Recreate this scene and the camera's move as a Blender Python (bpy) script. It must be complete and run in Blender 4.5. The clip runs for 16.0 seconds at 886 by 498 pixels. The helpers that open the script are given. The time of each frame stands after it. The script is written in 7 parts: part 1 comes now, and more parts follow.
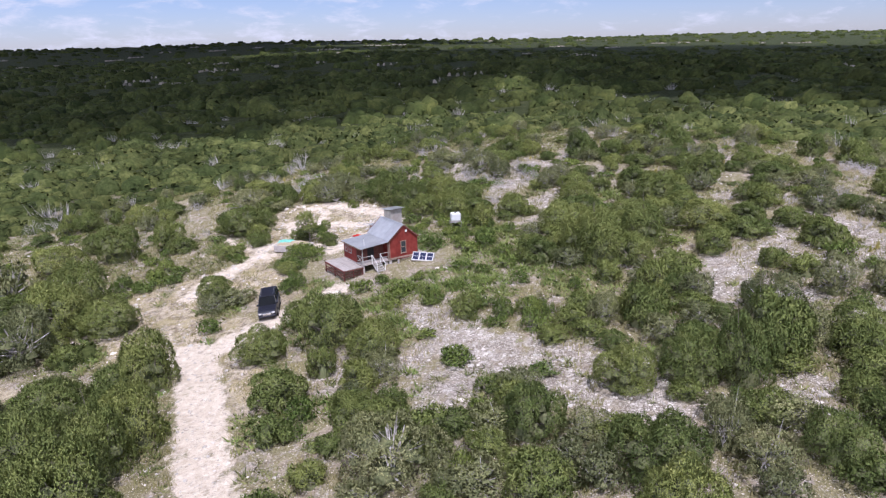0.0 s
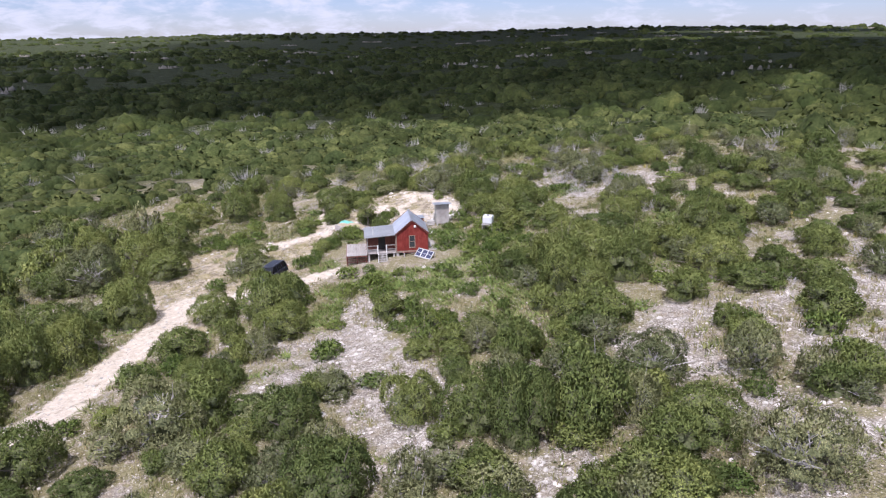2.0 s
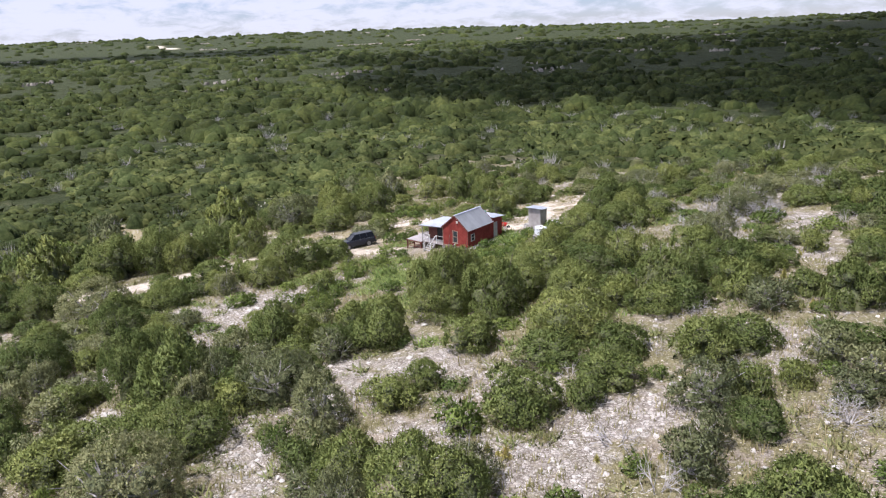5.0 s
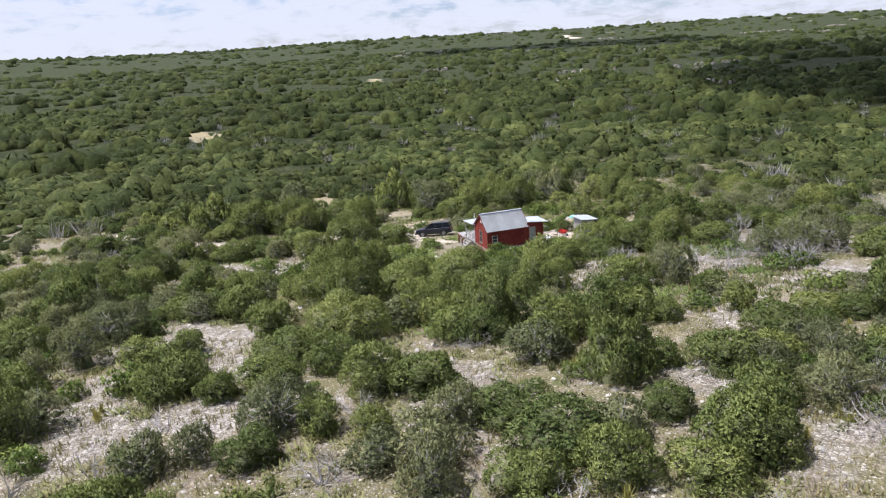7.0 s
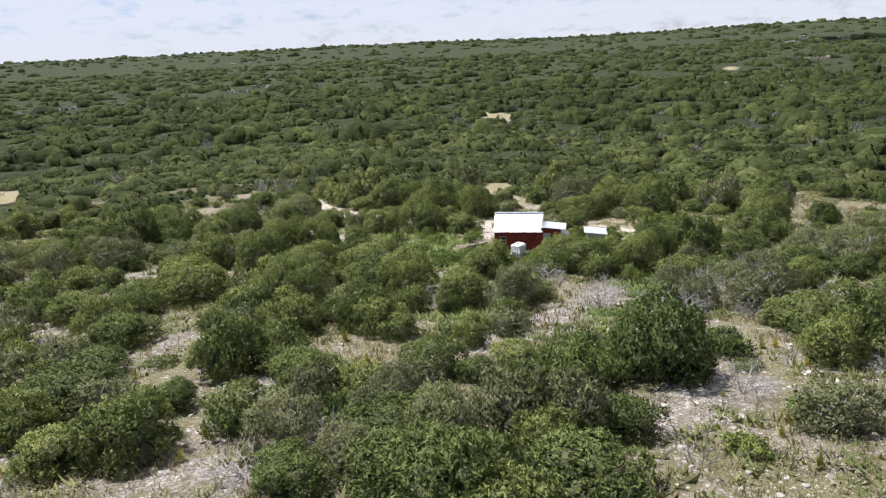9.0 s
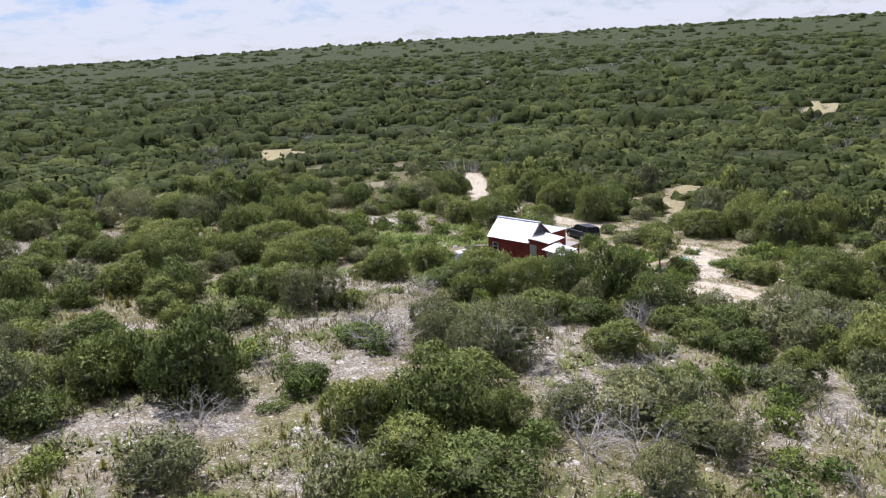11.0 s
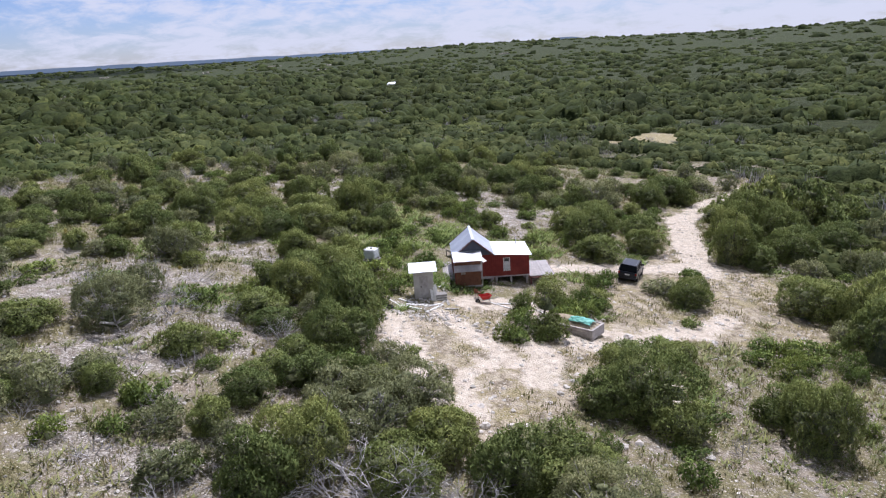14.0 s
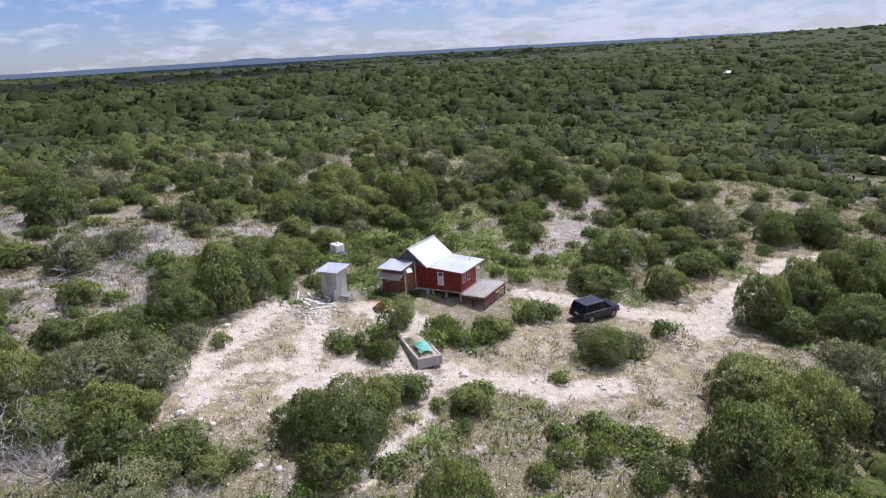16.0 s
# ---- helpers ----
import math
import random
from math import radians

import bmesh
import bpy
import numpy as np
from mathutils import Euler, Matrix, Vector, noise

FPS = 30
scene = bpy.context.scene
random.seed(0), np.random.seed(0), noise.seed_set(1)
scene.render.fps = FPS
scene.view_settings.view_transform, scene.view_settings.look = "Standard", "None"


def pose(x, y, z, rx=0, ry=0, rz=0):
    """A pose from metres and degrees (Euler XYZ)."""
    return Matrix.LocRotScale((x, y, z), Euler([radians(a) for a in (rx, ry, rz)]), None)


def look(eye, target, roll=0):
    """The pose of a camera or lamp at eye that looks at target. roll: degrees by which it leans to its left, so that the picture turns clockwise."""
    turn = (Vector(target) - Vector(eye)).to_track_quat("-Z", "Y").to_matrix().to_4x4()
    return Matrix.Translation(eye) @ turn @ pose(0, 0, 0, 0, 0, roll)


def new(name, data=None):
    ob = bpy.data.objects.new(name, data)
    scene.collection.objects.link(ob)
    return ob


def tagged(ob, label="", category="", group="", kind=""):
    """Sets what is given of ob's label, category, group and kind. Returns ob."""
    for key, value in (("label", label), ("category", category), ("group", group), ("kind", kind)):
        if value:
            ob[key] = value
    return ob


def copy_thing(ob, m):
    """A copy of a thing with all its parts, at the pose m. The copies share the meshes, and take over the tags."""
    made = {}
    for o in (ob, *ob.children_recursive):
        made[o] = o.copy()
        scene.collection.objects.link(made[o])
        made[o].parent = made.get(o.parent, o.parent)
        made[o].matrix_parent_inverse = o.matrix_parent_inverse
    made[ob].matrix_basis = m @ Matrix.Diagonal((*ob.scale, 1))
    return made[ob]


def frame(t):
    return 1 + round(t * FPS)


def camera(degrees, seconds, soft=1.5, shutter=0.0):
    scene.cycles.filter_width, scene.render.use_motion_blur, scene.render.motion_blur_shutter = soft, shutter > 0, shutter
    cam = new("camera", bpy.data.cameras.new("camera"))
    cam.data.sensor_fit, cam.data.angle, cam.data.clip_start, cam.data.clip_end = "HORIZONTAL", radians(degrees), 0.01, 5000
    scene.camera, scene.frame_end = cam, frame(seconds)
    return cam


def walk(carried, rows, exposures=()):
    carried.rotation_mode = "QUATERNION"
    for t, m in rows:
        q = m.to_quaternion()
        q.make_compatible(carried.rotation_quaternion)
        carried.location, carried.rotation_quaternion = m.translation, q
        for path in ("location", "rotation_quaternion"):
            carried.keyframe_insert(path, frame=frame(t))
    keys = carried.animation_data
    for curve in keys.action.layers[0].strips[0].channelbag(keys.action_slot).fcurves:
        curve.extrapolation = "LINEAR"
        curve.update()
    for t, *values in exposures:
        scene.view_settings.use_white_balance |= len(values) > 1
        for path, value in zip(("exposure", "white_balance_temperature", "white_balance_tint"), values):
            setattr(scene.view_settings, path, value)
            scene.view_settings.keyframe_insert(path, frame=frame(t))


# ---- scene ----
cam = camera(64.1, 16.0, 1.2)
PATH = [
    (0, (-33.28, -69.13, 23.68), (-9.95, -27.23, 9.53), -1.38),
    (0.5, (-25.83, -72.66, 23.85), (-7.18, -28.51, 9.62), -1.20),
    (1, (-17.50, -75.50, 24.11), (-4.08, -29.55, 9.69), -0.99),
    (1.5, (-8.71, -77.42, 24.29), (-0.85, -30.24, 9.73), -0.89),
    (2, (0.76, -78.18, 24.47), (2.57, -30.41, 9.80), -0.86),
    (2.5, (10.51, -77.84, 24.70), (5.93, -30.30, 9.92), -0.99),
    (3, (20.21, -76.21, 24.67), (8.97, -29.79, 9.86), -1.35),
    (3.5, (29.54, -73.04, 24.52), (12.12, -28.59, 9.67), -1.57),
    (4, (37.91, -69.02, 24.45), (14.99, -27.14, 9.59), -1.68),
    (6.5, (70.55, -31.63, 23.65), (26.06, -14.04, 9.10), -3.07),
    (7, (73.13, -22.27, 23.08), (26.63, -10.83, 8.72), -3.22),
    (7.5, (74.84, -12.99, 22.78), (27.19, -7.77, 8.57), -3.16),
    (8, (75.27, -3.34, 22.45), (27.33, -4.51, 8.30), -3.12),
    (8.5, (74.43, 6.23, 22.02), (27.04, -1.30, 7.95), -3.07),
    (9, (72.35, 15.59, 21.76), (26.37, 1.83, 7.74), -3.05),
    (9.5, (68.64, 24.48, 21.45), (24.93, 4.61, 7.49), -3.28),
    (12, (35.79, 59.25, 21.40), (14.31, 16.35, 7.30), -3.51),
    (12.5, (26.97, 62.99, 21.20), (11.37, 17.58, 7.24), -3.47),
    (13, (17.76, 65.64, 21.11), (8.26, 18.55, 7.25), -3.34),
    (13.5, (8.35, 67.28, 21.13), (4.97, 19.34, 7.32), -3.28),
    (14, (-1.30, 67.64, 21.11), (1.65, 19.65, 7.38), -3.40),
    (14.5, (-10.97, 66.67, 21.16), (-1.76, 19.45, 7.54), -3.44),
    (15, (-20.42, 64.29, 21.26), (-5.13, 18.67, 7.67), -3.36),
    (15.5, (-29.64, 60.77, 21.38), (-8.43, 17.56, 7.86), -3.21),
    (16, (-38.11, 55.96, 21.57), (-11.40, 15.91, 8.08), -3.18),
]
EXPOSURES = [(0, 0.26, 6010, 21), (2.5, 0.37, 6140, 20), (4, 0.43, 6250, 18), (6.5, 0.4, 6270, 13), (9, 0.33, 6440, 10), (12, 0.24, 6230, 15), (16, 0.07, 5990, 17)]
walk(cam, [(t, look(eye, target, roll)) for t, eye, target, roll in PATH], EXPOSURES)

# ---------------------------------------------------------------- sky, sun, clouds
SUN_AZ, SUN_EL = math.atan2(-0.97, -0.25), radians(64)   # where the sun stands
SUN_DIR = Vector((math.cos(SUN_AZ) * math.cos(SUN_EL), math.sin(SUN_AZ) * math.cos(SUN_EL), math.sin(SUN_EL)))

world = bpy.data.worlds.new("sky")
scene.world = world
world.use_nodes = True
wn, wl = world.node_tree.nodes, world.node_tree.links
sky = wn.new("ShaderNodeTexSky")
sky.sky_type = 'NISHITA'
sky.sun_disc = False
sky.sun_elevation = SUN_EL
sky.sun_rotation = math.pi / 2 - SUN_AZ
sky.altitude = 600
sky.air_density = 1.0
sky.dust_density = 0.3
sky.ozone_density = 2.5
tc = wn.new("ShaderNodeTexCoord")
sep = wn.new("ShaderNodeSeparateXYZ")
wl.new(tc.outputs["Generated"], sep.inputs[0])
lift = wn.new("ShaderNodeMath"); lift.operation = 'ADD'; lift.inputs[1].default_value = 0.3
wl.new(sep.outputs[2], lift.inputs[0])
div = wn.new("ShaderNodeVectorMath"); div.operation = 'DIVIDE'
comb = wn.new("ShaderNodeCombineXYZ")
for k in range(3):
    wl.new(lift.outputs[0], comb.inputs[k])
wl.new(tc.outputs["Generated"], div.inputs[0])
wl.new(comb.outputs[0], div.inputs[1])
puffs = wn.new("ShaderNodeTexNoise")
puffs.inputs["Scale"].default_value = 6.0
puffs.inputs["Detail"].default_value = 7
puffs.inputs["Roughness"].default_value = 0.62
puffs.inputs["Distortion"].default_value = 0.3
wl.new(div.outputs[0], puffs.inputs["Vector"])
cover = wn.new("ShaderNodeMapRange")
cover.interpolation_type = 'SMOOTHSTEP'
cover.inputs[1].default_value, cover.inputs[2].default_value = 0.375, 0.645
cover.inputs[3].default_value, cover.inputs[4].default_value = 0.0, 0.9
west = wn.new("ShaderNodeMath"); west.operation = 'MULTIPLY_ADD'   # the sky is more clouded to the west
west.inputs[1].default_value = -0.13
wl.new(sep.outputs[0], west.inputs[0])
wl.new(puffs.outputs["Fac"], west.inputs[2])
north = wn.new("ShaderNodeMath"); north.operation = 'MULTIPLY_ADD'   # and clears to the north
north.inputs[1].default_value = -0.06
wl.new(sep.outputs[1], north.inputs[0])
wl.new(west.outputs[0], north.inputs[2])
wl.new(north.outputs[0], cover.inputs[0])
blend = wn.new("ShaderNodeMix"); blend.data_type = 'RGBA'
wl.new(cover.outputs[0], blend.inputs[0])
tone = wn.new("ShaderNodeMix"); tone.data_type = 'RGBA'; tone.blend_type = 'MULTIPLY'
tone.inputs[0].default_value = 1.0
tone.inputs[7].default_value = (0.64, 0.69, 0.95, 1)
wl.new(sky.outputs[0], tone.inputs[6])
wl.new(tone.outputs[2], blend.inputs[6])
glow = wn.new("ShaderNodeMapRange")     # cloud brightened towards the unseen zenith, added to fill the shadows
glow.inputs[1].default_value, glow.inputs[2].default_value = 0.15, 1.0
glow.inputs[3].default_value, glow.inputs[4].default_value = 1.0, 4.4
wl.new(sep.outputs[2], glow.inputs[0])
white = wn.new("ShaderNodeVectorMath"); white.operation = 'SCALE'
white.inputs[0].default_value = (6.35, 6.6, 7.55)
wl.new(glow.outputs[0], white.inputs[3])
wl.new(white.outputs[0], blend.inputs[7])
wl.new(blend.outputs[2], wn["Background"].inputs[0])
wn["Background"].inputs[1].default_value = 0.1

sun = new("sun", bpy.data.lights.new("sun", "SUN"))
sun.data.energy, sun.data.angle, sun.data.color = 4.0, radians(0.53), (1.0, 0.97, 0.955)
sun.matrix_world = look(SUN_DIR * 100, (0, 0, 0))

# ---------------------------------------------------------------- materials


def material(name, colours, scale=4.0, rough=0.8, bump=0.0, metal=0.0, vary=0.0, island=0.0, coords="Object", bump_scale=None, thin=0.0, spec=0.3, patch=0.0):
    """Two scales of noise run through the colours; vary and island shift the brightness from object to object and from piece to piece."""
    m = bpy.data.materials.new(name)
    m.use_nodes = True
    n, l = m.node_tree.nodes, m.node_tree.links
    b = n["Principled BSDF"]
    b.inputs["Roughness"].default_value, b.inputs["Metallic"].default_value = rough, metal
    b.inputs["Specular IOR Level"].default_value = spec
    t = n.new("ShaderNodeTexCoord")
    big, fine = n.new("ShaderNodeTexNoise"), n.new("ShaderNodeTexNoise")
    big.inputs["Scale"].default_value, fine.inputs["Scale"].default_value = scale * 0.22, scale
    big.inputs["Detail"].default_value, fine.inputs["Detail"].default_value = 4, 6
    mix = n.new("ShaderNodeMath"); mix.operation = 'MULTIPLY_ADD'
    mix.inputs[1].default_value = 0.5
    half = n.new("ShaderNodeMath"); half.operation = 'MULTIPLY'; half.inputs[1].default_value = 0.5
    l.new(t.outputs[coords], big.inputs["Vector"]); l.new(t.outputs[coords], fine.inputs["Vector"])
    l.new(fine.outputs["Fac"], half.inputs[0]); l.new(big.outputs["Fac"], mix.inputs[0]); l.new(half.outputs[0], mix.inputs[2])
    ramp = n.new("ShaderNodeValToRGB")
    el = ramp.color_ramp.elements
    while len(el) < len(colours):
        el.new(0.5)
    for k, c in enumerate(colours):
        el[k].position = 0.33 + 0.34 * k / max(1, len(colours) - 1)
        el[k].color = (*c, 1)
    l.new(mix.outputs[0], ramp.inputs[0])
    out = ramp.outputs[0]
    for amount, source in ((vary, "object"), (island, "piece")):
        if amount:
            if source == "object":
                r = n.new("ShaderNodeObjectInfo").outputs["Random"]
            else:
                r = n.new("ShaderNodeNewGeometry").outputs["Random Per Island"]
            mr = n.new("ShaderNodeMapRange")
            mr.inputs[3].default_value, mr.inputs[4].default_value = 1 - amount, 1 + amount
            l.new(r, mr.inputs[0])
            hs = n.new("ShaderNodeHueSaturation")
            l.new(out, hs.inputs["Color"]); l.new(mr.outputs[0], hs.inputs["Value"])
            hue = n.new("ShaderNodeMapRange")
            hue.inputs[3].default_value, hue.inputs[4].default_value = 0.5 + 0.06 * amount, 0.5 - 0.05 * amount
            l.new(r, hue.inputs[0]); l.new(hue.outputs[0], hs.inputs["Hue"])
            out = hs.outputs[0]
    if patch:       # broad stands of lighter and darker growth
        stand = n.new("ShaderNodeTexNoise")
        stand.inputs["Scale"].default_value, stand.inputs["Detail"].default_value, stand.inputs["Roughness"].default_value = 0.022, 4, 0.65
        l.new(t.outputs[coords], stand.inputs["Vector"])
        mr = n.new("ShaderNodeMapRange")
        mr.inputs[1].default_value, mr.inputs[2].default_value = 0.36, 0.64
        mr.inputs[3].default_value, mr.inputs[4].default_value = 1 - patch, 1 + patch
        l.new(stand.outputs["Fac"], mr.inputs[0])
        hs = n.new("ShaderNodeHueSaturation")
        l.new(out, hs.inputs["Color"]); l.new(mr.outputs[0], hs.inputs["Value"])
        out = hs.outputs[0]
    l.new(out, b.inputs["Base Color"])
    if bump:
        bp = n.new("ShaderNodeBump")
        bp.inputs["Strength"].default_value, bp.inputs["Distance"].default_value = 0.6, bump
        if bump_scale:
            f2 = n.new("ShaderNodeTexNoise"); f2.inputs["Scale"].default_value = bump_scale; f2.inputs["Detail"].default_value = 5
            l.new(t.outputs[coords], f2.inputs["Vector"]); l.new(f2.outputs["Fac"], bp.inputs["Height"])
        else:
            l.new(fine.outputs["Fac"], bp.inputs["Height"])
        l.new(bp.outputs[0], b.inputs["Normal"])
    if thin:
        tr = n.new("ShaderNodeBsdfTranslucent")
        l.new(out, tr.inputs[0])
        ms = n.new("ShaderNodeMixShader"); ms.inputs[0].default_value = thin
        l.new(b.outputs[0], ms.inputs[1]); l.new(tr.outputs[0], ms.inputs[2])
        l.new(ms.outputs[0], n["Material Output"].inputs[0])
    return m


M_JUNIPER = material("juniper_leaf", [(0.122, 0.158, 0.045), (0.202, 0.242, 0.072), (0.288, 0.312, 0.11)], 0.9, 0.65, vary=0.3, island=0.2, thin=0.26, spec=0.2)
M_OAK = material("oak_leaf", [(0.152, 0.17, 0.078), (0.232, 0.248, 0.115), (0.318, 0.322, 0.163)], 0.9, 0.65, vary=0.25, island=0.22, thin=0.26, spec=0.2)
M_LOW = material("low_shrub_leaf", [(0.118, 0.168, 0.038), (0.192, 0.252, 0.06), (0.268, 0.318, 0.09)], 0.5, 0.75, vary=0.25, island=0.25, thin=0.25)
M_SOTOL = material("sotol_leaf", [(0.26, 0.27, 0.075), (0.42, 0.38, 0.12), (0.56, 0.45, 0.19)], 2.0, 0.6, vary=0.25, island=0.4, thin=0.15)
M_GRASS = material("dry_grass", [(0.16, 0.16, 0.055), (0.27, 0.25, 0.11), (0.42, 0.36, 0.2)], 0.12, 0.85, island=0.35, coords="Object", thin=0.2)
M_HERB = material("herb_leaf", [(0.105, 0.128, 0.042), (0.178, 0.198, 0.07), (0.265, 0.265, 0.112)], 0.12, 0.8, island=0.35, thin=0.2)
M_FRESH = material("fresh_herb_leaf", [(0.1, 0.148, 0.036), (0.165, 0.228, 0.058), (0.25, 0.3, 0.095)], 0.12, 0.8, island=0.35, thin=0.25)
# old inner foliage, with the shade inside the crown put into its colour
M_INNER = material("inner_foliage_with_shade", [(0.065, 0.076, 0.036), (0.125, 0.138, 0.063), (0.19, 0.19, 0.098)], 5.0, 0.9, 0.08)
M_BARK = material("bark", [(0.10, 0.08, 0.065), (0.17, 0.145, 0.12), (0.26, 0.23, 0.2)], 6, 0.9, 0.02, vary=0.15)
M_DEAD = material("dead_wood", [(0.27, 0.245, 0.235), (0.39, 0.365, 0.35), (0.52, 0.49, 0.475)], 3, 0.9, 0.01, vary=0.2, island=0.15)
M_WOODLAND = material("woodland_leaf", [(0.025, 0.034, 0.01), (0.044, 0.057, 0.017), (0.082, 0.094, 0.027)], 0.9, 0.9, 0.5, island=0.25, thin=0.1, bump_scale=1.1, patch=0.36, spec=0.1)
M_BRUSH = material("brush_leaf", [(0.026, 0.036, 0.011), (0.062, 0.078, 0.024), (0.12, 0.134, 0.047)], 1.6, 0.85, 0.3, island=0.35, thin=0.15, bump_scale=2.6, patch=0.28, spec=0.1)
M_ROCK = material("limestone", [(0.33, 0.3, 0.265), (0.48, 0.445, 0.4), (0.64, 0.6, 0.55)], 2.0, 0.9, 0.03, island=0.25)
M_LEDGE = material("weathered_ledge", [(0.14, 0.125, 0.1), (0.23, 0.205, 0.17), (0.33, 0.3, 0.255)], 0.5, 0.9, 0.2, island=0.3)
M_RED = material("red_paint", [(0.135, 0.019, 0.015), (0.205, 0.030, 0.022), (0.265, 0.052, 0.038)], 2.2, 0.75, 0.006)
M_TRIM = material("weathered_trim", [(0.19, 0.13, 0.10), (0.27, 0.2, 0.155), (0.36, 0.29, 0.24)], 5, 0.8, 0.004)
M_METAL = material("galvanised_sheet", [(0.58, 0.60, 0.63), (0.68, 0.70, 0.73), (0.76, 0.78, 0.80)], 1.6, 0.4, 0.002, metal=0.8, vary=0.06, spec=0.5)
M_OLDMETAL = material("weathered_sheet", [(0.34, 0.30, 0.28), (0.46, 0.42, 0.40), (0.56, 0.53, 0.51)], 2.2, 0.55, 0.003, metal=0.25, vary=0.08)
M_DECK = material("worn_deck_boards", [(0.25, 0.225, 0.21), (0.34, 0.31, 0.29), (0.45, 0.415, 0.395)], 3.0, 0.45, 0.004, vary=0.12, spec=0.5)
M_DECKRED = material("dark_red_timber", [(0.11, 0.035, 0.028), (0.155, 0.055, 0.043), (0.21, 0.09, 0.07)], 4.0, 0.8, 0.004, vary=0.1)
M_GREYWOOD = material("grey_weathered_wood", [(0.25, 0.235, 0.215), (0.36, 0.34, 0.315), (0.47, 0.45, 0.42)], 4.0, 0.85, 0.004, vary=0.15)
M_WHITEWOOD = material("white_painted_wood", [(0.56, 0.55, 0.52), (0.68, 0.67, 0.64), (0.78, 0.77, 0.74)], 4.0, 0.7, 0.003, vary=0.08)
M_BROWNWOOD = material("brown_plywood", [(0.11, 0.047, 0.027), (0.17, 0.075, 0.04), (0.24, 0.115, 0.065)], 3.0, 0.75, 0.004, vary=0.08)
M_SLATE = material("slate_grey_sheet", [(0.06, 0.065, 0.08), (0.09, 0.095, 0.115), (0.125, 0.13, 0.15)], 2.5, 0.6, 0.004)
M_PLY = material("pale_plywood", [(0.33, 0.31, 0.275), (0.42, 0.40, 0.36), (0.5, 0.48, 0.44)], 2.6, 0.8, 0.004, vary=0.06)
M_DARKIN = material("dark_interior", [(0.025, 0.024, 0.024), (0.04, 0.038, 0.036)], 3.0, 0.8)
M_GLASS = material("window_glass", [(0.03, 0.035, 0.04), (0.05, 0.055, 0.06)], 1.0, 0.08, spec=0.6)
M_CURTAIN = material("pale_curtain", [(0.5, 0.5, 0.5), (0.66, 0.66, 0.66)], 6.0, 0.9, 0.004)
M_PLASTIC = material("white_plastic", [(0.70, 0.71, 0.71), (0.80, 0.81, 0.81)], 2.0, 0.5, spec=0.4)
M_STEEL = material("grey_steel", [(0.28, 0.28, 0.28), (0.42, 0.42, 0.42)], 5.0, 0.45, metal=0.7)
M_CELL = material("solar_cells", [(0.018, 0.022, 0.055), (0.03, 0.036, 0.085)], 2.0, 0.15, spec=0.6)
M_FRAME = material("aluminium_frame", [(0.6, 0.6, 0.61), (0.72, 0.72, 0.73)], 4.0, 0.4, metal=0.5)
M_BLACKPAINT = material("black_car_paint", [(0.012, 0.013, 0.02), (0.018, 0.02, 0.032)], 1.0, 0.28, spec=0.4)
M_CARGLASS = material("tinted_glass", [(0.008, 0.009, 0.011), (0.012, 0.014, 0.016)], 1.0, 0.2, spec=0.2)
M_CHROME = material("chrome_trim", [(0.62, 0.63, 0.65), (0.75, 0.76, 0.78)], 3.0, 0.2, metal=0.9)
M_TYRE = material("tyre_rubber", [(0.018, 0.018, 0.018), (0.035, 0.034, 0.032)], 5.0, 0.85, 0.004)
M_RIM = material("alloy_rim", [(0.22, 0.22, 0.23), (0.32, 0.32, 0.33)], 4.0, 0.35, metal=0.8)
M_LAMPRED = material("red_lens", [(0.25, 0.01, 0.01), (0.32, 0.02, 0.02)], 3.0, 0.2, spec=0.6)
M_LAMPCLEAR = material("clear_lens", [(0.5, 0.5, 0.52), (0.62, 0.62, 0.64)], 3.0, 0.15, spec=0.6)
M_REDTUB = material("red_enamel", [(0.42, 0.025, 0.02), (0.55, 0.045, 0.035)], 3.0, 0.45, 0.003)
M_BLOCK = material("concrete_block", [(0.33, 0.30, 0.285), (0.42, 0.385, 0.365), (0.5, 0.465, 0.44)], 3.0, 0.9, 0.01, vary=0.1)
M_TARP = material("turquoise_tarpaulin", [(0.10, 0.36, 0.29), (0.16, 0.46, 0.38), (0.25, 0.55, 0.46)], 3.0, 0.55, 0.02)
M_DIRT = material("heaped_soil", [(0.24, 0.19, 0.12), (0.36, 0.30, 0.21), (0.46, 0.4, 0.3)], 4.0, 0.95, 0.03)
M_CLOUD = material("cloud", [(0.8, 0.8, 0.8), (0.86, 0.86, 0.86)], 0.01, 1.0, spec=0.0, thin=0.4)


def veiled(m, share):
    """Lets a share of the light straight through."""
    n, l = m.node_tree.nodes, m.node_tree.links
    out = n["Material Output"].inputs[0]
    ms = n.new("ShaderNodeMixShader"); ms.inputs[0].default_value = share
    l.new(out.links[0].from_socket, ms.inputs[1]); l.new(n.new("ShaderNodeBsdfTransparent").outputs[0], ms.inputs[2])
    l.new(ms.outputs[0], out)
    return m


veiled(M_CLOUD, 0.4)


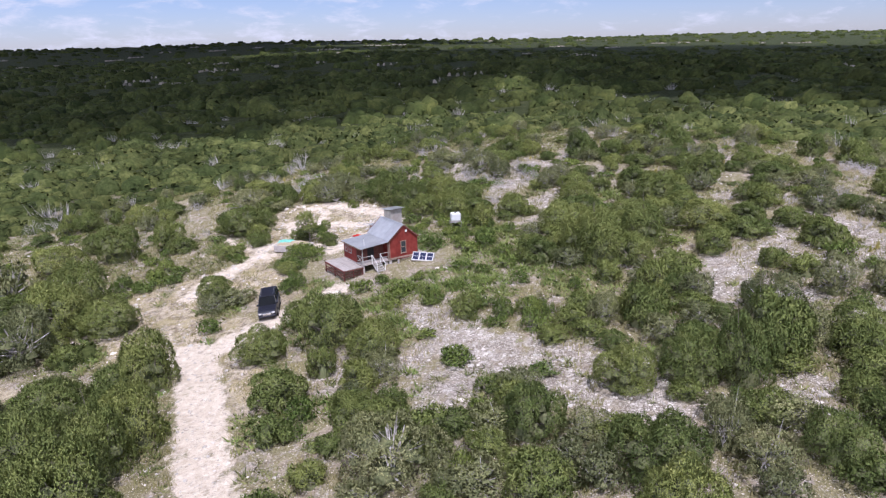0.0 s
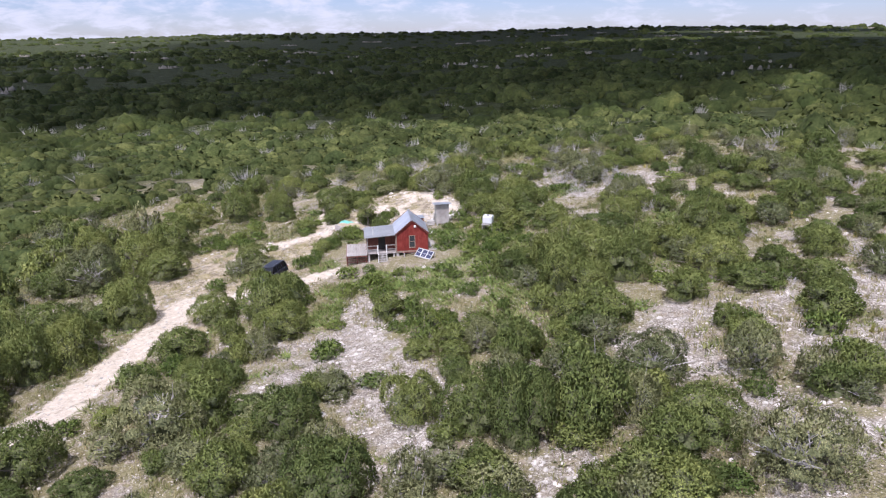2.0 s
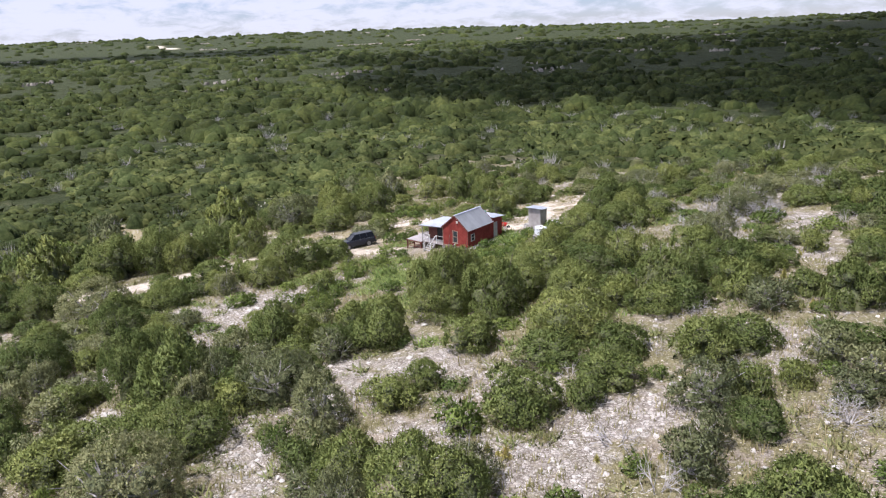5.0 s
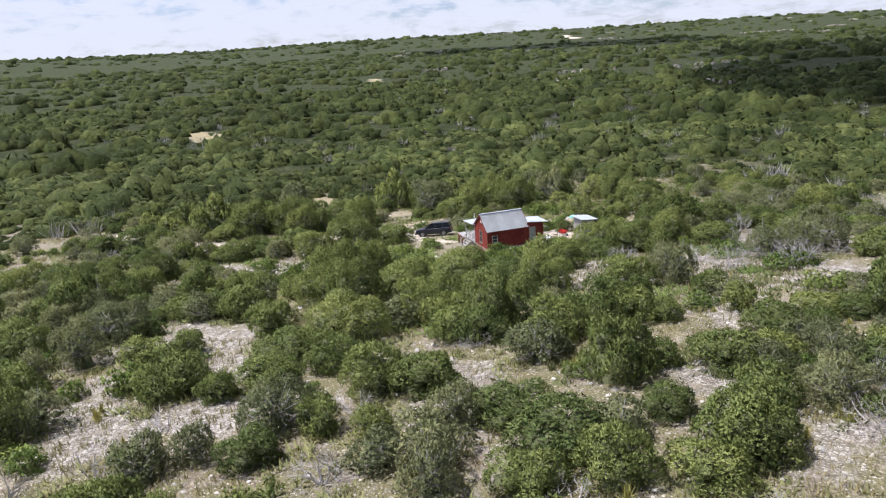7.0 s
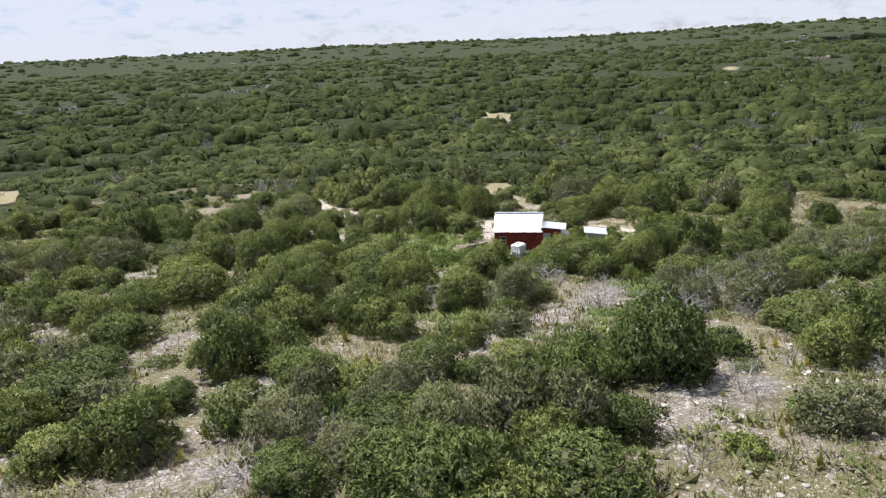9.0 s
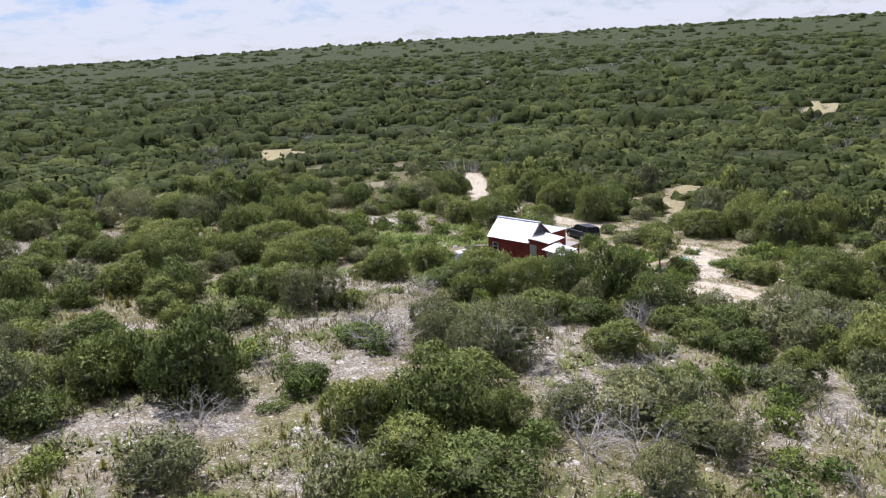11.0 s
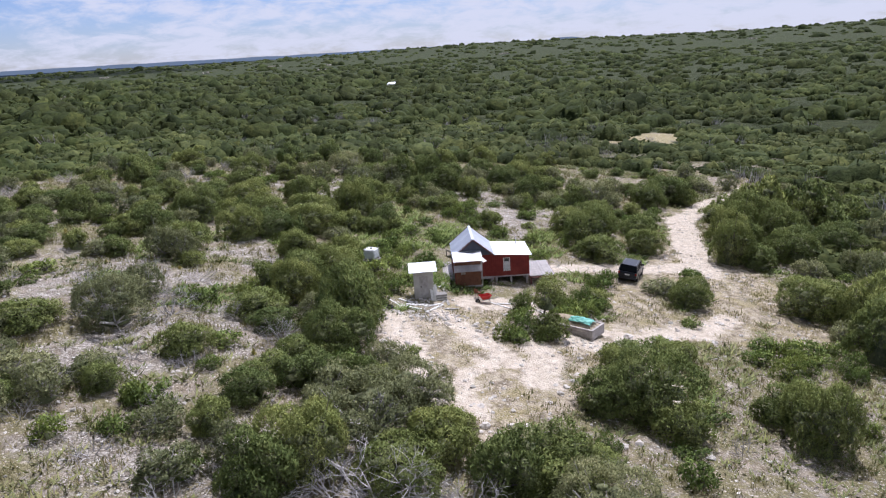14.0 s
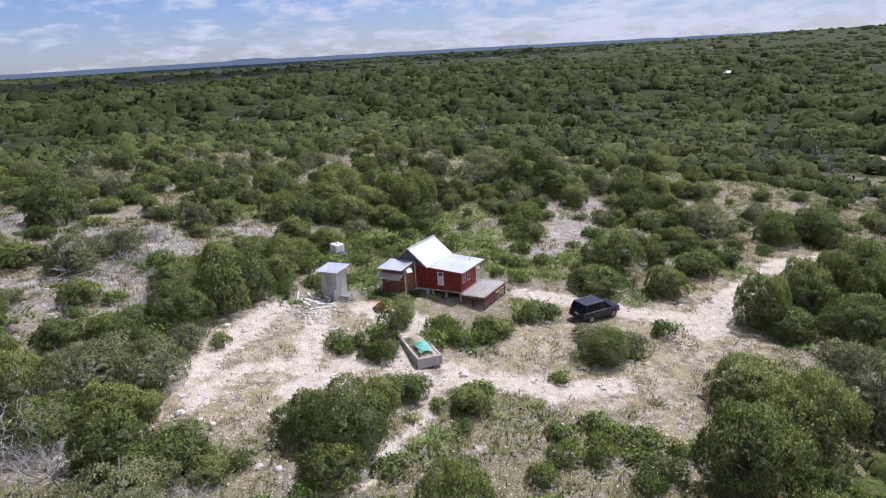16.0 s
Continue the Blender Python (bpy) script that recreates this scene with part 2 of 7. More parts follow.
def sided(m, pitch, depth, axis):
    """Upright board joints cut into a painted wall material."""
    n, l = m.node_tree.nodes, m.node_tree.links
    t = n.new("ShaderNodeTexCoord")
    wave = n.new("ShaderNodeTexWave")
    wave.bands_direction = axis
    wave.inputs["Scale"].default_value = 0.314 / pitch
    wave.inputs["Distortion"].default_value = 0.0
    l.new(t.outputs["Object"], wave.inputs["Vector"])
    sharp = n.new("ShaderNodeMapRange")
    sharp.inputs[1].default_value, sharp.inputs[2].default_value = 0.0, 0.25
    l.new(wave.outputs["Fac"], sharp.inputs[0])
    bp = n.new("ShaderNodeBump")
    bp.inputs["Strength"].default_value, bp.inputs["Distance"].default_value = 1.0, depth
    l.new(sharp.outputs[0], bp.inputs["Height"])
    l.new(bp.outputs[0], n["Principled BSDF"].inputs["Normal"])
    return m


M_REDX = sided(M_RED, 0.20, 0.02, 'X')
M_REDY = sided(material("red_paint_side", [(0.135, 0.019, 0.015), (0.205, 0.030, 0.022), (0.265, 0.052, 0.038)], 2.2, 0.75), 0.20, 0.02, 'Y')

# ---------------------------------------------------------------- building helpers


def mesh_of(name, bm, mat):
    me = bpy.data.meshes.new(name)
    bm.normal_update()
    bm.to_mesh(me)
    bm.free()
    me.materials.append(mat)
    return me


def part(name, bm, mat, parent, label=""):
    ob = new(name, mesh_of(name, bm, mat))
    ob.parent = parent
    if label:
        tagged(ob, label)
    return ob


def thing(name, x, y, z, turn, label, category, group="", kind=""):
    ob = new(name)
    ob.empty_display_size = 0.3
    ob.matrix_basis = pose(x, y, z, 0, 0, turn)
    return tagged(ob, label, category, group, kind)


def block(x0, x1, y0, y1, z0, z1, bevel=0.012, bm=None):
    own = bm or bmesh.new()
    got = bmesh.ops.create_cube(own, size=1, matrix=Matrix.LocRotScale(((x0 + x1) / 2, (y0 + y1) / 2, (z0 + z1) / 2), None, (x1 - x0, y1 - y0, z1 - z0)))
    if bevel:
        edges = list({e for v in got["verts"] for e in v.link_edges})
        bmesh.ops.bevel(own, geom=edges, offset=bevel, segments=1, affect='EDGES')
    return own


def beam(a, b, w, d=None, bm=None, bevel=0.006):
    """A squared timber from a to b."""
    own = bm or bmesh.new()
    a, b = Vector(a), Vector(b)
    q = (b - a).to_track_quat('Z', 'Y')
    got = bmesh.ops.create_cube(own, size=1, matrix=Matrix.LocRotScale((a + b) / 2, q, (w, d or w, (b - a).length)))
    if bevel:
        bmesh.ops.bevel(own, geom=list({e for v in got["verts"] for e in v.link_edges}), offset=bevel, segments=1, affect='EDGES')
    return own


def rod(a, b, r, bm=None, seg=8, r2=None):
    own = bm or bmesh.new()
    a, b = Vector(a), Vector(b)
    q = (b - a).to_track_quat('Z', 'Y')
    bmesh.ops.create_cone(own, cap_ends=True, segments=seg, radius1=r, radius2=r if r2 is None else r2, depth=(b - a).length,
                          matrix=Matrix.LocRotScale((a + b) / 2, q, None))
    return own


def prism(outline, y0, y1, holes=()):
    """An upright slab with the outline (x, z), from y0 to y1, with rectangular openings (x0, x1, z0, z1) going through it."""
    bm = bmesh.new()
    xs = sorted({p[0] for p in outline} | {h[k] for h in holes for k in (0, 1)})

    def span(x):
        cut = []
        for (xa, za), (xb, zb) in zip(outline, outline[1:] + outline[:1]):
            if xa != xb and min(xa, xb) - 1e-9 <= x <= max(xa, xb) + 1e-9:
                cut.append(za + (zb - za) * (x - xa) / (xb - xa))
        return min(cut), max(cut)

    for xa, xb in zip(xs, xs[1:]):
        e = 1e-6
        (la, ha), (lb, hb) = span(xa + e), span(xb - e)
        inside = sorted(((h[2], h[3]) for h in holes if h[0] <= xa + e and h[1] >= xb - e))
        lower, pieces = (la, lb), []
        for z0, z1 in inside:
            pieces.append((lower, (z0, z0)))
            lower = (z1, z1)
        pieces.append((lower, (ha, hb)))
        for (pa, pb), (qa, qb) in pieces:
            v = [bm.verts.new(p) for p in ((xa, y0, pa), (xb, y0, pb), (xb, y0, qb), (xa, y0, qa), (xa, y1, pa), (xb, y1, pb), (xb, y1, qb), (xa, y1, qa))]
            for f in ((0, 1, 2, 3), (7, 6, 5, 4), (0, 4, 5, 1), (1, 5, 6, 2), (2, 6, 7, 3), (3, 7, 4, 0)):
                bm.faces.new([v[k] for k in f])
    bmesh.ops.remove_doubles(bm, verts=bm.verts, dist=1e-5)
    return bm


def ribbed(a, along, down, width, length, rib=0.006, pitch=0.23, thick=0.012):
    """A ribbed metal sheet: width runs along, length runs down the slope."""
    bm = bmesh.new()
    a, along, down = Vector(a), Vector(along).normalized(), Vector(down).normalized()
    up = along.cross(down)
    if up.z < 0:
        up = -up
    prof, x = [(0.0, 0.0)], 0.0
    while x + pitch <= width + 1e-6:
        c = x + pitch / 2
        prof += [(c - 0.045, 0.0), (c - 0.02, rib), (c + 0.02, rib), (c + 0.045, 0.0)]
        x += pitch
    prof.append((width, 0.0))
    top = [[bm.verts.new(a + along * u + up * h + down * s) for u, h in prof] for s in (0.0, length)]
    low = [[bm.verts.new(a + along * u + up * (h - thick) + down * s) for u, h in prof] for s in (0.0, length)]
    for k in range(len(prof) - 1):
        bm.faces.new((top[0][k], top[0][k + 1], top[1][k + 1], top[1][k]))
        bm.faces.new((low[0][k + 1], low[0][k], low[1][k], low[1][k + 1]))
        bm.faces.new((top[0][k + 1], top[0][k], low[0][k], low[0][k + 1]))
        bm.faces.new((top[1][k], top[1][k + 1], low[1][k + 1], low[1][k]))
    for k in (0, -1):
        bm.faces.new((top[0][k], top[1][k], low[1][k], low[0][k]))
    bmesh.ops.recalc_face_normals(bm, faces=bm.faces)
    return bm


def sheets(parent, a, along, down, width, length, count, mat, name="roof_sheet"):
    a, along = Vector(a), Vector(along).normalized()
    w = width / count
    lift = Vector((0, 0, 0.004))
    for k in range(count):
        part(name, ribbed(a + along * (w * k) + lift * (k % 2), along, down, w + 0.03, length), mat, parent)


# ---------------------------------------------------------------- ground
TERMS = [(i, j) for i in range(6) for j in range(6 - i)]
COEF = [-0.077, 0.941, 0.211, -0.996, -0.961, -0.029, 9.054, 1.765, -1.658, -0.800, -0.342, 0.437, -0.273, 0.066, -0.011, -2.823, -0.444, 0.160, -0.004, -0.212, 0.240]


def ease(a, b, v):
    u = np.clip((v - a) / (b - a), 0, 1)
    return u * u * (3 - 2 * u)


def far_land(x, y):
    """The wider country: a low basin, a rise to the east and swells towards the skyline."""
    r = np.hypot(x, y)
    az = np.arctan2(y, x)
    falls = ease(-1.62, -1.15, az) * (1 - ease(-0.45, 0.1, az))     # the land drops away to the south-east
    base = -8 + 28 * ease(700, 3200, r) * (1 - 0.95 * falls) + 16 * ease(-150, 350, x) * (1 - ease(300, 900, r))
    swell = np.sin(az * 5 + 1.3) + 0.6 * np.sin(az * 11 + 0.4) + 0.5 * np.sin(r * 0.0045 + az * 3)
    north = ease(0.25, 0.7, np.sin(az)) * ease(350, 800, r)
    return base + swell * (2.0 * ease(250, 900, r) + 3.5 * ease(1200, 3000, r)) + north * 9 * (1 - ease(1400, 2600, r)) * (0.6 + 0.4 * np.sin(az * 7))


def ground_z(x, y):
    x, y = np.asarray(x, float), np.asarray(y, float)
    r = np.hypot(x, y)
    k = ease(62, 150, r)
    q = np.minimum(1, 78 / np.maximum(r, 1e-6)) / 60
    near = sum(c * (x * q) ** i * (y * q) ** j for (i, j), c in zip(TERMS, COEF))
    return near * (1 - k) + far_land(x, y) * k


def gz(x, y):
    return float(ground_z(x, y))


def along_line(x, y, line):
    """Distance from each place to a line of points."""
    best = np.full(np.shape(x), 1e9)
    for (ax, ay), (bx, by) in zip(line, line[1:]):
        dx, dy = bx - ax, by - ay
        t = np.clip(((x - ax) * dx + (y - ay) * dy) / (dx * dx + dy * dy), 0, 1)
        best = np.minimum(best, np.hypot(x - ax - t * dx, y - ay - t * dy))
    return best


TRACKS = [
    (1.6, [(-46, -50), (-41.5, -44), (-35, -38), (-28.5, -28.6), (-26.3, -19), (-25, -10), (-24.7, -5)]),
    (1.1, [(-24.6, -8), (-22.2, -6), (-17.4, -4.2), (-12.3, -3.3), (-8.9, -1.8)]),
    (0.8, [(-11.2, 15.2), (-13.2, 16.3)]),
    (0.5, [(-2, 22), (0.5, 26), (-0.5, 30)]),
    (1.3, [(0, 11.2), (-4.6, 10.2), (-5.8, 12.6)]),
    (1.2, [(-6.5, 12.5), (-8.5, 17.5), (-10.5, 18.5)]),
    (0.9, [(-14.8, 14.2), (-18.5, 13.2), (-22, 9)]),
    (1.0, [(-3.5, 17.5), (-5.5, 21), (-4.5, 25)]),
    (0.9, [(6.2, 16.2), (3.8, 23.7), (2, 29)]),
    (0.7, [(2.5, 14.7), (0, 18), (-3.3, 22.9)]),
    (0.1, [(-11.5, 17.5), (-13.4, 21.7), (-13.6, 26.2), (-13.9, 29.4)]),
    (8.0, [(-1450, 690), (-1620, 740), (-1925, 876)]),
]
CLEARINGS = [
    (2.0, [(-13.3, 13.6), (-11.0, 16.5), (-4.4, 20.6), (-1, 22.6)]),
    (4.2, [(-186, -38), (-202, -43), (-214, -43), (-226, -52)]),
    (1.5, [(-206, -36), (-212, -46)]),
    (2.0, [(-188, 66), (-198, 69)]),
    (4.0, [(-500, 68), (-540, 76)]),
    (1.5, [(-24.7, -5), (-24.3, 0), (-23.6, 7.8), (-20.6, 13)]),
    (2.2, [(-23.8, 6), (-19.4, 12), (-13.3, 13.6)]),
    (1.6, [(5.4, 20.6), (2.4, 15.1), (0, 11.2)]),
    (2.4, [(-14.5, 1.5), (-13.9, 4.4), (-15.2, 9.9)]),
    (2.0, [(-1.5, 24.5), (1.5, 23), (3, 19)]),
    (1.6, [(-8.5, 17.5), (-12.5, 18.5), (-9, 23)]),
    (1.5, [(-22, -18), (-21, -10), (-20, -2)]),
    (2.2, [(-28, -6), (-29, 6), (-27, 14)]),
    (2.6, [(-42, -2), (-50, -10)]),
    (2.0, [(-46, -13), (-66, -12.5)]),
    (3.2, [(0.1, 15), (-2.5, 20), (-3.4, 25), (-2, 30)]),
    (2.6, [(5.4, 18), (5.4, 20.6), (1.7, 24), (0, 28)]),
    (6.0, [(-52, -136), (-45, -127), (-43, -112)]),
    (4.0, [(-36, -119), (-52, -125)]),
]
OPEN = TRACKS + CLEARINGS
STONY_SOUTH = [
    (1.9, [(-4.0, -12), (-4.8, -20.9), (-3.4, -27.9), (-1.2, -38)]),
    (1.4, [(-0.3, -27), (2.4, -35)]),
    (1.3, [(-15, -19.5), (-9.3, -20.7), (-6, -23), (-10, -27.5), (-13, -29)]),
    (1.6, [(17, -29), (20.5, -26.5), (28, -25.8), (30, -26)]),
    (1.4, [(20.5, -28), (20.1, -34)]),
    (1.4, [(28, -29.8), (29.3, -33), (37.8, -33)]),
    (1.6, [(37, -30), (36.7, -27.4), (38.6, -24)]),
    (1.3, [(18.4, -39.6), (23.4, -40.5), (26, -43.5)]),
    (1.0, [(7.3, -44.8), (9.5, -43.7)]),
    (1.2, [(37.3, -11.8), (40.6, -12), (42.1, -15.4)]),
    (0.9, [(-0.6, -34), (-0.7, -42)]),
]
STONY_NORTH = [
    (1.2, [(17.3, 5.1), (22, 4.2), (27.2, 4.8)]),
    (1.2, [(22.1, 12.6), (25.5, 11), (30.3, 10.1), (38, 4.7)]),
    (1.2, [(24.2, 12.7), (26.4, 15.2), (31.9, 18)]),
    (1.2, [(32.5, 14), (32.8, 16.7)]),
    (1.4, [(46.3, 16.1), (41.9, 17.6), (40.5, 19.8)]),
    (1.4, [(40.7, 28), (35, 26.6), (36.7, 24.2)]),
    (1.4, [(12.6, 16.9), (18.3, 20.8), (23.8, 24.8), (25.6, 29.2)]),
    (1.2, [(14.4, 25.2), (20.4, 28.5)]),
    (1.3, [(11.2, 35.3), (16.5, 38.2), (20.4, 36.6)]),
    (1.2, [(43.7, -2.6), (53, -1)]),
    (1.1, [(23.6, -2.8), (19, 6)]),
]
STONY = STONY_SOUTH + STONY_NORTH


def nearness(x, y, lines, soft):
    m = np.zeros(np.shape(x))
    for w, line in lines:
        m = np.maximum(m, 1 - ease(w - soft * 0.4, w + soft, along_line(x, y, line)))
    return m


def build_ground():
    rings = np.concatenate([np.arange(0.6, 72, 0.62), 72 * (4950 / 72) ** (np.arange(0, 96) / 95.0)])
    n = 400
    a = np.arange(n) * 2 * math.pi / n
    x, y = (rings[:, None] * np.cos(a)).ravel(), (rings[:, None] * np.sin(a)).ravel()
    x, y = np.r_[x, 0.0], np.r_[y, 0.0]
    z = ground_z(x, y)
    r = np.hypot(x, y)
    rough = np.array([noise.noise((px * 0.35, py * 0.35, 3.0)) * 0.10 + noise.noise((px * 1.1, py * 1.1, 7.0)) * 0.045 if pr < 90 else 0.0 for px, py, pr in zip(x, y, r)])
    z = z + rough * (1 - ease(60, 90, r))
    i = np.arange(len(rings) - 1)[:, None] * n
    j = np.arange(n)[None, :]
    k = (j + 1) % n
    quads = np.stack([i + j, i + n + j, i + n + k, i + k], -1).reshape(-1, 4)
    tip = len(x) - 1
    faces = quads.tolist() + [[tip, int(p), int((p + 1) % n)] for p in range(n)]
    me = bpy.data.meshes.new("ground")
    me.from_pydata(np.stack([x, y, z], -1).tolist(), [], faces)
    me.polygons.foreach_set("use_smooth", [True] * len(me.polygons))
    for name, value in (("bare", nearness(x, y, TRACKS, 1.4)), ("dusty", nearness(x, y, CLEARINGS, 1.8)), ("stony", nearness(x, y, STONY, 3.4)), ("wooded", np.maximum(ease(40, 125, r), ease(30, 62, r) * ease(0.66, 0.9, np.cos(np.arctan2(y, x) - radians(185)))))):
        me.attributes.new(name, 'FLOAT', 'POINT').data.foreach_set("value", value.astype(np.float32))
    me.materials.append(ground_material())
    return tagged(new("ground", me), "pale stony limestone ground with dry grass and dirt track", "ground", kind="structure")


def ground_material():
    m = bpy.data.materials.new("stony_ground")
    m.use_nodes = True
    n, l = m.node_tree.nodes, m.node_tree.links
    b = n["Principled BSDF"]
    b.inputs["Roughness"].default_value = 0.95
    b.inputs["Specular IOR Level"].default_value = 0.1
    t = n.new("ShaderNodeTexCoord").outputs["Object"]

    def noise_of(scale, detail=5, rough=0.6):
        q = n.new("ShaderNodeTexNoise")
        q.inputs["Scale"].default_value, q.inputs["Detail"].default_value, q.inputs["Roughness"].default_value = scale, detail, rough
        l.new(t, q.inputs["Vector"])
        return q.outputs["Fac"]

    def ramp_of(f, stops):
        q = n.new("ShaderNodeValToRGB")
        e = q.color_ramp.elements
        while len(e) < len(stops):
            e.new(0.5)
        for k, (p, c) in enumerate(stops):
            e[k].position, e[k].color = p, (*c, 1)
        l.new(f, q.inputs[0])
        return q.outputs[0]

    def mixed(f, a, c):
        q = n.new("ShaderNodeMix"); q.data_type = 'RGBA'
        for s, v in ((q.inputs[0], f), (q.inputs[6], a), (q.inputs[7], c)):
            if isinstance(v, tuple):
                s.default_value = (*v, 1)
            elif isinstance(v, float):
                s.default_value = v
            else:
                l.new(v, s)
        return q.outputs[2]

    def stretch(f, lo, hi):
        q = n.new("ShaderNodeMapRange"); q.interpolation_type = 'SMOOTHSTEP'
        q.inputs[1].default_value, q.inputs[2].default_value = lo, hi
        l.new(f, q.inputs[0])
        return q.outputs[0]

    def maths(op, a, c):
        q = n.new("ShaderNodeMath"); q.operation = op
        for s, v in zip(q.inputs, (a, c)):
            if isinstance(v, (int, float)):
                s.default_value = v
            else:
                l.new(v, s)
        return q.outputs[0]

    def attr(name):
        q = n.new("ShaderNodeAttribute"); q.attribute_name = name
        return q.outputs["Fac"]

    def stones_of(scale):
        q = n.new("ShaderNodeTexVoronoi")
        q.inputs["Scale"].default_value = scale
        l.new(t, q.inputs["Vector"])
        e = n.new("ShaderNodeTexVoronoi"); e.feature = 'DISTANCE_TO_EDGE'
        e.inputs["Scale"].default_value = scale
        l.new(t, e.inputs["Vector"])
        s = n.new("ShaderNodeSeparateColor")
        l.new(q.outputs["Color"], s.inputs[0])
        return s.outputs[0], e.outputs["Distance"]

    fine, mid, wide = noise_of(7, 7, 0.75), noise_of(1.6, 8, 0.75), noise_of(0.13, 4)
    gravel = ramp_of(fine, [(0.3, (0.21, 0.178, 0.148)), (0.46, (0.32, 0.28, 0.238)), (0.58, (0.44, 0.395, 0.348)), (0.7, (0.57, 0.52, 0.468))])
    soil = ramp_of(mid, [(0.34, (0.13, 0.102, 0.07)), (0.48, (0.278, 0.23, 0.167)), (0.64, (0.455, 0.39, 0.305))])
    grass = ramp_of(fine, [(0.34, (0.105, 0.1, 0.044)), (0.5, (0.205, 0.185, 0.085)), (0.66, (0.34, 0.295, 0.165))])
    straw = ramp_of(fine, [(0.34, (0.2, 0.165, 0.075)), (0.5, (0.35, 0.295, 0.15)), (0.66, (0.5, 0.435, 0.26))])
    track = ramp_of(mid, [(0.3, (0.46, 0.38, 0.285)), (0.48, (0.6, 0.515, 0.415)), (0.66, (0.74, 0.665, 0.565))])
    cell, rim = stones_of(4.2)
    cell2, rim2 = stones_of(9.5)
    small = ramp_of(cell2, [(0.0, (0.17, 0.142, 0.117)), (0.45, (0.28, 0.243, 0.207)), (0.75, (0.44, 0.398, 0.355)), (1.0, (0.59, 0.545, 0.497))])
    large = ramp_of(cell, [(0.0, (0.31, 0.27, 0.238)), (0.5, (0.51, 0.465, 0.42)), (1.0, (0.72, 0.675, 0.625))])
    large = mixed(stretch(rim, 0.0, 0.09), (0.13, 0.11, 0.09), large)
    small = mixed(stretch(rim2, 0.0, 0.07), (0.13, 0.11, 0.09), small)
    stones_f = mixed(stretch(noise_of(0.8, 6, 0.7), 0.46, 0.56), small, large)
    stones_f = mixed(maths('MULTIPLY', stretch(noise_of(0.9, 6, 0.7), 0.52, 0.62), 0.7), stones_f, soil)
    small_mix = mixed(0.5, gravel, small)
    base = mixed(stretch(noise_of(0.6, 9, 0.8), 0.42, 0.56), soil, small_mix)
    base = mixed(maths('MULTIPLY', stretch(maths('ADD', maths('MULTIPLY', noise_of(0.3, 4, 0.6), 0.45), maths('MULTIPLY', noise_of(1.3, 8, 0.75), 0.55)), 0.44, 0.53), 0.85), base, grass)
    patch = noise_of(0.35, 8, 0.75)
    edge = maths('ADD', attr("stony"), maths('MULTIPLY', maths('SUBTRACT', patch, 0.5), 4.4))
    base = mixed(maths('MULTIPLY', stretch(edge, 0.35, 1.0), 0.85), base, stones_f)
    worn = mixed(stretch(noise_of(0.8, 7, 0.7), 0.42, 0.6), soil, ramp_of(fine, [(0.3, (0.36, 0.295, 0.2)), (0.5, (0.52, 0.44, 0.325)), (0.7, (0.69, 0.615, 0.505))]))
    worn = mixed(maths('MULTIPLY', stretch(noise_of(0.45, 7, 0.7), 0.48, 0.58), 0.8), worn, straw)
    worn = mixed(maths('MULTIPLY', attr("wooded"), 0.85), worn, straw)
    edge = maths('ADD', attr("dusty"), maths('MULTIPLY', maths('SUBTRACT', noise_of(0.5, 8, 0.75), 0.5), 3.0))
    base = mixed(maths('MULTIPLY', stretch(edge, 0.35, 0.9), 0.85), base, worn)
    edge = maths('ADD', attr("bare"), maths('MULTIPLY', maths('SUBTRACT', noise_of(0.7, 8, 0.75), 0.5), 3.4))
    chalk = mixed(maths('MULTIPLY', stretch(noise_of(1.7, 8, 0.75), 0.54, 0.62), 0.6), track, small)
    base = mixed(stretch(edge, 0.3, 0.85), base, chalk)
    # loose stones, pale on top; dark spots paint in soil and shadow between
    def spots(scale, share, size):
        q = n.new("ShaderNodeTexVoronoi")
        q.inputs["Scale"].default_value = scale
        l.new(t, q.inputs["Vector"])
        c = n.new("ShaderNodeSeparateColor")
        l.new(q.outputs["Color"], c.inputs[0])
        return maths('MULTIPLY', stretch(maths('SUBTRACT', size, q.outputs["Distance"]), 0.0, 0.08), maths('GREATER_THAN', c.outputs[1], 1 - share))
    off_track = maths('SUBTRACT', 1.0, maths('MULTIPLY', attr("bare"), 0.75))
    base = mixed(maths('MULTIPLY', spots(3.6, 0.26, 0.32), maths('MULTIPLY', off_track, 0.6)), base, (0.14, 0.118, 0.088))
    base = mixed(maths('MULTIPLY', spots(6.5, 0.42, 0.34), maths('MULTIPLY', off_track, 0.85)), base, (0.54, 0.485, 0.415))
    base = mixed(maths('MULTIPLY', spots(2.9, 0.2, 0.26), 0.85), base, (0.65, 0.592, 0.515))
    # the brush that covers the land further off
    scrub = ramp_of(noise_of(0.22, 6, 0.7), [(0.32, (0.02, 0.027, 0.009)), (0.47, (0.034, 0.043, 0.016)), (0.6, (0.052, 0.06, 0.026)), (0.7, (0.13, 0.125, 0.07)), (0.78, (0.34, 0.305, 0.23))])
    thick = maths('MULTIPLY', attr("wooded"), maths('SUBTRACT', 1.0, maths('MAXIMUM', attr("bare"), attr("dusty"))))
    base = mixed(stretch(maths('ADD', thick, maths('MULTIPLY', maths('SUBTRACT', wide, 0.5), 0.9)), 0.35, 0.85), base, scrub)
    l.new(base, b.inputs["Base Color"])
    bp = n.new("ShaderNodeBump")
    bp.inputs["Strength"].default_value, bp.inputs["Distance"].default_value = 0.8, 0.12
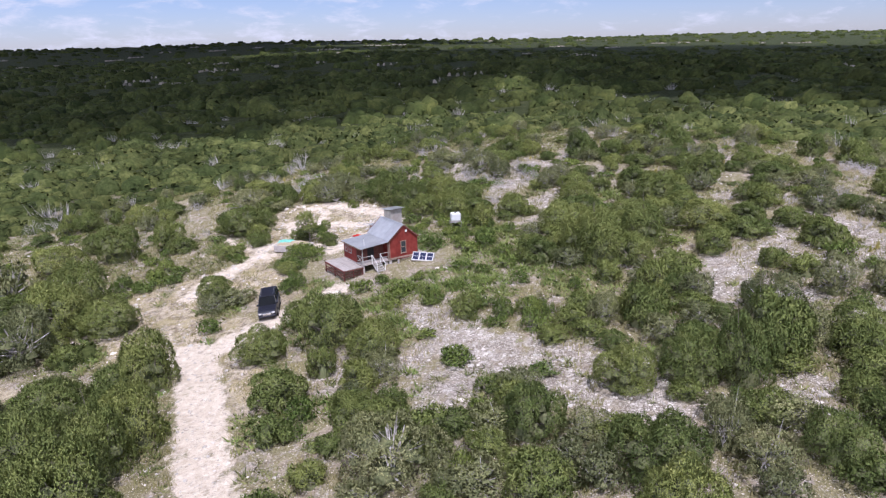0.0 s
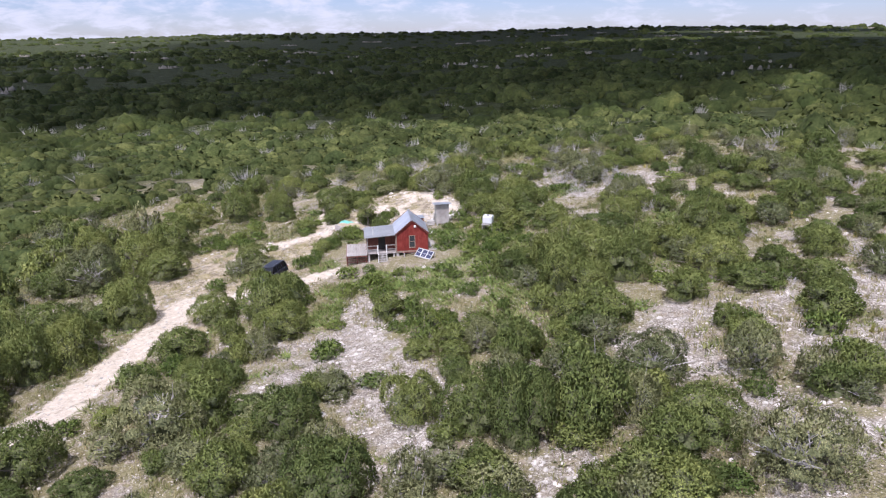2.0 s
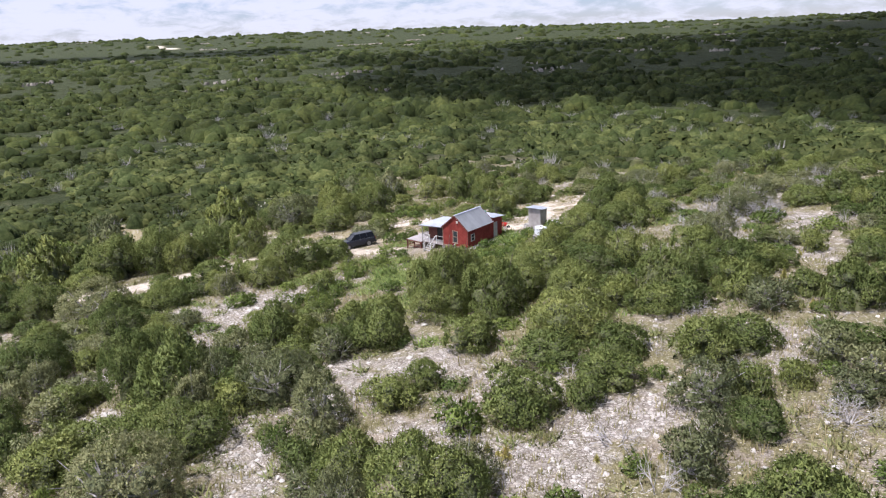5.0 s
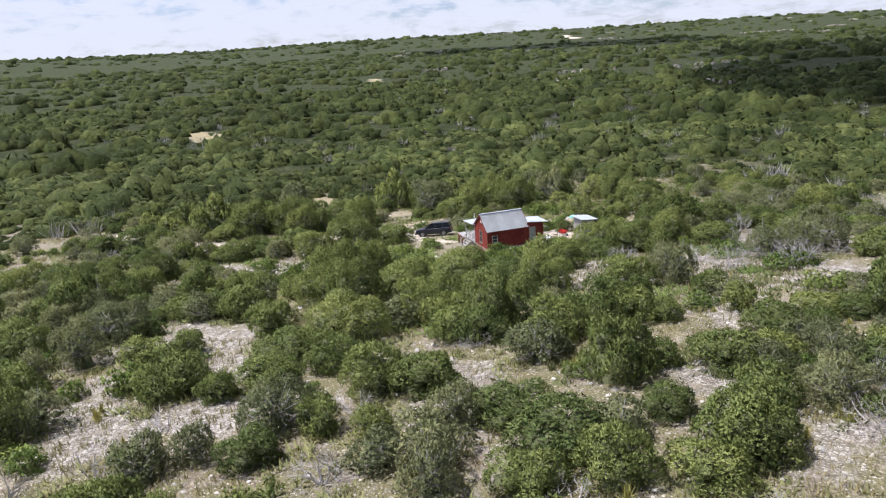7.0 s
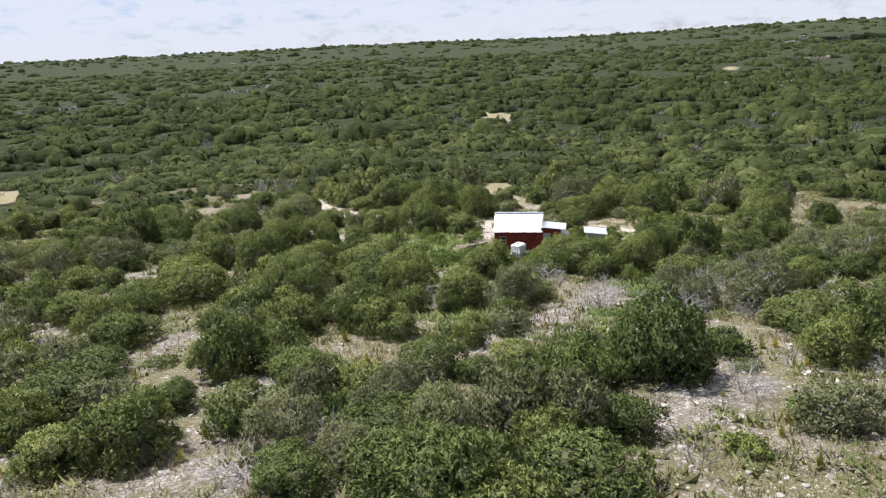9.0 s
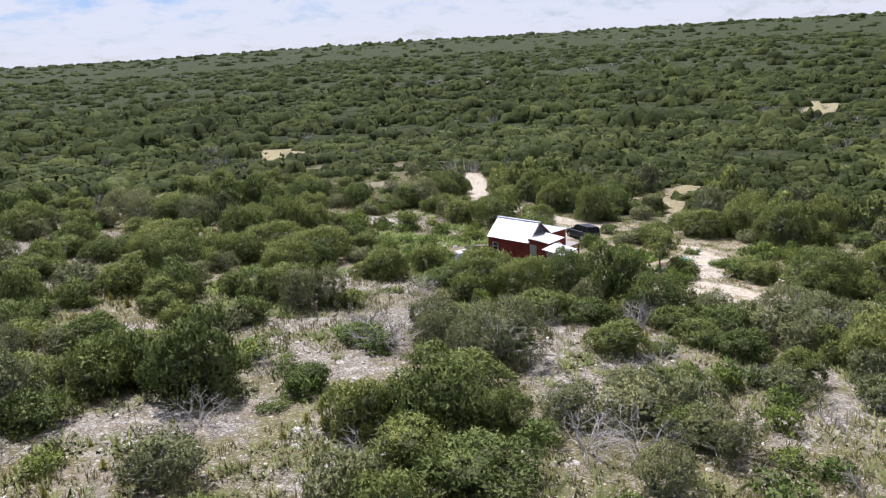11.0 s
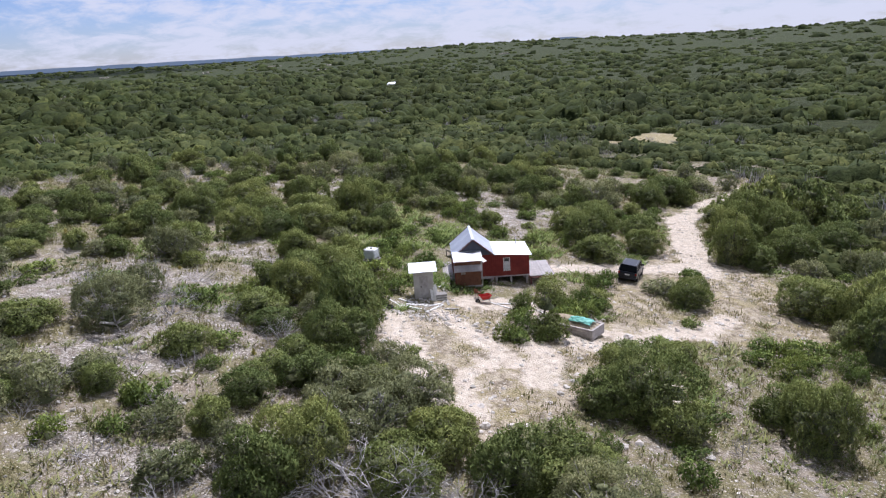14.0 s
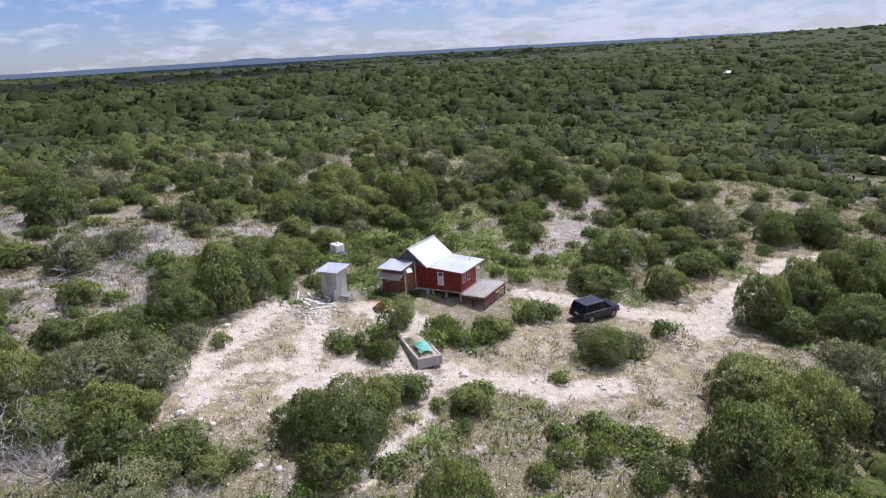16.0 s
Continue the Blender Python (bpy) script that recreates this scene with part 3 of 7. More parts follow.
    l.new(maths('ADD', maths('ADD', fine, mid), maths('MULTIPLY', stretch(rim, 0.0, 0.2), 0.5)), bp.inputs["Height"])
    l.new(bp.outputs[0], b.inputs["Normal"])
    return m


build_ground()

# ---------------------------------------------------------------- cabin
# cabin axes: x across the gable, y from the front gable to the back; turned on its plot
CABIN = pose(0, 2.55, 0, 0, 0, 4.8)


def cabin_to_world(x, y):
    p = CABIN @ Vector((x, y, 0))
    return p.x, p.y


def window(parent, x, y, z0, z1, w, facing, mat_frame, curtain=False, label=""):
    """A two-sash window set in a wall; facing is the outward direction along y (-1 or 1) or along x ('x')."""
    case = thing_part("window", parent)
    h = z1 - z0
    def at(u, d, z):
        return (u, d, z)
    s = facing
    fr = bmesh.new()
    for a in ((-w / 2 - 0.07, -w / 2 + 0.02, z0 - 0.06, z1 + 0.08), (w / 2 - 0.02, w / 2 + 0.07, z0 - 0.06, z1 + 0.08)):
        block(a[0], a[1], -0.05, 0.03, a[2], a[3], 0.006, fr)
    for z in (z0 - 0.03, z1 + 0.04, (z0 + z1) / 2):
        block(-w / 2 + 0.02, w / 2 - 0.02, -0.04, 0.03, z - 0.03, z + 0.03, 0.006, fr)
    part("window_frame", fr, mat_frame, case)
    part("sill", block(-w / 2 - 0.1, w / 2 + 0.1, -0.09, 0.03, z0 - 0.11, z0 - 0.062, 0.006), mat_frame, case)
    for za, zb in ((z0, (z0 + z1) / 2 - 0.03), ((z0 + z1) / 2 + 0.03, z1)):
        part("pane", block(-w / 2 + 0.02, w / 2 - 0.02, 0.0, 0.012, za, zb, 0), M_GLASS, case)
    if curtain:
        part("curtain", block(-w / 2 + 0.04, w / 2 - 0.04, -0.012, -0.004, z0 + 0.02, z1 - 0.3, 0), M_CURTAIN, case, "pale curtain")
    turn = {-1: 0, 1: 180, 'x': -90, '+x': 90}[s]
    case.matrix_basis = pose(x, y, 0, 0, 0, turn)
    if label:
        tagged(case, label)
    return case


def thing_part(name, parent):
    ob = new(name)
    ob.empty_display_size = 0.2
    ob.parent = parent
    return ob


def build_cabin():
    cab = new("cabin")
    cab.matrix_basis = CABIN
    tagged(cab, "small red board cabin with galvanised gable roof", "cabin")
    hw, ft, bk = 1.83, -2.42, 2.42
    f0, eave, ridge = 0.32, 2.44, 3.93
    gable = [(-hw, f0), (hw, f0), (hw, eave), (0, ridge), (-hw, eave)]
    part("front_wall", prism(gable, ft, ft + 0.1, [(-0.32, 0.28, 0.78, 2.08)]), M_REDX, cab, "sunlit red vertical board gable wall")
    part("back_wall", prism(gable, bk - 0.1, bk), M_REDX, cab)
    part("gable_cladding", prism([(-hw, eave - 0.02), (hw, eave - 0.02), (0, ridge - 0.03)], bk + 0.002, bk + 0.03), M_SLATE, cab, "slate grey sheet over the back gable")
    part("side_wall", block(hw - 0.1, hw, ft + 0.1, bk - 0.1, f0, eave - 0.02, 0), M_REDY, cab)
    part("side_wall", block(-hw, -hw + 0.1, ft + 0.1, bk - 0.1, f0, eave - 0.02, 0), M_REDY, cab)
    part("floor_frame", block(-hw + 0.02, hw - 0.02, ft + 0.02, bk - 0.02, f0 - 0.24, f0, 0), M_GREYWOOD, cab)
    part("skirt_board", block(-hw - 0.03, hw + 0.03, ft - 0.03, ft, f0 - 0.16, f0 + 0.04, 0.004), M_TRIM, cab)
    for x in (-1.7, 0.0, 1.7):
        for y in (-2.2, 0.0, 2.2):
            wx, wy = cabin_to_world(x, y)
            g = gz(wx, wy) - 0.3
            part("pier", block(x - 0.15, x + 0.15, y - 0.15, y + 0.15, g, f0 - 0.24, 0.015), M_BLOCK, cab)
    # gable roof
    run, rise = 1.98, 4.0 - 2.37
    slope = math.hypot(run, rise)
    for s in (1, -1):
        sheets(cab, (0, -2.58, 4.0), (0, 1, 0), (s * run, 0, -rise), 5.16, slope, 6, M_METAL)
        part("rake_board", beam((s * 0.03, -2.56, 3.93), (s * 1.95, -2.56, 2.335), 0.04, 0.15), M_DECKRED, cab)
        part("rake_board", beam((s * 0.03, 2.55, 3.93), (s * 1.95, 2.55, 2.335), 0.04, 0.15), M_DECKRED, cab)
    part("ridge_cap", beam((0, -2.6, 4.012), (0, 2.6, 4.012), 0.26, 0.03, bevel=0.004), M_METAL, cab)
    part("corner_board", block(hw - 0.05, hw + 0.025, ft - 0.025, ft + 0.05, f0, eave - 0.04, 0.004), M_DECKRED, cab)
    part("corner_board", block(-hw - 0.025, -hw + 0.05, ft - 0.025, ft + 0.05, f0, eave - 0.04, 0.004), M_TRIM, cab)
    window(cab, -0.02, ft + 0.03, 0.78, 2.08, 0.6, -1, M_TRIM, label="sash window with brown weathered frame")
    lamp = part("vent_box", block(0.22, 0.46, ft - 0.12, ft - 0.001, 3.1, 3.36, 0.02), M_WHITEWOOD, cab, "white box under the gable")
    part("bracket", block(0.31, 0.37, ft - 0.06, ft - 0.002, 2.9, 3.1, 0.004), M_DARKIN, lamp)
    window(cab, hw + 0.03, -1.55, 1.15, 1.8, 0.55, '+x', M_GREYWOOD)

    # lean-to with a porch in its front corner
    lean = thing_part("lean_to", cab)
    tagged(lean, "low red lean-to with porch and sheet roof")
    x0, x1 = -5.22, -hw - 0.002
    ya, yb = -1.0, 2.12

    def under(x):
        return 2.26 + (x + 1.98) * (2.30 - 2.06) / 3.5

    lw = [(x0, 0.2), (x1, 0.2), (x1, under(x1)), (x0, under(x0))]
    # darker red than the other walls: the porch shade is in the colour
    part("porch_wall", prism(lw, ya, ya + 0.09, [(-3.9, -3.05, 0.22, 2.05)]), M_DECKRED, lean, "porch wall in darker red to paint in porch shade")
    part("back_wall", prism(lw, yb - 0.09, yb, [(-3.36, -2.86, 0.78, 1.86)]), M_REDX, lean, "shaded red board wall")
    part("side_wall", block(x0, x0 + 0.09, ya + 0.09, yb - 0.09, 0.2, under(x0) - 0.01, 0), M_REDY, lean)
    # near-black slab fills the opening, painting the darkness inside
    part("door", block(-3.88, -3.07, ya + 0.03, ya + 0.07, 0.24, 2.03, 0.006), M_DARKIN, lean, "near-black slab painted as the dark open doorway")
    part("floor", block(x0, x1, -2.3, yb, 0.08, 0.198, 0.004), M_DECK, lean)
    window(lean, -3.11, yb - 0.03, 0.78, 1.86, 0.5, 1, M_WHITEWOOD, True, "narrow window with pale curtain")
    window(lean, x0 + 0.02, 0.55, 1.05, 1.75, 0.5, 'x', M_GREYWOOD)
    window(lean, x0 + 0.02, 1.5, 1.05, 1.75, 0.4, 'x', M_GREYWOOD)
    part("porch_post", beam((x0 + 0.06, -2.24, 0.2), (x0 + 0.06, -2.24, 2.02), 0.1), M_GREYWOOD, lean)
    part("porch_post", beam((x1 - 0.08, -2.24, 0.2), (x1 - 0.08, -2.24, 2.2), 0.1), M_TRIM, lean)
    part("porch_beam", beam((x0, -2.24, 2.02), (x1, -2.24, 2.235), 0.06, 0.12), M_GREYWOOD, lean)
    part("fascia", beam((x0 - 0.26, -2.44, 2.02), (x0 - 0.26, 2.2, 2.02), 0.03, 0.12), M_TRIM, lean)
    length = math.hypot(3.5, 0.24)
    sheets(lean, (-1.9, -2.5, 2.335), (0, 1, 0), (-3.5, 0, -0.24), 4.72, length + 0.08, 5, M_METAL)
    for a, b in (((-5.1, -2.26, 1.05), (-4.05, -2.26, 1.05)), ((-5.1, -2.26, 0.6), (-4.05, -2.26, 0.6)),
                 ((-2.95, -2.26, 1.08), (-1.95, -2.26, 1.08)), ((-2.95, -2.26, 0.62), (-1.95, -2.26, 0.62)),
                 ((-5.17, -2.2, 1.05), (-5.17, -1.0, 1.05)), ((-5.17, -2.2, 0.35), (-5.17, -1.0, 1.0)), ((-5.17, -2.2, 1.0), (-5.17, -1.0, 0.35))):
        part("rail", beam(a, b, 0.04, 0.07), M_GREYWOOD, lean, "grey weathered porch rail")
    for x in (-4.02, -2.98):
        part("newel_post", beam((x, -2.28, 0.1), (x, -2.28, 1.12), 0.085), M_WHITEWOOD, lean)
    pipe = part("vent_pipe", rod((-4.45, -1.4, 2.05), (-4.45, -1.4, 2.95), 0.04), M_WHITEWOOD, lean, "thin pale vent pipe")
    part("pipe_cap", rod((-4.45, -1.4, 2.95), (-4.45, -1.4, 3.0), 0.07), M_STEEL, pipe)
    for x in (x0 + 0.2, -3.5, x1 - 0.3):
        for y in (-2.1, 0.0, 1.9):
            wx, wy = cabin_to_world(x, y)
            part("pier", block(x - 0.1, x + 0.1, y - 0.1, y + 0.1, gz(wx, wy) - 0.3, 0.08, 0.01), M_BLOCK, lean)

    # back annex of brown plywood
    an = thing_part("annex", cab)
    tagged(an, "brown plywood annex with two sheet roofs")
    ax0, ax1, ay0, ay1 = -0.5, 1.82, 2.423, 4.4
    side = [(ay0, 0.22), (ay1, 0.22), (ay1, 2.58), (ay0, 2.76)]
    for x in (ax0, ax1 - 0.07):
        bm = prism(side, 0, 0.07)
        bmesh.ops.transform(bm, matrix=Matrix(((0, 1, 0, x), (1, 0, 0, 0), (0, 0, 1, 0), (0, 0, 0, 1))), verts=bm.verts)
        bmesh.ops.recalc_face_normals(bm, faces=bm.faces)
        part("side_wall", bm, M_BROWNWOOD if x == ax0 else M_REDY, an)
    part("outer_wall", block(ax0 + 0.07, ax1 - 0.07, ay1 - 0.07, ay1, 0.22, 2.55, 0), M_BROWNWOOD, an, "brown plywood end wall")
    part("base_beam", block(ax0 - 0.1, ax1 + 0.1, ay1 - 0.2, ay1 + 0.08, 0.06, 0.215, 0.01), M_GREYWOOD, an)
    part("base_beam", block(ax0 - 0.1, ax1 + 0.1, ay0 + 0.1, ay0 + 0.4, 0.06, 0.215, 0.01), M_GREYWOOD, an)
    sheets(an, (-0.68, 2.44, 2.90), (1, 0, 0), (0, 2.5, -0.24), 2.62, 2.52, 3, M_METAL)
    sheets(an, (-0.55, 4.42, 2.16), (1, 0, 0), (0, 0.78, -0.38), 2.46, 0.88, 3, M_OLDMETAL, "awning_sheet")
    for x in (-0.45, 1.78):
        part("awning_brace", beam((x, 4.4, 1.5), (x, 5.1, 1.8), 0.05), M_GREYWOOD, an)
    part("gable_post", beam((-0.62, 4.3, 0.1), (-0.62, 4.3, 2.62), 0.09), M_PLY, an)
    part("gable_post", beam((-0.66, 2.52, 0.1), (-0.66, 2.52, 2.8), 0.08), M_PLY, an)
    panel = part("tilted_panel", beam((-0.95, 3.95, 2.22), (-0.55, 3.6, 2.5), 0.55, 0.05), M_WHITEWOOD, an, "small white tilted panel")
    part("panel_arm", beam((-0.57, 3.8, 2.1), (-0.76, 3.78, 2.33), 0.04), M_STEEL, panel)
    part("side_door", block(ax1 + 0.002, ax1 + 0.045, 2.65, 3.4, 0.3, 2.25, 0.005), M_PLY, an, "pale plywood side door")
    part("window", block(0.9, 1.3, ay1 + 0.002, ay1 + 0.03, 1.3, 1.7, 0.004), M_GREYWOOD, an)
    return cab


def build_steps():
    st = new("porch_steps")
    st.matrix_basis = CABIN
    tagged(st, "weathered pale wooden steps up to porch", "steps")
    n = 5
    for k in range(n):
        z = 0.06 - 0.175 * k
        y = -2.42 - 0.26 * k
        part("tread", block(-3.96, -3.04, y - 0.28, y, z - 0.04, z, 0.006), M_GREYWOOD, st)
    for x in (-3.98, -3.02):
        part("stringer", beam((x, -2.36, 0.1), (x, -3.68, -0.80), 0.05, 0.2), M_GREYWOOD, st)
        part("handrail", beam((x, -2.34, 1.1), (x, -3.45, 0.25), 0.05, 0.09), M_WHITEWOOD, st, "white sloping handrail")
        part("rail_post", beam((x, -3.4, -0.66), (x, -3.4, 0.34), 0.07), M_WHITEWOOD, st)


def build_deck():
    dk = new("deck")
    dk.matrix_basis = CABIN
    tagged(dk, "raised timber deck with worn boards and red rim", "deck")
    x0, x1, y0, y1, top = -7.58, -5.24, -2.42, 2.32, 0.05
    n = 16
    w = (x1 - x0) / n
    for k in range(n):
        part("board", block(x0 + w * k + 0.005, x0 + w * (k + 1) - 0.005, y0, y1, top - 0.04, top, 0.004), M_DECK, dk)
    for a, b in (((x0 - 0.02, y0, -0.09), (x0 - 0.02, y1, -0.09)), ((x1, y0, -0.09), (x1, y1, -0.09))):
        part("rim_board", beam(a, b, 0.05, 0.2), M_DECKRED, dk)
    for y in (y0 - 0.02, (y0 + y1) / 2, y1 + 0.02):
        part("rim_board", beam((x0, y, -0.09), (x1, y, -0.09), 0.2, 0.05), M_DECKRED, dk)
    for x in (x0 + 0.06, (x0 + x1) / 2, x1 - 0.1):
        for y in (y0 + 0.08, 0.0, y1 - 0.08):
            wx, wy = cabin_to_world(x, y)
            part("post", block(x - 0.055, x + 0.055, y - 0.055, y + 0.055, gz(wx, wy) - 0.3, -0.05, 0.006), M_DECKRED, dk)
    for z in (-0.45, -0.75):
        part("side_rail", beam((x0 - 0.03, y0, z), (x0 - 0.03, y1, z), 0.03, 0.1), M_DECKRED, dk)
        part("side_rail", beam((x0, y0 - 0.03, z + 0.05), (x1, y0 - 0.03, z + 0.05), 0.1, 0.03), M_DECKRED, dk)
    part("side_brace", beam((x0 - 0.05, y0 + 0.1, -0.95), (x0 - 0.05, y0 + 1.6, -0.2), 0.03, 0.08), M_DECKRED, dk)
    part("side_brace", beam((x0 - 0.05, y1 - 0.1, -0.95), (x0 - 0.05, y1 - 1.6, -0.2), 0.03, 0.08), M_DECKRED, dk)


def build_boardwalk():
    bw = new("boardwalk")
    bw.matrix_basis = CABIN
    tagged(bw, "narrow worn brown plank walkway along cabin side", "walkway")
    for k in range(5):
        x = 1.9 + 0.19 * k
        part("plank", block(x, x + 0.18, -2.75, 3.3 - 0.12 * (k % 3), 0.36, 0.4, 0.004), M_DECK, bw)
    for y in (-2.6, -1.1, 0.4, 1.9, 3.0):
        part("joist", block(1.88, 2.86, y - 0.04, y + 0.04, 0.24, 0.358, 0.004), M_GREYWOOD, bw)
        wx, wy = cabin_to_world(2.75, y)
        part("stump", block(2.66, 2.84, y - 0.09, y + 0.09, gz(wx, wy) - 0.3, 0.238, 0.01), M_BLOCK, bw)
    part("front_plank", block(-1.2, 2.9, -2.98, -2.78, 0.28, 0.33, 0.004), M_DECKRED, bw)
    for x in (-1.0, 1.0, 2.7):
        wx, wy = cabin_to_world(x, -2.88)
        part("stump", block(x - 0.08, x + 0.08, -2.96, -2.8, gz(wx, wy) - 0.3, 0.278, 0.01), M_BLOCK, bw)


def build_solar_rack():
    x, y = 1.56, -1.92
    z = gz(x, y)
    rk = thing("solar_rack", x, y, z, -46, "three solar panels on a leaning timber rack", "solar panel")
    # local x runs along the rack, the panels lean back towards +y
    lo, hi = Vector((0, -0.36, 0.08)), Vector((0, 0.30, 0.80))
    for k in range(3):
        xa = -1.2 + 0.82 * k
        fr = part("panel_frame", beam(lo + Vector((xa + 0.38, 0, 0)), hi + Vector((xa + 0.38, 0, 0)), 0.78, 0.04, bevel=0.004), M_FRAME, rk)
        off = Vector((0, -0.024, 0.022))
        for half in (0, 1):
            a = lo.lerp(hi, 0.06 + 0.46 * half) + off
            c = lo.lerp(hi, 0.48 + 0.46 * half) + off
            part("cells", beam(a + Vector((xa + 0.38, 0, 0)), c + Vector((xa + 0.38, 0, 0)), 0.66, 0.012, bevel=0), M_CELL, fr, "dark blue solar cells")
    part("rail", beam((-1.3, -0.40, 0.05), (1.3, -0.40, 0.05), 0.09), M_GREYWOOD, rk)
    part("rail", beam((-1.3, 0.34, 0.80), (1.3, 0.34, 0.80), 0.07), M_GREYWOOD, rk)
    for u in (-1.25, 0.0, 1.25):
        part("leg", beam((u, 0.36, -0.25), (u, 0.36, 0.84), 0.08), M_GREYWOOD, rk)
        part("foot", beam((u, -0.42, 0.0), (u, 0.4, 0.0), 0.08), M_GREYWOOD, rk)
        part("strut", beam((u, -0.38, 0.1), (u, 0.34, 0.78), 0.06), M_GREYWOOD, rk)


def build_outhouse():
    x, y = 4.03, 10.8
    z = gz(x, y) + 0.12
    oh = thing("outhouse", x, y, z, 7, "tall grey plywood outhouse with flat metal roof", "outhouse")
    hx, hy = 0.82, 0.78
    side = [(-hy, 0.0), (hy, 0.0), (hy, 2.33), (-hy, 2.5)]
    for u in (-hx, hx - 0.06):
        bm = prism(side, 0, 0.06)
        bmesh.ops.transform(bm, matrix=Matrix(((0, 1, 0, u), (1, 0, 0, 0), (0, 0, 1, 0), (0, 0, 0, 1))), verts=bm.verts)
        bmesh.ops.recalc_face_normals(bm, faces=bm.faces)
        part("side_wall", bm, M_PLY, oh)
    part("back_wall", block(-hx + 0.06, hx - 0.06, -hy, -hy + 0.06, 0, 2.48, 0), M_OLDMETAL, oh, "grey sheet back wall")
    part("front_wall", prism([(-hx + 0.06, 0), (hx - 0.06, 0), (hx - 0.06, 2.31), (-hx + 0.06, 2.31)], hy - 0.06, hy, [(-0.35, 0.35, 0.05, 1.95)]), M_PLY, oh)
    door = part("door", block(-0.34, 0.34, hy - 0.05, hy + 0.012, 0.06, 1.93, 0.005), M_GREYWOOD, oh, "grey board door")
    part("door_handle", block(0.2, 0.27, hy + 0.013, hy + 0.05, 0.95, 1.1, 0.008), M_DARKIN, door)
    part("floor", block(-hx + 0.06, hx - 0.06, -hy + 0.06, hy - 0.06, 0.0, 0.05, 0), M_GREYWOOD, oh)
    for u in (-0.7, 0.0, 0.7):
        part("skid", block(u - 0.07, u + 0.07, -0.9, 0.95, -0.45, -0.002, 0.01), M_GREYWOOD, oh)
    sheets(oh, (-1.16, -1.1, 2.6), (1, 0, 0), (0, 2.18, -0.22), 2.32, 2.2, 3, M_METAL)
    for u in (-0.75, 0.75):
        part("rafter", beam((u, -1.0, 2.515), (u, 1.0, 2.315), 0.05, 0.1), M_GREYWOOD, oh)


def build_tank():
    x, y = 9.36, 4.1
    z = 2.28
    g = gz(x, y)
    tk = thing("water_tank", x, y, z, -20, "white plastic water tote in a steel cage", "water tank")
    part("tank_body", block(-0.56, 0.56, -0.48, 0.48, 0.12, 1.0, 0.09), M_PLASTIC, tk)
    part("cap", rod((0, 0, 1.0), (0, 0, 1.05), 0.12, seg=14), M_DARKIN, tk)
    for u in (-0.585, 0.585):
        for v in np.linspace(-0.5, 0.5, 5):
            part("cage_bar", rod((u, v, 0.1), (u, v, 1.0), 0.009, seg=5), M_FRAME, tk)
    for v in (-0.505, 0.505):
        for u in np.linspace(-0.58, 0.58, 6):
            part("cage_bar", rod((u, v, 0.1), (u, v, 1.0), 0.009, seg=5), M_FRAME, tk)
        for zz in (0.15, 0.42, 0.7, 0.99):
            part("cage_bar", rod((-0.58, v, zz), (0.58, v, zz), 0.009, seg=5), M_FRAME, tk)
    for u in (-0.585, 0.585):
        for zz in (0.15, 0.42, 0.7, 0.99):
            part("cage_bar", rod((u, -0.5, zz), (u, 0.5, zz), 0.009, seg=5), M_FRAME, tk)
    for v in (-0.42, 0.0, 0.42):
        part("pallet_board", block(-0.58, 0.58, v - 0.06, v + 0.06, 0.0, 0.1, 0.006), M_GREYWOOD, tk)
    st = thing("tank_stand", x, y, g, -20, "rough grey timber stand under the tank", "stand")
    h = z - g
    part("top", block(-0.68, 0.68, -0.6, 0.6, h - 0.09, h - 0.002, 0.008), M_GREYWOOD, st)
    for u in (-0.58, 0.58):
        for v in (-0.5, 0.5):
            part("leg", block(u - 0.06, u + 0.06, v - 0.06, v + 0.06, -0.3, h - 0.092, 0.006), M_GREYWOOD, st)
    part("brace", beam((-0.58, 0.57, 0.05), (0.58, 0.57, h - 0.2), 0.04, 0.09), M_WHITEWOOD, st)
    part("brace", beam((-0.65, -0.5, 0.05), (-0.65, 0.5, h - 0.2), 0.04, 0.09), M_GREYWOOD, st)


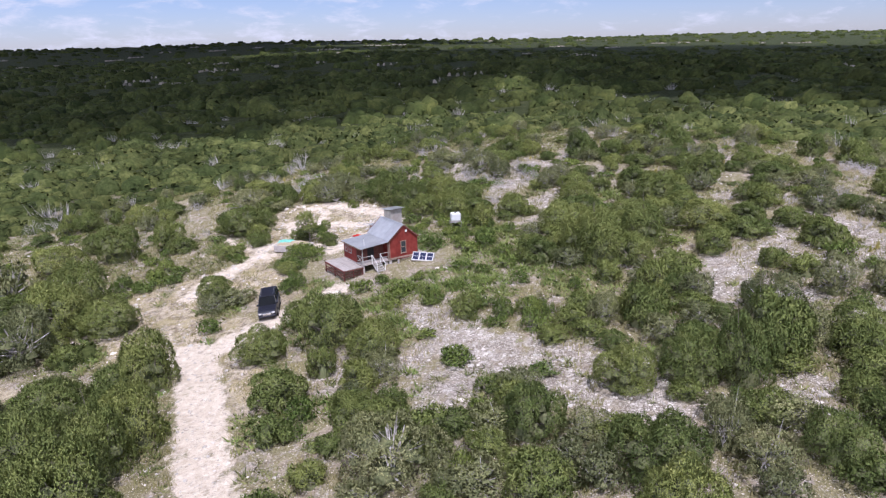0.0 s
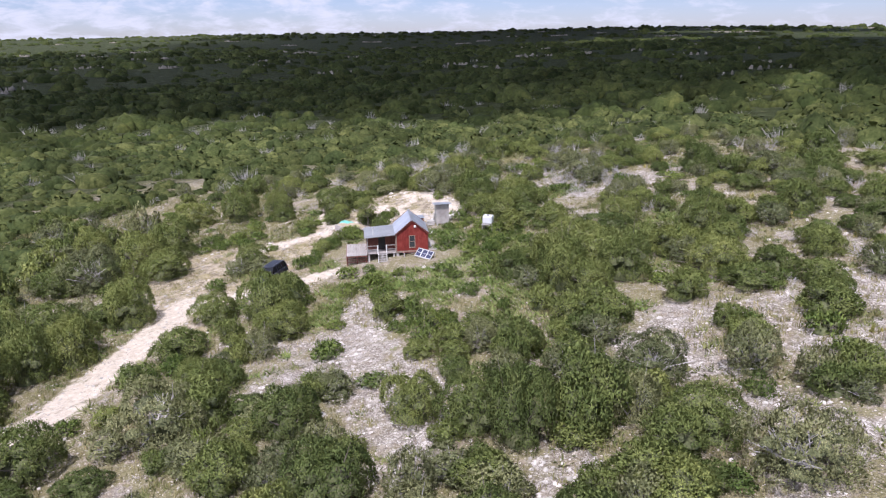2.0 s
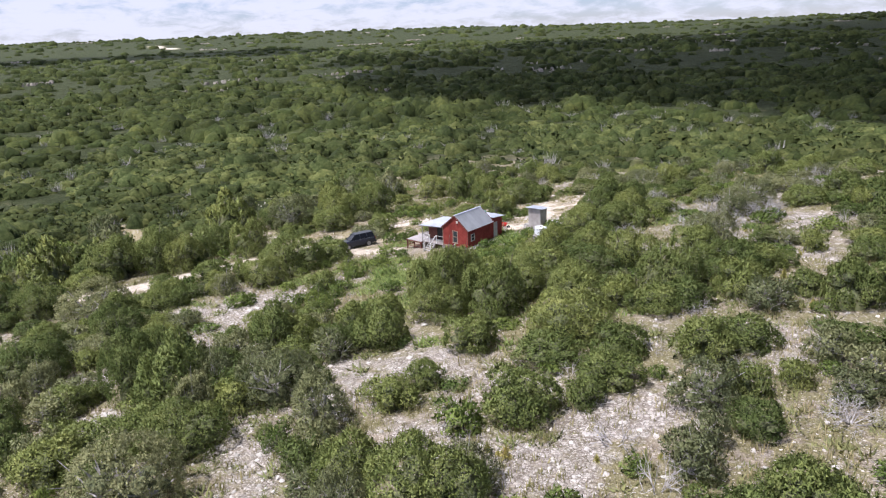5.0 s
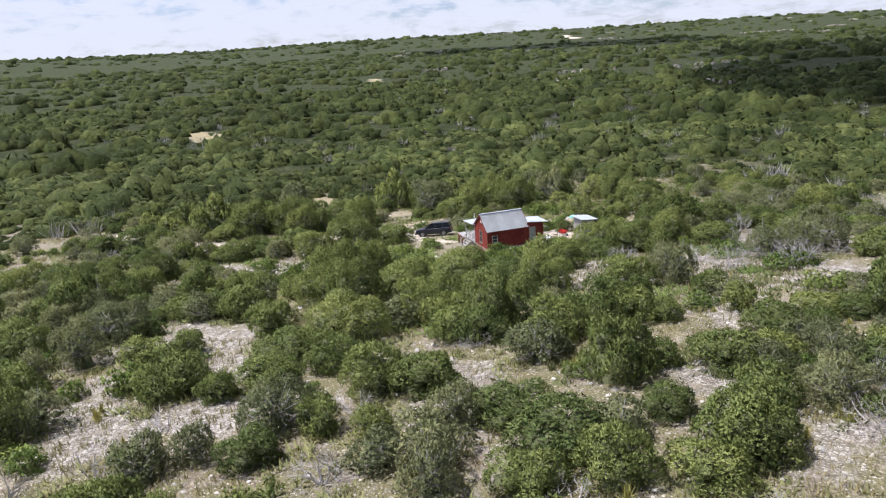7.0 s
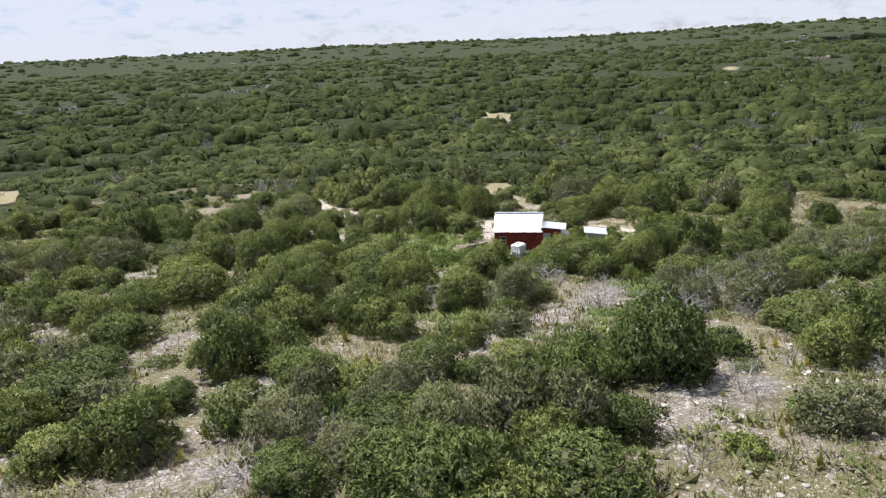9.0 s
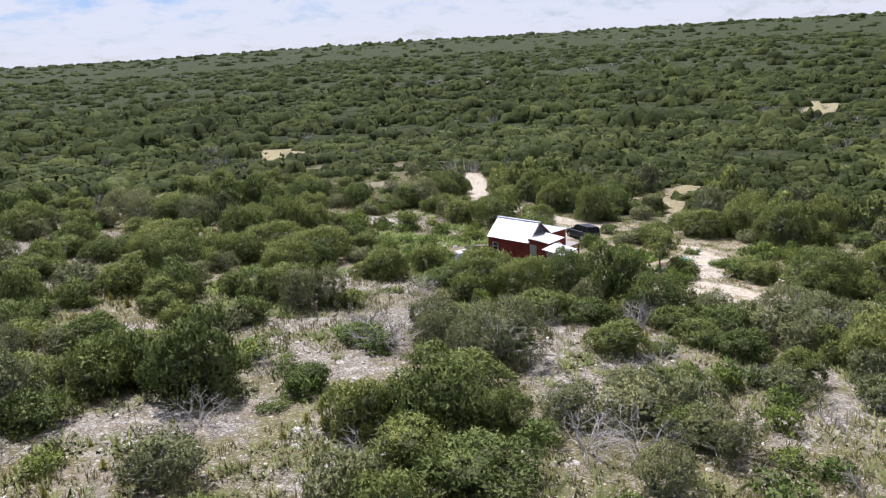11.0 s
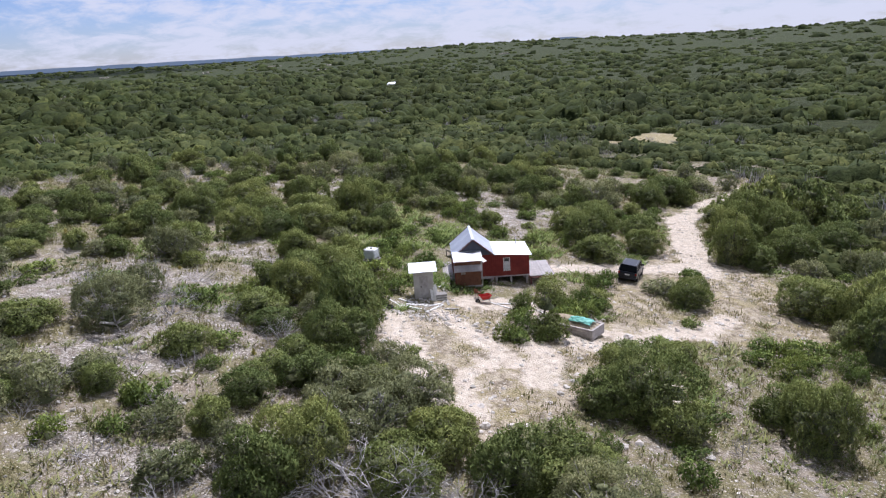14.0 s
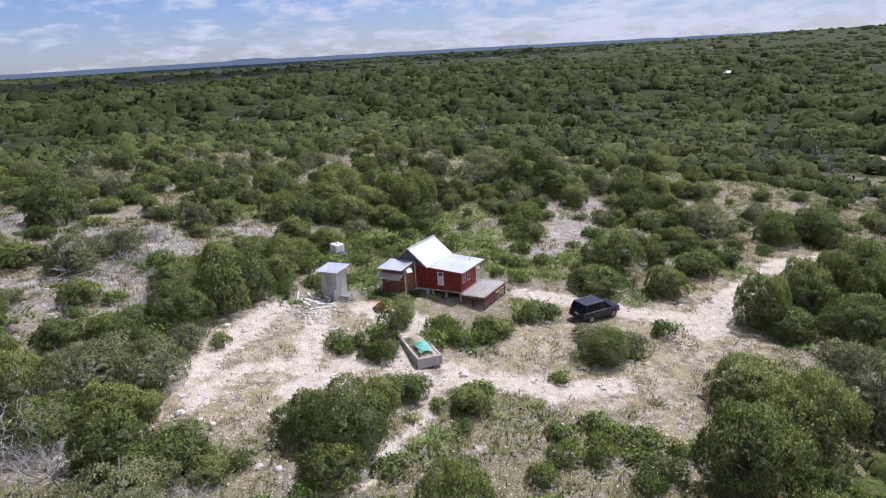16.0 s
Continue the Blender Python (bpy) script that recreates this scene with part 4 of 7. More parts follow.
def build_planter():
    """The walled bin behind the cabin."""
    x, y = -8.0, 14.75
    z = gz(x, y) - 0.15
    pb = thing("compost_bin", x, y, z, -37, "long concrete-block bin heaped with soil", "bin")
    L, W = 2.3, 0.87
    rows, step = 4, 0.2
    for r in range(rows):
        for s in (-1, 1):
            n = 10
            for k in range(n):
                u0 = -L + 2 * L * k / n
                part("block", block(u0 + 0.006, u0 + 2 * L / n - 0.006, s * W - 0.09, s * W + 0.09, r * step + 0.004, (r + 1) * step - 0.004, 0.008), M_BLOCK, pb)
            m = 3
            for k in range(m):
                v0 = -W + 0.096 + (2 * W - 0.192) * k / m
                part("block", block(s * L - s * 0.18 if s > 0 else -L, L if s > 0 else -L + 0.18, v0 + 0.005, v0 + (2 * W - 0.192) / m - 0.005, r * step + 0.004, (r + 1) * step - 0.004, 0.008), M_BLOCK, pb)
    bm = bmesh.new()
    bmesh.ops.create_grid(bm, x_segments=22, y_segments=12, size=1.0)
    for v in bm.verts:
        u, w = v.co.x, v.co.y
        v.co = Vector((u * (L - 0.17), w * (W - 0.1), 0.74 + 0.5 * (1 - w * w) * (1 - u ** 4) + 0.08 * noise.noise((u * 3, w * 3, 1))))
    part("soil", bm, M_DIRT, pb, "heaped dry brown soil")
    tp = thing("tarpaulin", x, y, z + 0.95, -37, "crumpled turquoise tarpaulin on the heaped bin", "tarpaulin")
    bm = bmesh.new()
    bmesh.ops.create_grid(bm, x_segments=20, y_segments=14, size=1.0)
    for v in bm.verts:
        u, w = v.co.x, v.co.y
        v.co = Vector((-0.9 + u * 1.0 + 0.16 * noise.noise((u * 2, w * 2, 4)), 0.1 + w * 0.48 + 0.14 * noise.noise((u * 2.2, w * 2, 9)),
                       0.36 + 0.06 * noise.noise((u * 4, w * 4, 2)) - 0.2 * w * w - 0.12 * u ** 4))
    bmesh.ops.solidify(bm, geom=bm.faces[:], thickness=0.01)
    part("sheet", bm, M_TARP, tp)


def build_wheelbarrow():
    x, y = -1.15, 10.6
    wb = thing("wheelbarrow", x, y, gz(x, y), 20, "tipped red wheelbarrow with grey handles", "wheelbarrow")
    bm = bmesh.new()
    got = bmesh.ops.create_cube(bm, size=1, matrix=Matrix.LocRotScale((0, 0, 0.48), None, (1.0, 0.7, 0.34)))
    for v in bm.verts:
        if v.co.z < 0.45:
            v.co.x *= 0.62
            v.co.y *= 0.7
    top = [f for f in bm.faces if f.normal.z > 0.9]
    bmesh.ops.delete(bm, geom=top, context='FACES')
    bmesh.ops.solidify(bm, geom=bm.faces[:], thickness=0.02)
    part("tub", bm, M_REDTUB, wb)
    for s in (-1, 1):
        part("handle", beam((0.55, 0.16 * s, 0.2), (-1.1, 0.32 * s, 0.42), 0.05), M_GREYWOOD, wb)
        part("leg", beam((-0.3, 0.26 * s, 0.3), (-0.36, 0.28 * s, 0.0), 0.04), M_STEEL, wb)
    wheel = part("wheel", rod((0.68, -0.05, 0.2), (0.68, 0.05, 0.2), 0.2, seg=16), M_TYRE, wb)
    part("hub", rod((0.68, -0.07, 0.2), (0.68, 0.07, 0.2), 0.08, seg=10), M_STEEL, wheel)
    x, y = -0.55, 9.4
    ch = thing("garden_chair", x, y, gz(x, y), -35, "small rusty orange garden chair", "chair")
    part("seat", block(-0.22, 0.22, -0.22, 0.22, 0.38, 0.42, 0.01), M_BROWNWOOD, ch)
    part("backrest", beam((0, 0.24, 0.42), (0, 0.34, 0.85), 0.44, 0.03), M_BROWNWOOD, ch)
    for u in (-0.19, 0.19):
        for v in (-0.19, 0.19):
            part("leg", beam((u, v, 0), (u, v, 0.38), 0.035), M_BROWNWOOD, ch)


def build_scrap():
    """Boards, poles and offcuts lying round the outhouse and the annex."""
    rng = random.Random(5)
    spots = [(3.2, 12.9, 1.6, 40), (2.5, 12.4, 2.2, 75), (4.4, 13.2, 2.0, 10), (5.4, 12.6, 1.5, -30), (2.0, 11.8, 1.4, 100), (3.0, 13.6, 2.4, 60), (4.9, 13.9, 1.8, -15),
             (1.6, 13.3, 1.2, 20), (-2.4, 11.2, 2.2, -30), (-2.9, 10.6, 1.6, 15), (2.4, 8.0, 2.0, 85), (2.7, 7.4, 1.6, 70), (6.2, 13.3, 2.0, -50), (-5.3, 11.2, 2.6, -60), (-6.4, 12.6, 2.2, -55)]
    for k, (x, y, ln, turn) in enumerate(spots):
        z = gz(x, y)
        dx, dy = math.cos(radians(turn)) * ln / 2, math.sin(radians(turn)) * ln / 2
        za, zb = gz(x - dx, y - dy), gz(x + dx, y + dy)
        w = rng.choice((0.12, 0.16, 0.22))
        pale = k % 3 != 1
        ob = new("plank", mesh_of("plank", beam((0, -ln / 2, 0), (0, ln / 2, 0), w, 0.05), M_WHITEWOOD if pale else M_GREYWOOD))
        ob.matrix_basis = pose(x, y, max(z, (za + zb) / 2) + 0.06, math.degrees(math.atan2(zb - za, ln)), 0, turn - 90)
        tagged(ob, "pale loose plank lying on stony ground" if pale else "grey loose plank lying on stony ground", "plank", "loose planks")
    for k, (x, y, lean) in enumerate(((3.05, 11.75, 14), (3.25, 11.78, 18), (2.85, 11.2, 20))):
        ob = new("leaning_board", mesh_of("leaning_board", block(-0.1, 0.1, -0.02, 0.02, 0, 1.3, 0.004), M_WHITEWOOD))
        ob.matrix_basis = pose(x, y, gz(x, y) - 0.02, lean, 0, 7 + 12 * k)
        tagged(ob, "short pale board leaning on the outhouse", "board", "leaning boards")
    # low table heaped with firewood beside the outhouse
    x, y = 2.55, 11.0
    wp = thing("wood_pile", x, y, gz(x, y), 97, "low pile of grey split firewood", "firewood")
    for r in range(3):
        for k in range(6 - r):
            u = -0.55 + 0.2 * k + 0.1 * r
            part("log", rod((u, -0.45 + rng.uniform(-0.08, 0.08), 0.1 + 0.17 * r), (u, 0.45, 0.1 + 0.17 * r), 0.095, seg=7), M_GREYWOOD, wp)
    x, y = 7.0, 12.0
    ty = new("old_tyre")
    ty.matrix_basis = pose(6.6, 14.4, gz(6.6, 14.4) + 0.06)
    tagged(ty, "old black tyre lying on the ground", "tyre")
    bm = bmesh.new()
    R, r = 0.3, 0.1
    ring = [[bm.verts.new(((R + r * math.cos(b)) * math.cos(a), (R + r * math.cos(b)) * math.sin(a), r * math.sin(b))) for b in np.linspace(0, 2 * math.pi, 9)[:-1]] for a in np.linspace(0, 2 * math.pi, 21)[:-1]]
    for i in range(20):
        for j in range(8):
            bm.faces.new((ring[i][j], ring[(i + 1) % 20][j], ring[(i + 1) % 20][(j + 1) % 8], ring[i][(j + 1) % 8]))
    part("tyre", bm, M_TYRE, ty)


def build_car():
    x, y = -15.9, -1.45
    fx, fy = -0.37, -0.93
    zf, zr = gz(x + fx * 1.4, y + fy * 1.4), gz(x - fx * 1.4, y - fy * 1.4)
    zl, zg = gz(x + fy * 0.8, y - fx * 0.8), gz(x - fy * 0.8, y + fx * 0.8)
    car = new("car")
    tagged(car, "black four-door sport utility car parked on pale dirt", "car")
    yaw = math.degrees(math.atan2(-fx, fy))
    car.matrix_basis = pose(x, y, (zf + zr) / 2, 0, 0, yaw) @ pose(0, 0, 0, math.degrees(math.atan2(zf - zr, 2.8)), -math.degrees(math.atan2(zl - zg, 1.6)), 0)
    # y ahead; stations of half width and heights along the body
    st = [(-2.40, 0.80, 0.50, 0.95), (-2.36, 0.90, 0.42, 1.10), (-1.9, 0.95, 0.36, 1.13), (-0.6, 0.96, 0.33, 1.13), (0.8, 0.96, 0.33, 1.12),
          (1.25, 0.95, 0.35, 1.10), (1.9, 0.93, 0.40, 1.05), (2.28, 0.86, 0.45, 0.97), (2.40, 0.72, 0.52, 0.85)]
    bm = bmesh.new()
    loops = []
    for yy, w, lo, hi in st:
        prof = [(-w * 0.9, lo), (-w, lo + 0.12), (-w, hi - 0.22), (-w * 0.95, hi - 0.05), (-w * 0.86, hi), (w * 0.86, hi), (w * 0.95, hi - 0.05), (w, hi - 0.22), (w, lo + 0.12), (w * 0.9, lo)]
        loops.append([bm.verts.new((u, yy, z)) for u, z in prof])
    for a, b in zip(loops, loops[1:]):
        for k in range(10):
            bm.faces.new((a[k], a[(k + 1) % 10], b[(k + 1) % 10], b[k]))
    bm.faces.new(loops[0]); bm.faces.new(loops[-1][::-1])
    bmesh.ops.recalc_face_normals(bm, faces=bm.faces)
    body = part("body", bm, M_BLACKPAINT, car, "glossy black body")
    # cabin of glass with a painted roof on it
    cs = [(-2.30, 0.80, 1.10, 1.14), (-2.12, 0.76, 1.08, 1.70), (-1.6, 0.75, 1.08, 1.76), (-0.1, 0.75, 1.08, 1.76), (0.28, 0.73, 1.08, 1.70), (1.02, 0.80, 1.07, 1.12)]
    bm = bmesh.new()
    loops = []
    for yy, w, lo, hi in cs:
        wb = 0.88
        loops.append([bm.verts.new(p) for p in ((-wb, yy, lo), (-w if hi > 1.3 else -wb, yy, hi), (w if hi > 1.3 else wb, yy, hi), (wb, yy, lo))])
    for a, b in zip(loops, loops[1:]):
        for k in range(3):
            bm.faces.new((a[k], a[k + 1], b[k + 1], b[k]))
    bm.faces.new(loops[0]); bm.faces.new(loops[-1][::-1])
    bmesh.ops.recalc_face_normals(bm, faces=bm.faces)
    part("windows", bm, M_CARGLASS, car, "dark tinted glass")
    bm = block(-0.765, 0.765, -2.2, 0.26, 1.735, 1.79, 0.02)
    roof = part("roof", bm, M_BLACKPAINT, car)
    for s in (-1, 1):
        part("roof_rail", beam((0.62 * s, -1.95, 1.84), (0.62 * s, 0.05, 1.84), 0.03), M_STEEL, roof)
        for yy in (-1.9, 0.0):
            part("rail_foot", beam((0.62 * s, yy, 1.79), (0.62 * s, yy, 1.84), 0.04), M_STEEL, roof)
        for ya, za, yb, zb in ((-2.28, 1.13, -2.1, 1.72), (-1.3, 1.1, -1.32, 1.75), (-0.35, 1.1, -0.35, 1.75), (0.98, 1.11, 0.27, 1.72)):
            part("pillar", beam((0.885 * s, ya, za), (0.765 * s, yb, zb), 0.05, 0.09), M_BLACKPAINT, car)
        part("belt_moulding", beam((0.945 * s, -2.2, 1.075), (0.945 * s, 1.0, 1.065), 0.012, 0.022), M_CHROME, car, "bright chrome window line")
        part("running_board", beam((0.98 * s, -1.0, 0.38), (0.98 * s, 1.0, 0.38), 0.12, 0.05), M_TYRE, car)
        part("mirror", block(0.93 * s - 0.08, 0.93 * s + 0.14, 0.86, 1.0, 1.12, 1.3, 0.03) if s > 0 else block(-1.07, -0.85, 0.86, 1.0, 1.12, 1.3, 0.03), M_BLACKPAINT, car)
        part("headlight", block(min(0.5 * s, 0.8 * s), max(0.5 * s, 0.8 * s), 2.30, 2.42, 0.74, 0.90, 0.02), M_LAMPCLEAR, car)
        part("tail_light", block(min(0.72 * s, 0.9 * s), max(0.72 * s, 0.9 * s), -2.42, -2.33, 0.85, 1.08, 0.02), M_LAMPRED, car)
        for yy in (-1.4, 1.42):
            part("wheel_arch", rod((0.90 * s, yy, 0.42), (0.968 * s, yy, 0.42), 0.47, seg=22), M_TYRE, car)
            wh = part("tyre", rod((0.74 * s, yy, 0.38), (0.985 * s, yy, 0.38), 0.385, seg=22), M_TYRE, car)
            part("rim", rod((0.97 * s, yy, 0.38), (0.997 * s, yy, 0.38), 0.25, seg=14), M_RIM, wh)
    part("grille", block(-0.42, 0.42, 2.36, 2.43, 0.62, 0.84, 0.015), M_CHROME, car)
    part("front_bumper", block(-0.86, 0.86, 2.2, 2.46, 0.40, 0.60, 0.05), M_BLACKPAINT, car)
    part("rear_bumper", block(-0.88, 0.88, -2.5, -2.25, 0.42, 0.64, 0.04), M_BLACKPAINT, car)
    part("number_plate", block(-0.22, 0.22, -2.445, -2.40, 0.78, 0.92, 0.005), M_WHITEWOOD, car)
    return car


build_cabin()
build_steps()
build_deck()
build_boardwalk()
build_solar_rack()
build_outhouse()
build_tank()
build_planter()
build_wheelbarrow()
build_scrap()
build_car()

# ---------------------------------------------------------------- plants


def raw_mesh(name, verts, faces, mat, smooth=False, normals=None):
    me = bpy.data.meshes.new(name)
    me.from_pydata(np.asarray(verts).tolist(), [], faces if isinstance(faces, list) else np.asarray(faces).tolist())
    if smooth:
        me.polygons.foreach_set("use_smooth", [True] * len(me.polygons))
    me.materials.append(mat)
    if normals is not None:
        me.polygons.foreach_set("use_smooth", [True] * len(me.polygons))
        me.normals_split_custom_set_from_vertices(np.asarray(normals).tolist())
    return me


def unit(v):
    return v / (np.linalg.norm(v, axis=-1, keepdims=True) + 1e-9)


def outward(v, f, way):
    """The three-cornered faces, turned so that they look the given way."""
    flip = (np.cross(v[f[:, 1]] - v[f[:, 0]], v[f[:, 2]] - v[f[:, 0]]) * way).sum(1) < 0
    f[flip] = f[flip][:, [0, 2, 1]]
    return f


def sprigs(points, normals, length, width, rng):
    """Short pointed leaf sprigs, one three-cornered blade each, standing out and up from the crown."""
    n = len(points)
    t = unit(normals * 0.6 + rng.normal(0, 0.75, (n, 3)) + np.array([0, 0, 0.25]))
    b = unit(np.cross(t, rng.normal(size=(n, 3))))
    ln = (length * rng.uniform(0.55, 1.45, n))[:, None]
    wd = (width * rng.uniform(0.6, 1.4, n))[:, None]
    low = points - t * ln * 0.45
    v = np.stack([low - b * wd * 0.5, low + b * wd * 0.5, points + t * ln * 0.55], 1).reshape(-1, 3)
    return v, outward(v, np.arange(3 * n).reshape(-1, 3), normals + np.array([0, 0, 0.5]))


def ball(rows=6, cols=9):
    """A low dome of unit size, its foot at z = 0."""
    v = [(0, 0, 1.0)]
    for i in range(1, rows):
        a = math.pi / 2 * i / (rows - 1)
        for j in range(cols):
            b = 2 * math.pi * (j + 0.5 * (i % 2)) / cols
            v.append((math.sin(a) * math.cos(b), math.sin(a) * math.sin(b), math.cos(a)))
    f = [[0, 1 + j, 1 + (j + 1) % cols] for j in range(cols)]
    for i in range(rows - 2):
        p, q = 1 + i * cols, 1 + (i + 1) * cols
        for j in range(cols):
            k = (j + 1) % cols
            f += [[p + j, q + j, q + k], [p + j, q + k, p + k]]
    return np.array(v), f


def crown_data(r, h, n, seed, spray, lobes=9, gaps=0.25, core=0.72, foot=0.06, billow=0.55):
    """A lobed crown of radius r and height h: n leaf sprigs in billowing clumps over an inner mass of old leaves and
    twigs, coloured darker for the shade inside.
    """
    g = np.random.default_rng(seed)
    skirt = lobes // 2
    lobes += skirt
    az = g.uniform(0, 2 * math.pi, lobes)
    rad = r * np.sqrt(g.uniform(0.02, 0.62, lobes))
    cz = h * (0.64 - 0.52 * (rad / r) ** 2 + g.uniform(-0.17, 0.17, lobes))
    rad[-skirt:] = r * g.uniform(0.5, 0.8, skirt)          # low boughs that sweep the ground
    cz[-skirt:] = h * g.uniform(0.06, 0.22, skirt)
    c = np.stack([rad * np.cos(az), rad * np.sin(az), cz], -1)
    size = g.uniform(0.15, 0.4, lobes)
    size[-skirt:] *= 0.82
    form = np.array([r, r, min(r, h) * 0.82])
    m = int(n * 2.6)
    per = g.choice(lobes, m, p=size ** 2 / (size ** 2).sum())
    d = g.normal(size=(m, 3))
    d[:, 2] = np.where(d[:, 2] < -0.3, -d[:, 2] * 0.6, d[:, 2])
    d /= np.linalg.norm(d, axis=1, keepdims=True)
    p = c[per] + d * size[per][:, None] * form
    # leaves grow on the outside of the crown only
    deep = np.min(np.linalg.norm((p[:, None] - c[None]) / form, axis=2) / size[None] + 9 * (per[:, None] == np.arange(lobes)[None]), axis=1)
    p, d, per = p[deep > 0.86][:n], d[deep > 0.86][:n], per[deep > 0.86][:n]
    cell = 1 / billow
    swell = np.array([1 - 2.2 * abs(noise.noise(Vector(q) * cell + Vector((seed, 0, 0)))) for q in p])
    fine = np.array([noise.noise(Vector(q) * cell * 2.7 + Vector((0, seed, 0))) for q in p])
    p = p + d * (0.3 * billow * (swell - 0.4) + 0.22 * billow * fine + g.normal(0, 0.075, len(p)))[:, None]
    fit = np.array([r / np.percentile(np.hypot(p[:, 0], p[:, 1]), 96)] * 2 + [h / np.percentile(p[:, 2], 99)])
    p, c = p * fit, c * fit
    p[:, 2] = np.clip(p[:, 2], foot * h + g.uniform(0, 0.12, len(p)) * h, None)
    hole = np.array([noise.noise(Vector(q) * (2.2 / max(r, 1)) + Vector((0, seed * 3.1, 5))) for q in p])
    keep = (hole > (-1 + 2 * gaps) * 0.5 - 0.22) & (swell + g.uniform(-0.5, 0.5, len(p)) > -0.3)
    p, d = p[keep], d[keep]
    nrm = unit(d * 0.8 + g.normal(size=d.shape) * 0.55)
    v, f = sprigs(p, nrm, spray * 1.15, spray * 0.6, g)
    soft = unit(d * 0.6 + unit((p - np.array([0, 0, 0.2 * h])) / np.array([r, r, h])) * 0.35 + g.normal(0, 0.36, d.shape))
    shade = [np.repeat(soft, 3, 0)]
    faces, base = f.tolist(), len(v)
    verts = [v]
    leaves = len(faces)
    dome, df = ball(5, 8)
    inner = dome * np.array([core * 0.85 * r, core * 0.85 * r, core * 0.75 * h]) * g.uniform(0.8, 1.15, (len(dome), 1))
    verts.append(inner); shade.append(unit(dome + np.array([0, 0, 0.3])))
    faces += [[a + base for a in t] for t in df]
    base += len(inner)
    for k in range(lobes - skirt):
        if rad[k] > 0.66 * r:
            continue
        s = size[k] * core
        q = dome * np.array([r * s, r * s, h * 0.5 * s]) * g.uniform(0.75, 1.15, (len(dome), 1)) + c[k] * np.array([1, 1, 0.9]) - np.array([0, 0, 0.06 * h])
        q[:, 2] = np.maximum(q[:, 2], foot * h)
        verts.append(q)
        shade.append(unit(dome + 0.4 * unit(q / np.array([r, r, h])) + g.normal(0, 0.3, dome.shape)))
        faces += [[a + base for a in t] for t in df]
        base += len(q)
    return np.concatenate(verts), faces, c, np.concatenate(shade), leaves


def ring(verts, p, w, r, sides):
    """A ring of points round p, across the direction w; gives back its numbers."""
    w = np.asarray(w, float) / (np.linalg.norm(w) + 1e-9)
    u = np.cross(w, (0.3, 0.9, 0.2)); u /= np.linalg.norm(u) + 1e-9
    t = np.cross(w, u)
    k = len(verts)
    verts.extend(p + (u * math.cos(2 * math.pi * s / sides) + t * math.sin(2 * math.pi * s / sides)) * r for s in range(sides))
    return list(range(k, k + sides))


def bridge(faces, a, b):
    n = len(a)
    faces.extend([a[s], a[(s + 1) % n], b[(s + 1) % n], b[s]] for s in range(n))


def stems(r, h, tips, seed, thick, twigs=3):
    """Several bent stems that leave one root together and end in the crown."""
    g = np.random.default_rng(seed + 77)
    verts, faces = [], []
    root = ring(verts, np.array([0, 0, -0.25]), (0, 0, 1), thick * 1.6, 4)
    for tip in tips:
        knee = tip * np.array([0.45, 0.45, 0.4]) + np.array([*g.normal(0, 0.06 * r, 2), 0])
        mid = ring(verts, knee, tip, thick * 0.75, 4)
        bridge(faces, root, mid)
        bridge(faces, mid, ring(verts, tip, tip - knee, thick * 0.3, 4))
        for _ in range(twigs):
            d = np.array([*g.normal(0, 0.34 * r, 2), abs(g.normal(0.2, 0.2)) * h])
            bridge(faces, mid, ring(verts, knee + d, d, thick * 0.12, 4))
    return verts, faces


def plant_kind(name, mat, r, h, n, seed, spray, label, category, group, **kw):
    top = new(name)
    top.empty_display_size = 0.3
    tagged(top, label, category, group)
    v, f, tips, shade, leaves = crown_data(r, h, n, seed, spray, **kw)
    me = raw_mesh("crown", v, f, mat, normals=shade)
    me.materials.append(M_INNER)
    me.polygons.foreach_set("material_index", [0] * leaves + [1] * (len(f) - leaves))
    ob = new("crown", me); ob.parent = top
    grey = category == "oak"
    sv, sf = stems(r, h, tips[:3 if category == "shrub" else 8] * (1.12 if grey else 1.0), seed, 0.03 * r + 0.015, 6 if grey else 3)
    ob = new("trunk", raw_mesh("trunk", sv, sf, M_DEAD if grey else M_BARK)); ob.parent = top
    return top


def snag_kind(name, r, h, seed, label, stalks=16):
    """A bare dead shrub: a spray of crooked grey branches forking three times."""
    g = np.random.default_rng(seed)
    top = new(name)
    top.empty_display_size = 0.3
    tagged(top, label, "dead shrub", "dead shrubs")
    verts, faces = [], []

    def grow(start, p, d, ln, th, depth):
        e, cur = p, start
        for _ in range(2):
            d = d + g.normal(0, 0.22, 3); d /= np.linalg.norm(d)
            e = e + d * ln * 0.5
            th *= 0.8
            nxt = ring(verts, e, d, th, 3)
            bridge(faces, cur, nxt)
            cur = nxt
        if depth < 3:
            for _ in range(3 if depth < 2 else 2):
                nd = d + g.normal(0, 0.55, 3); nd[2] = nd[2] * 0.8 + 0.08; nd /= np.linalg.norm(nd)
                grow(cur, e, nd, ln * g.uniform(0.55, 0.8), th * 0.8, depth + 1)

    root = ring(verts, np.array([0, 0, -0.15]), (0, 0, 1), 0.09, 3)
    for k in range(stalks):
        a = 2 * math.pi * k / stalks + g.uniform(-0.3, 0.3)
        d = np.array([math.cos(a), math.sin(a), g.uniform(0.45, 1.3)]); d /= np.linalg.norm(d)
        grow(root, np.array([0, 0, -0.15]), d, 0.46 * (r + h) / 2, 0.038, 0)
    ob = new("branchwork", raw_mesh("branchwork", verts, faces, M_DEAD)); ob.parent = top
    return top


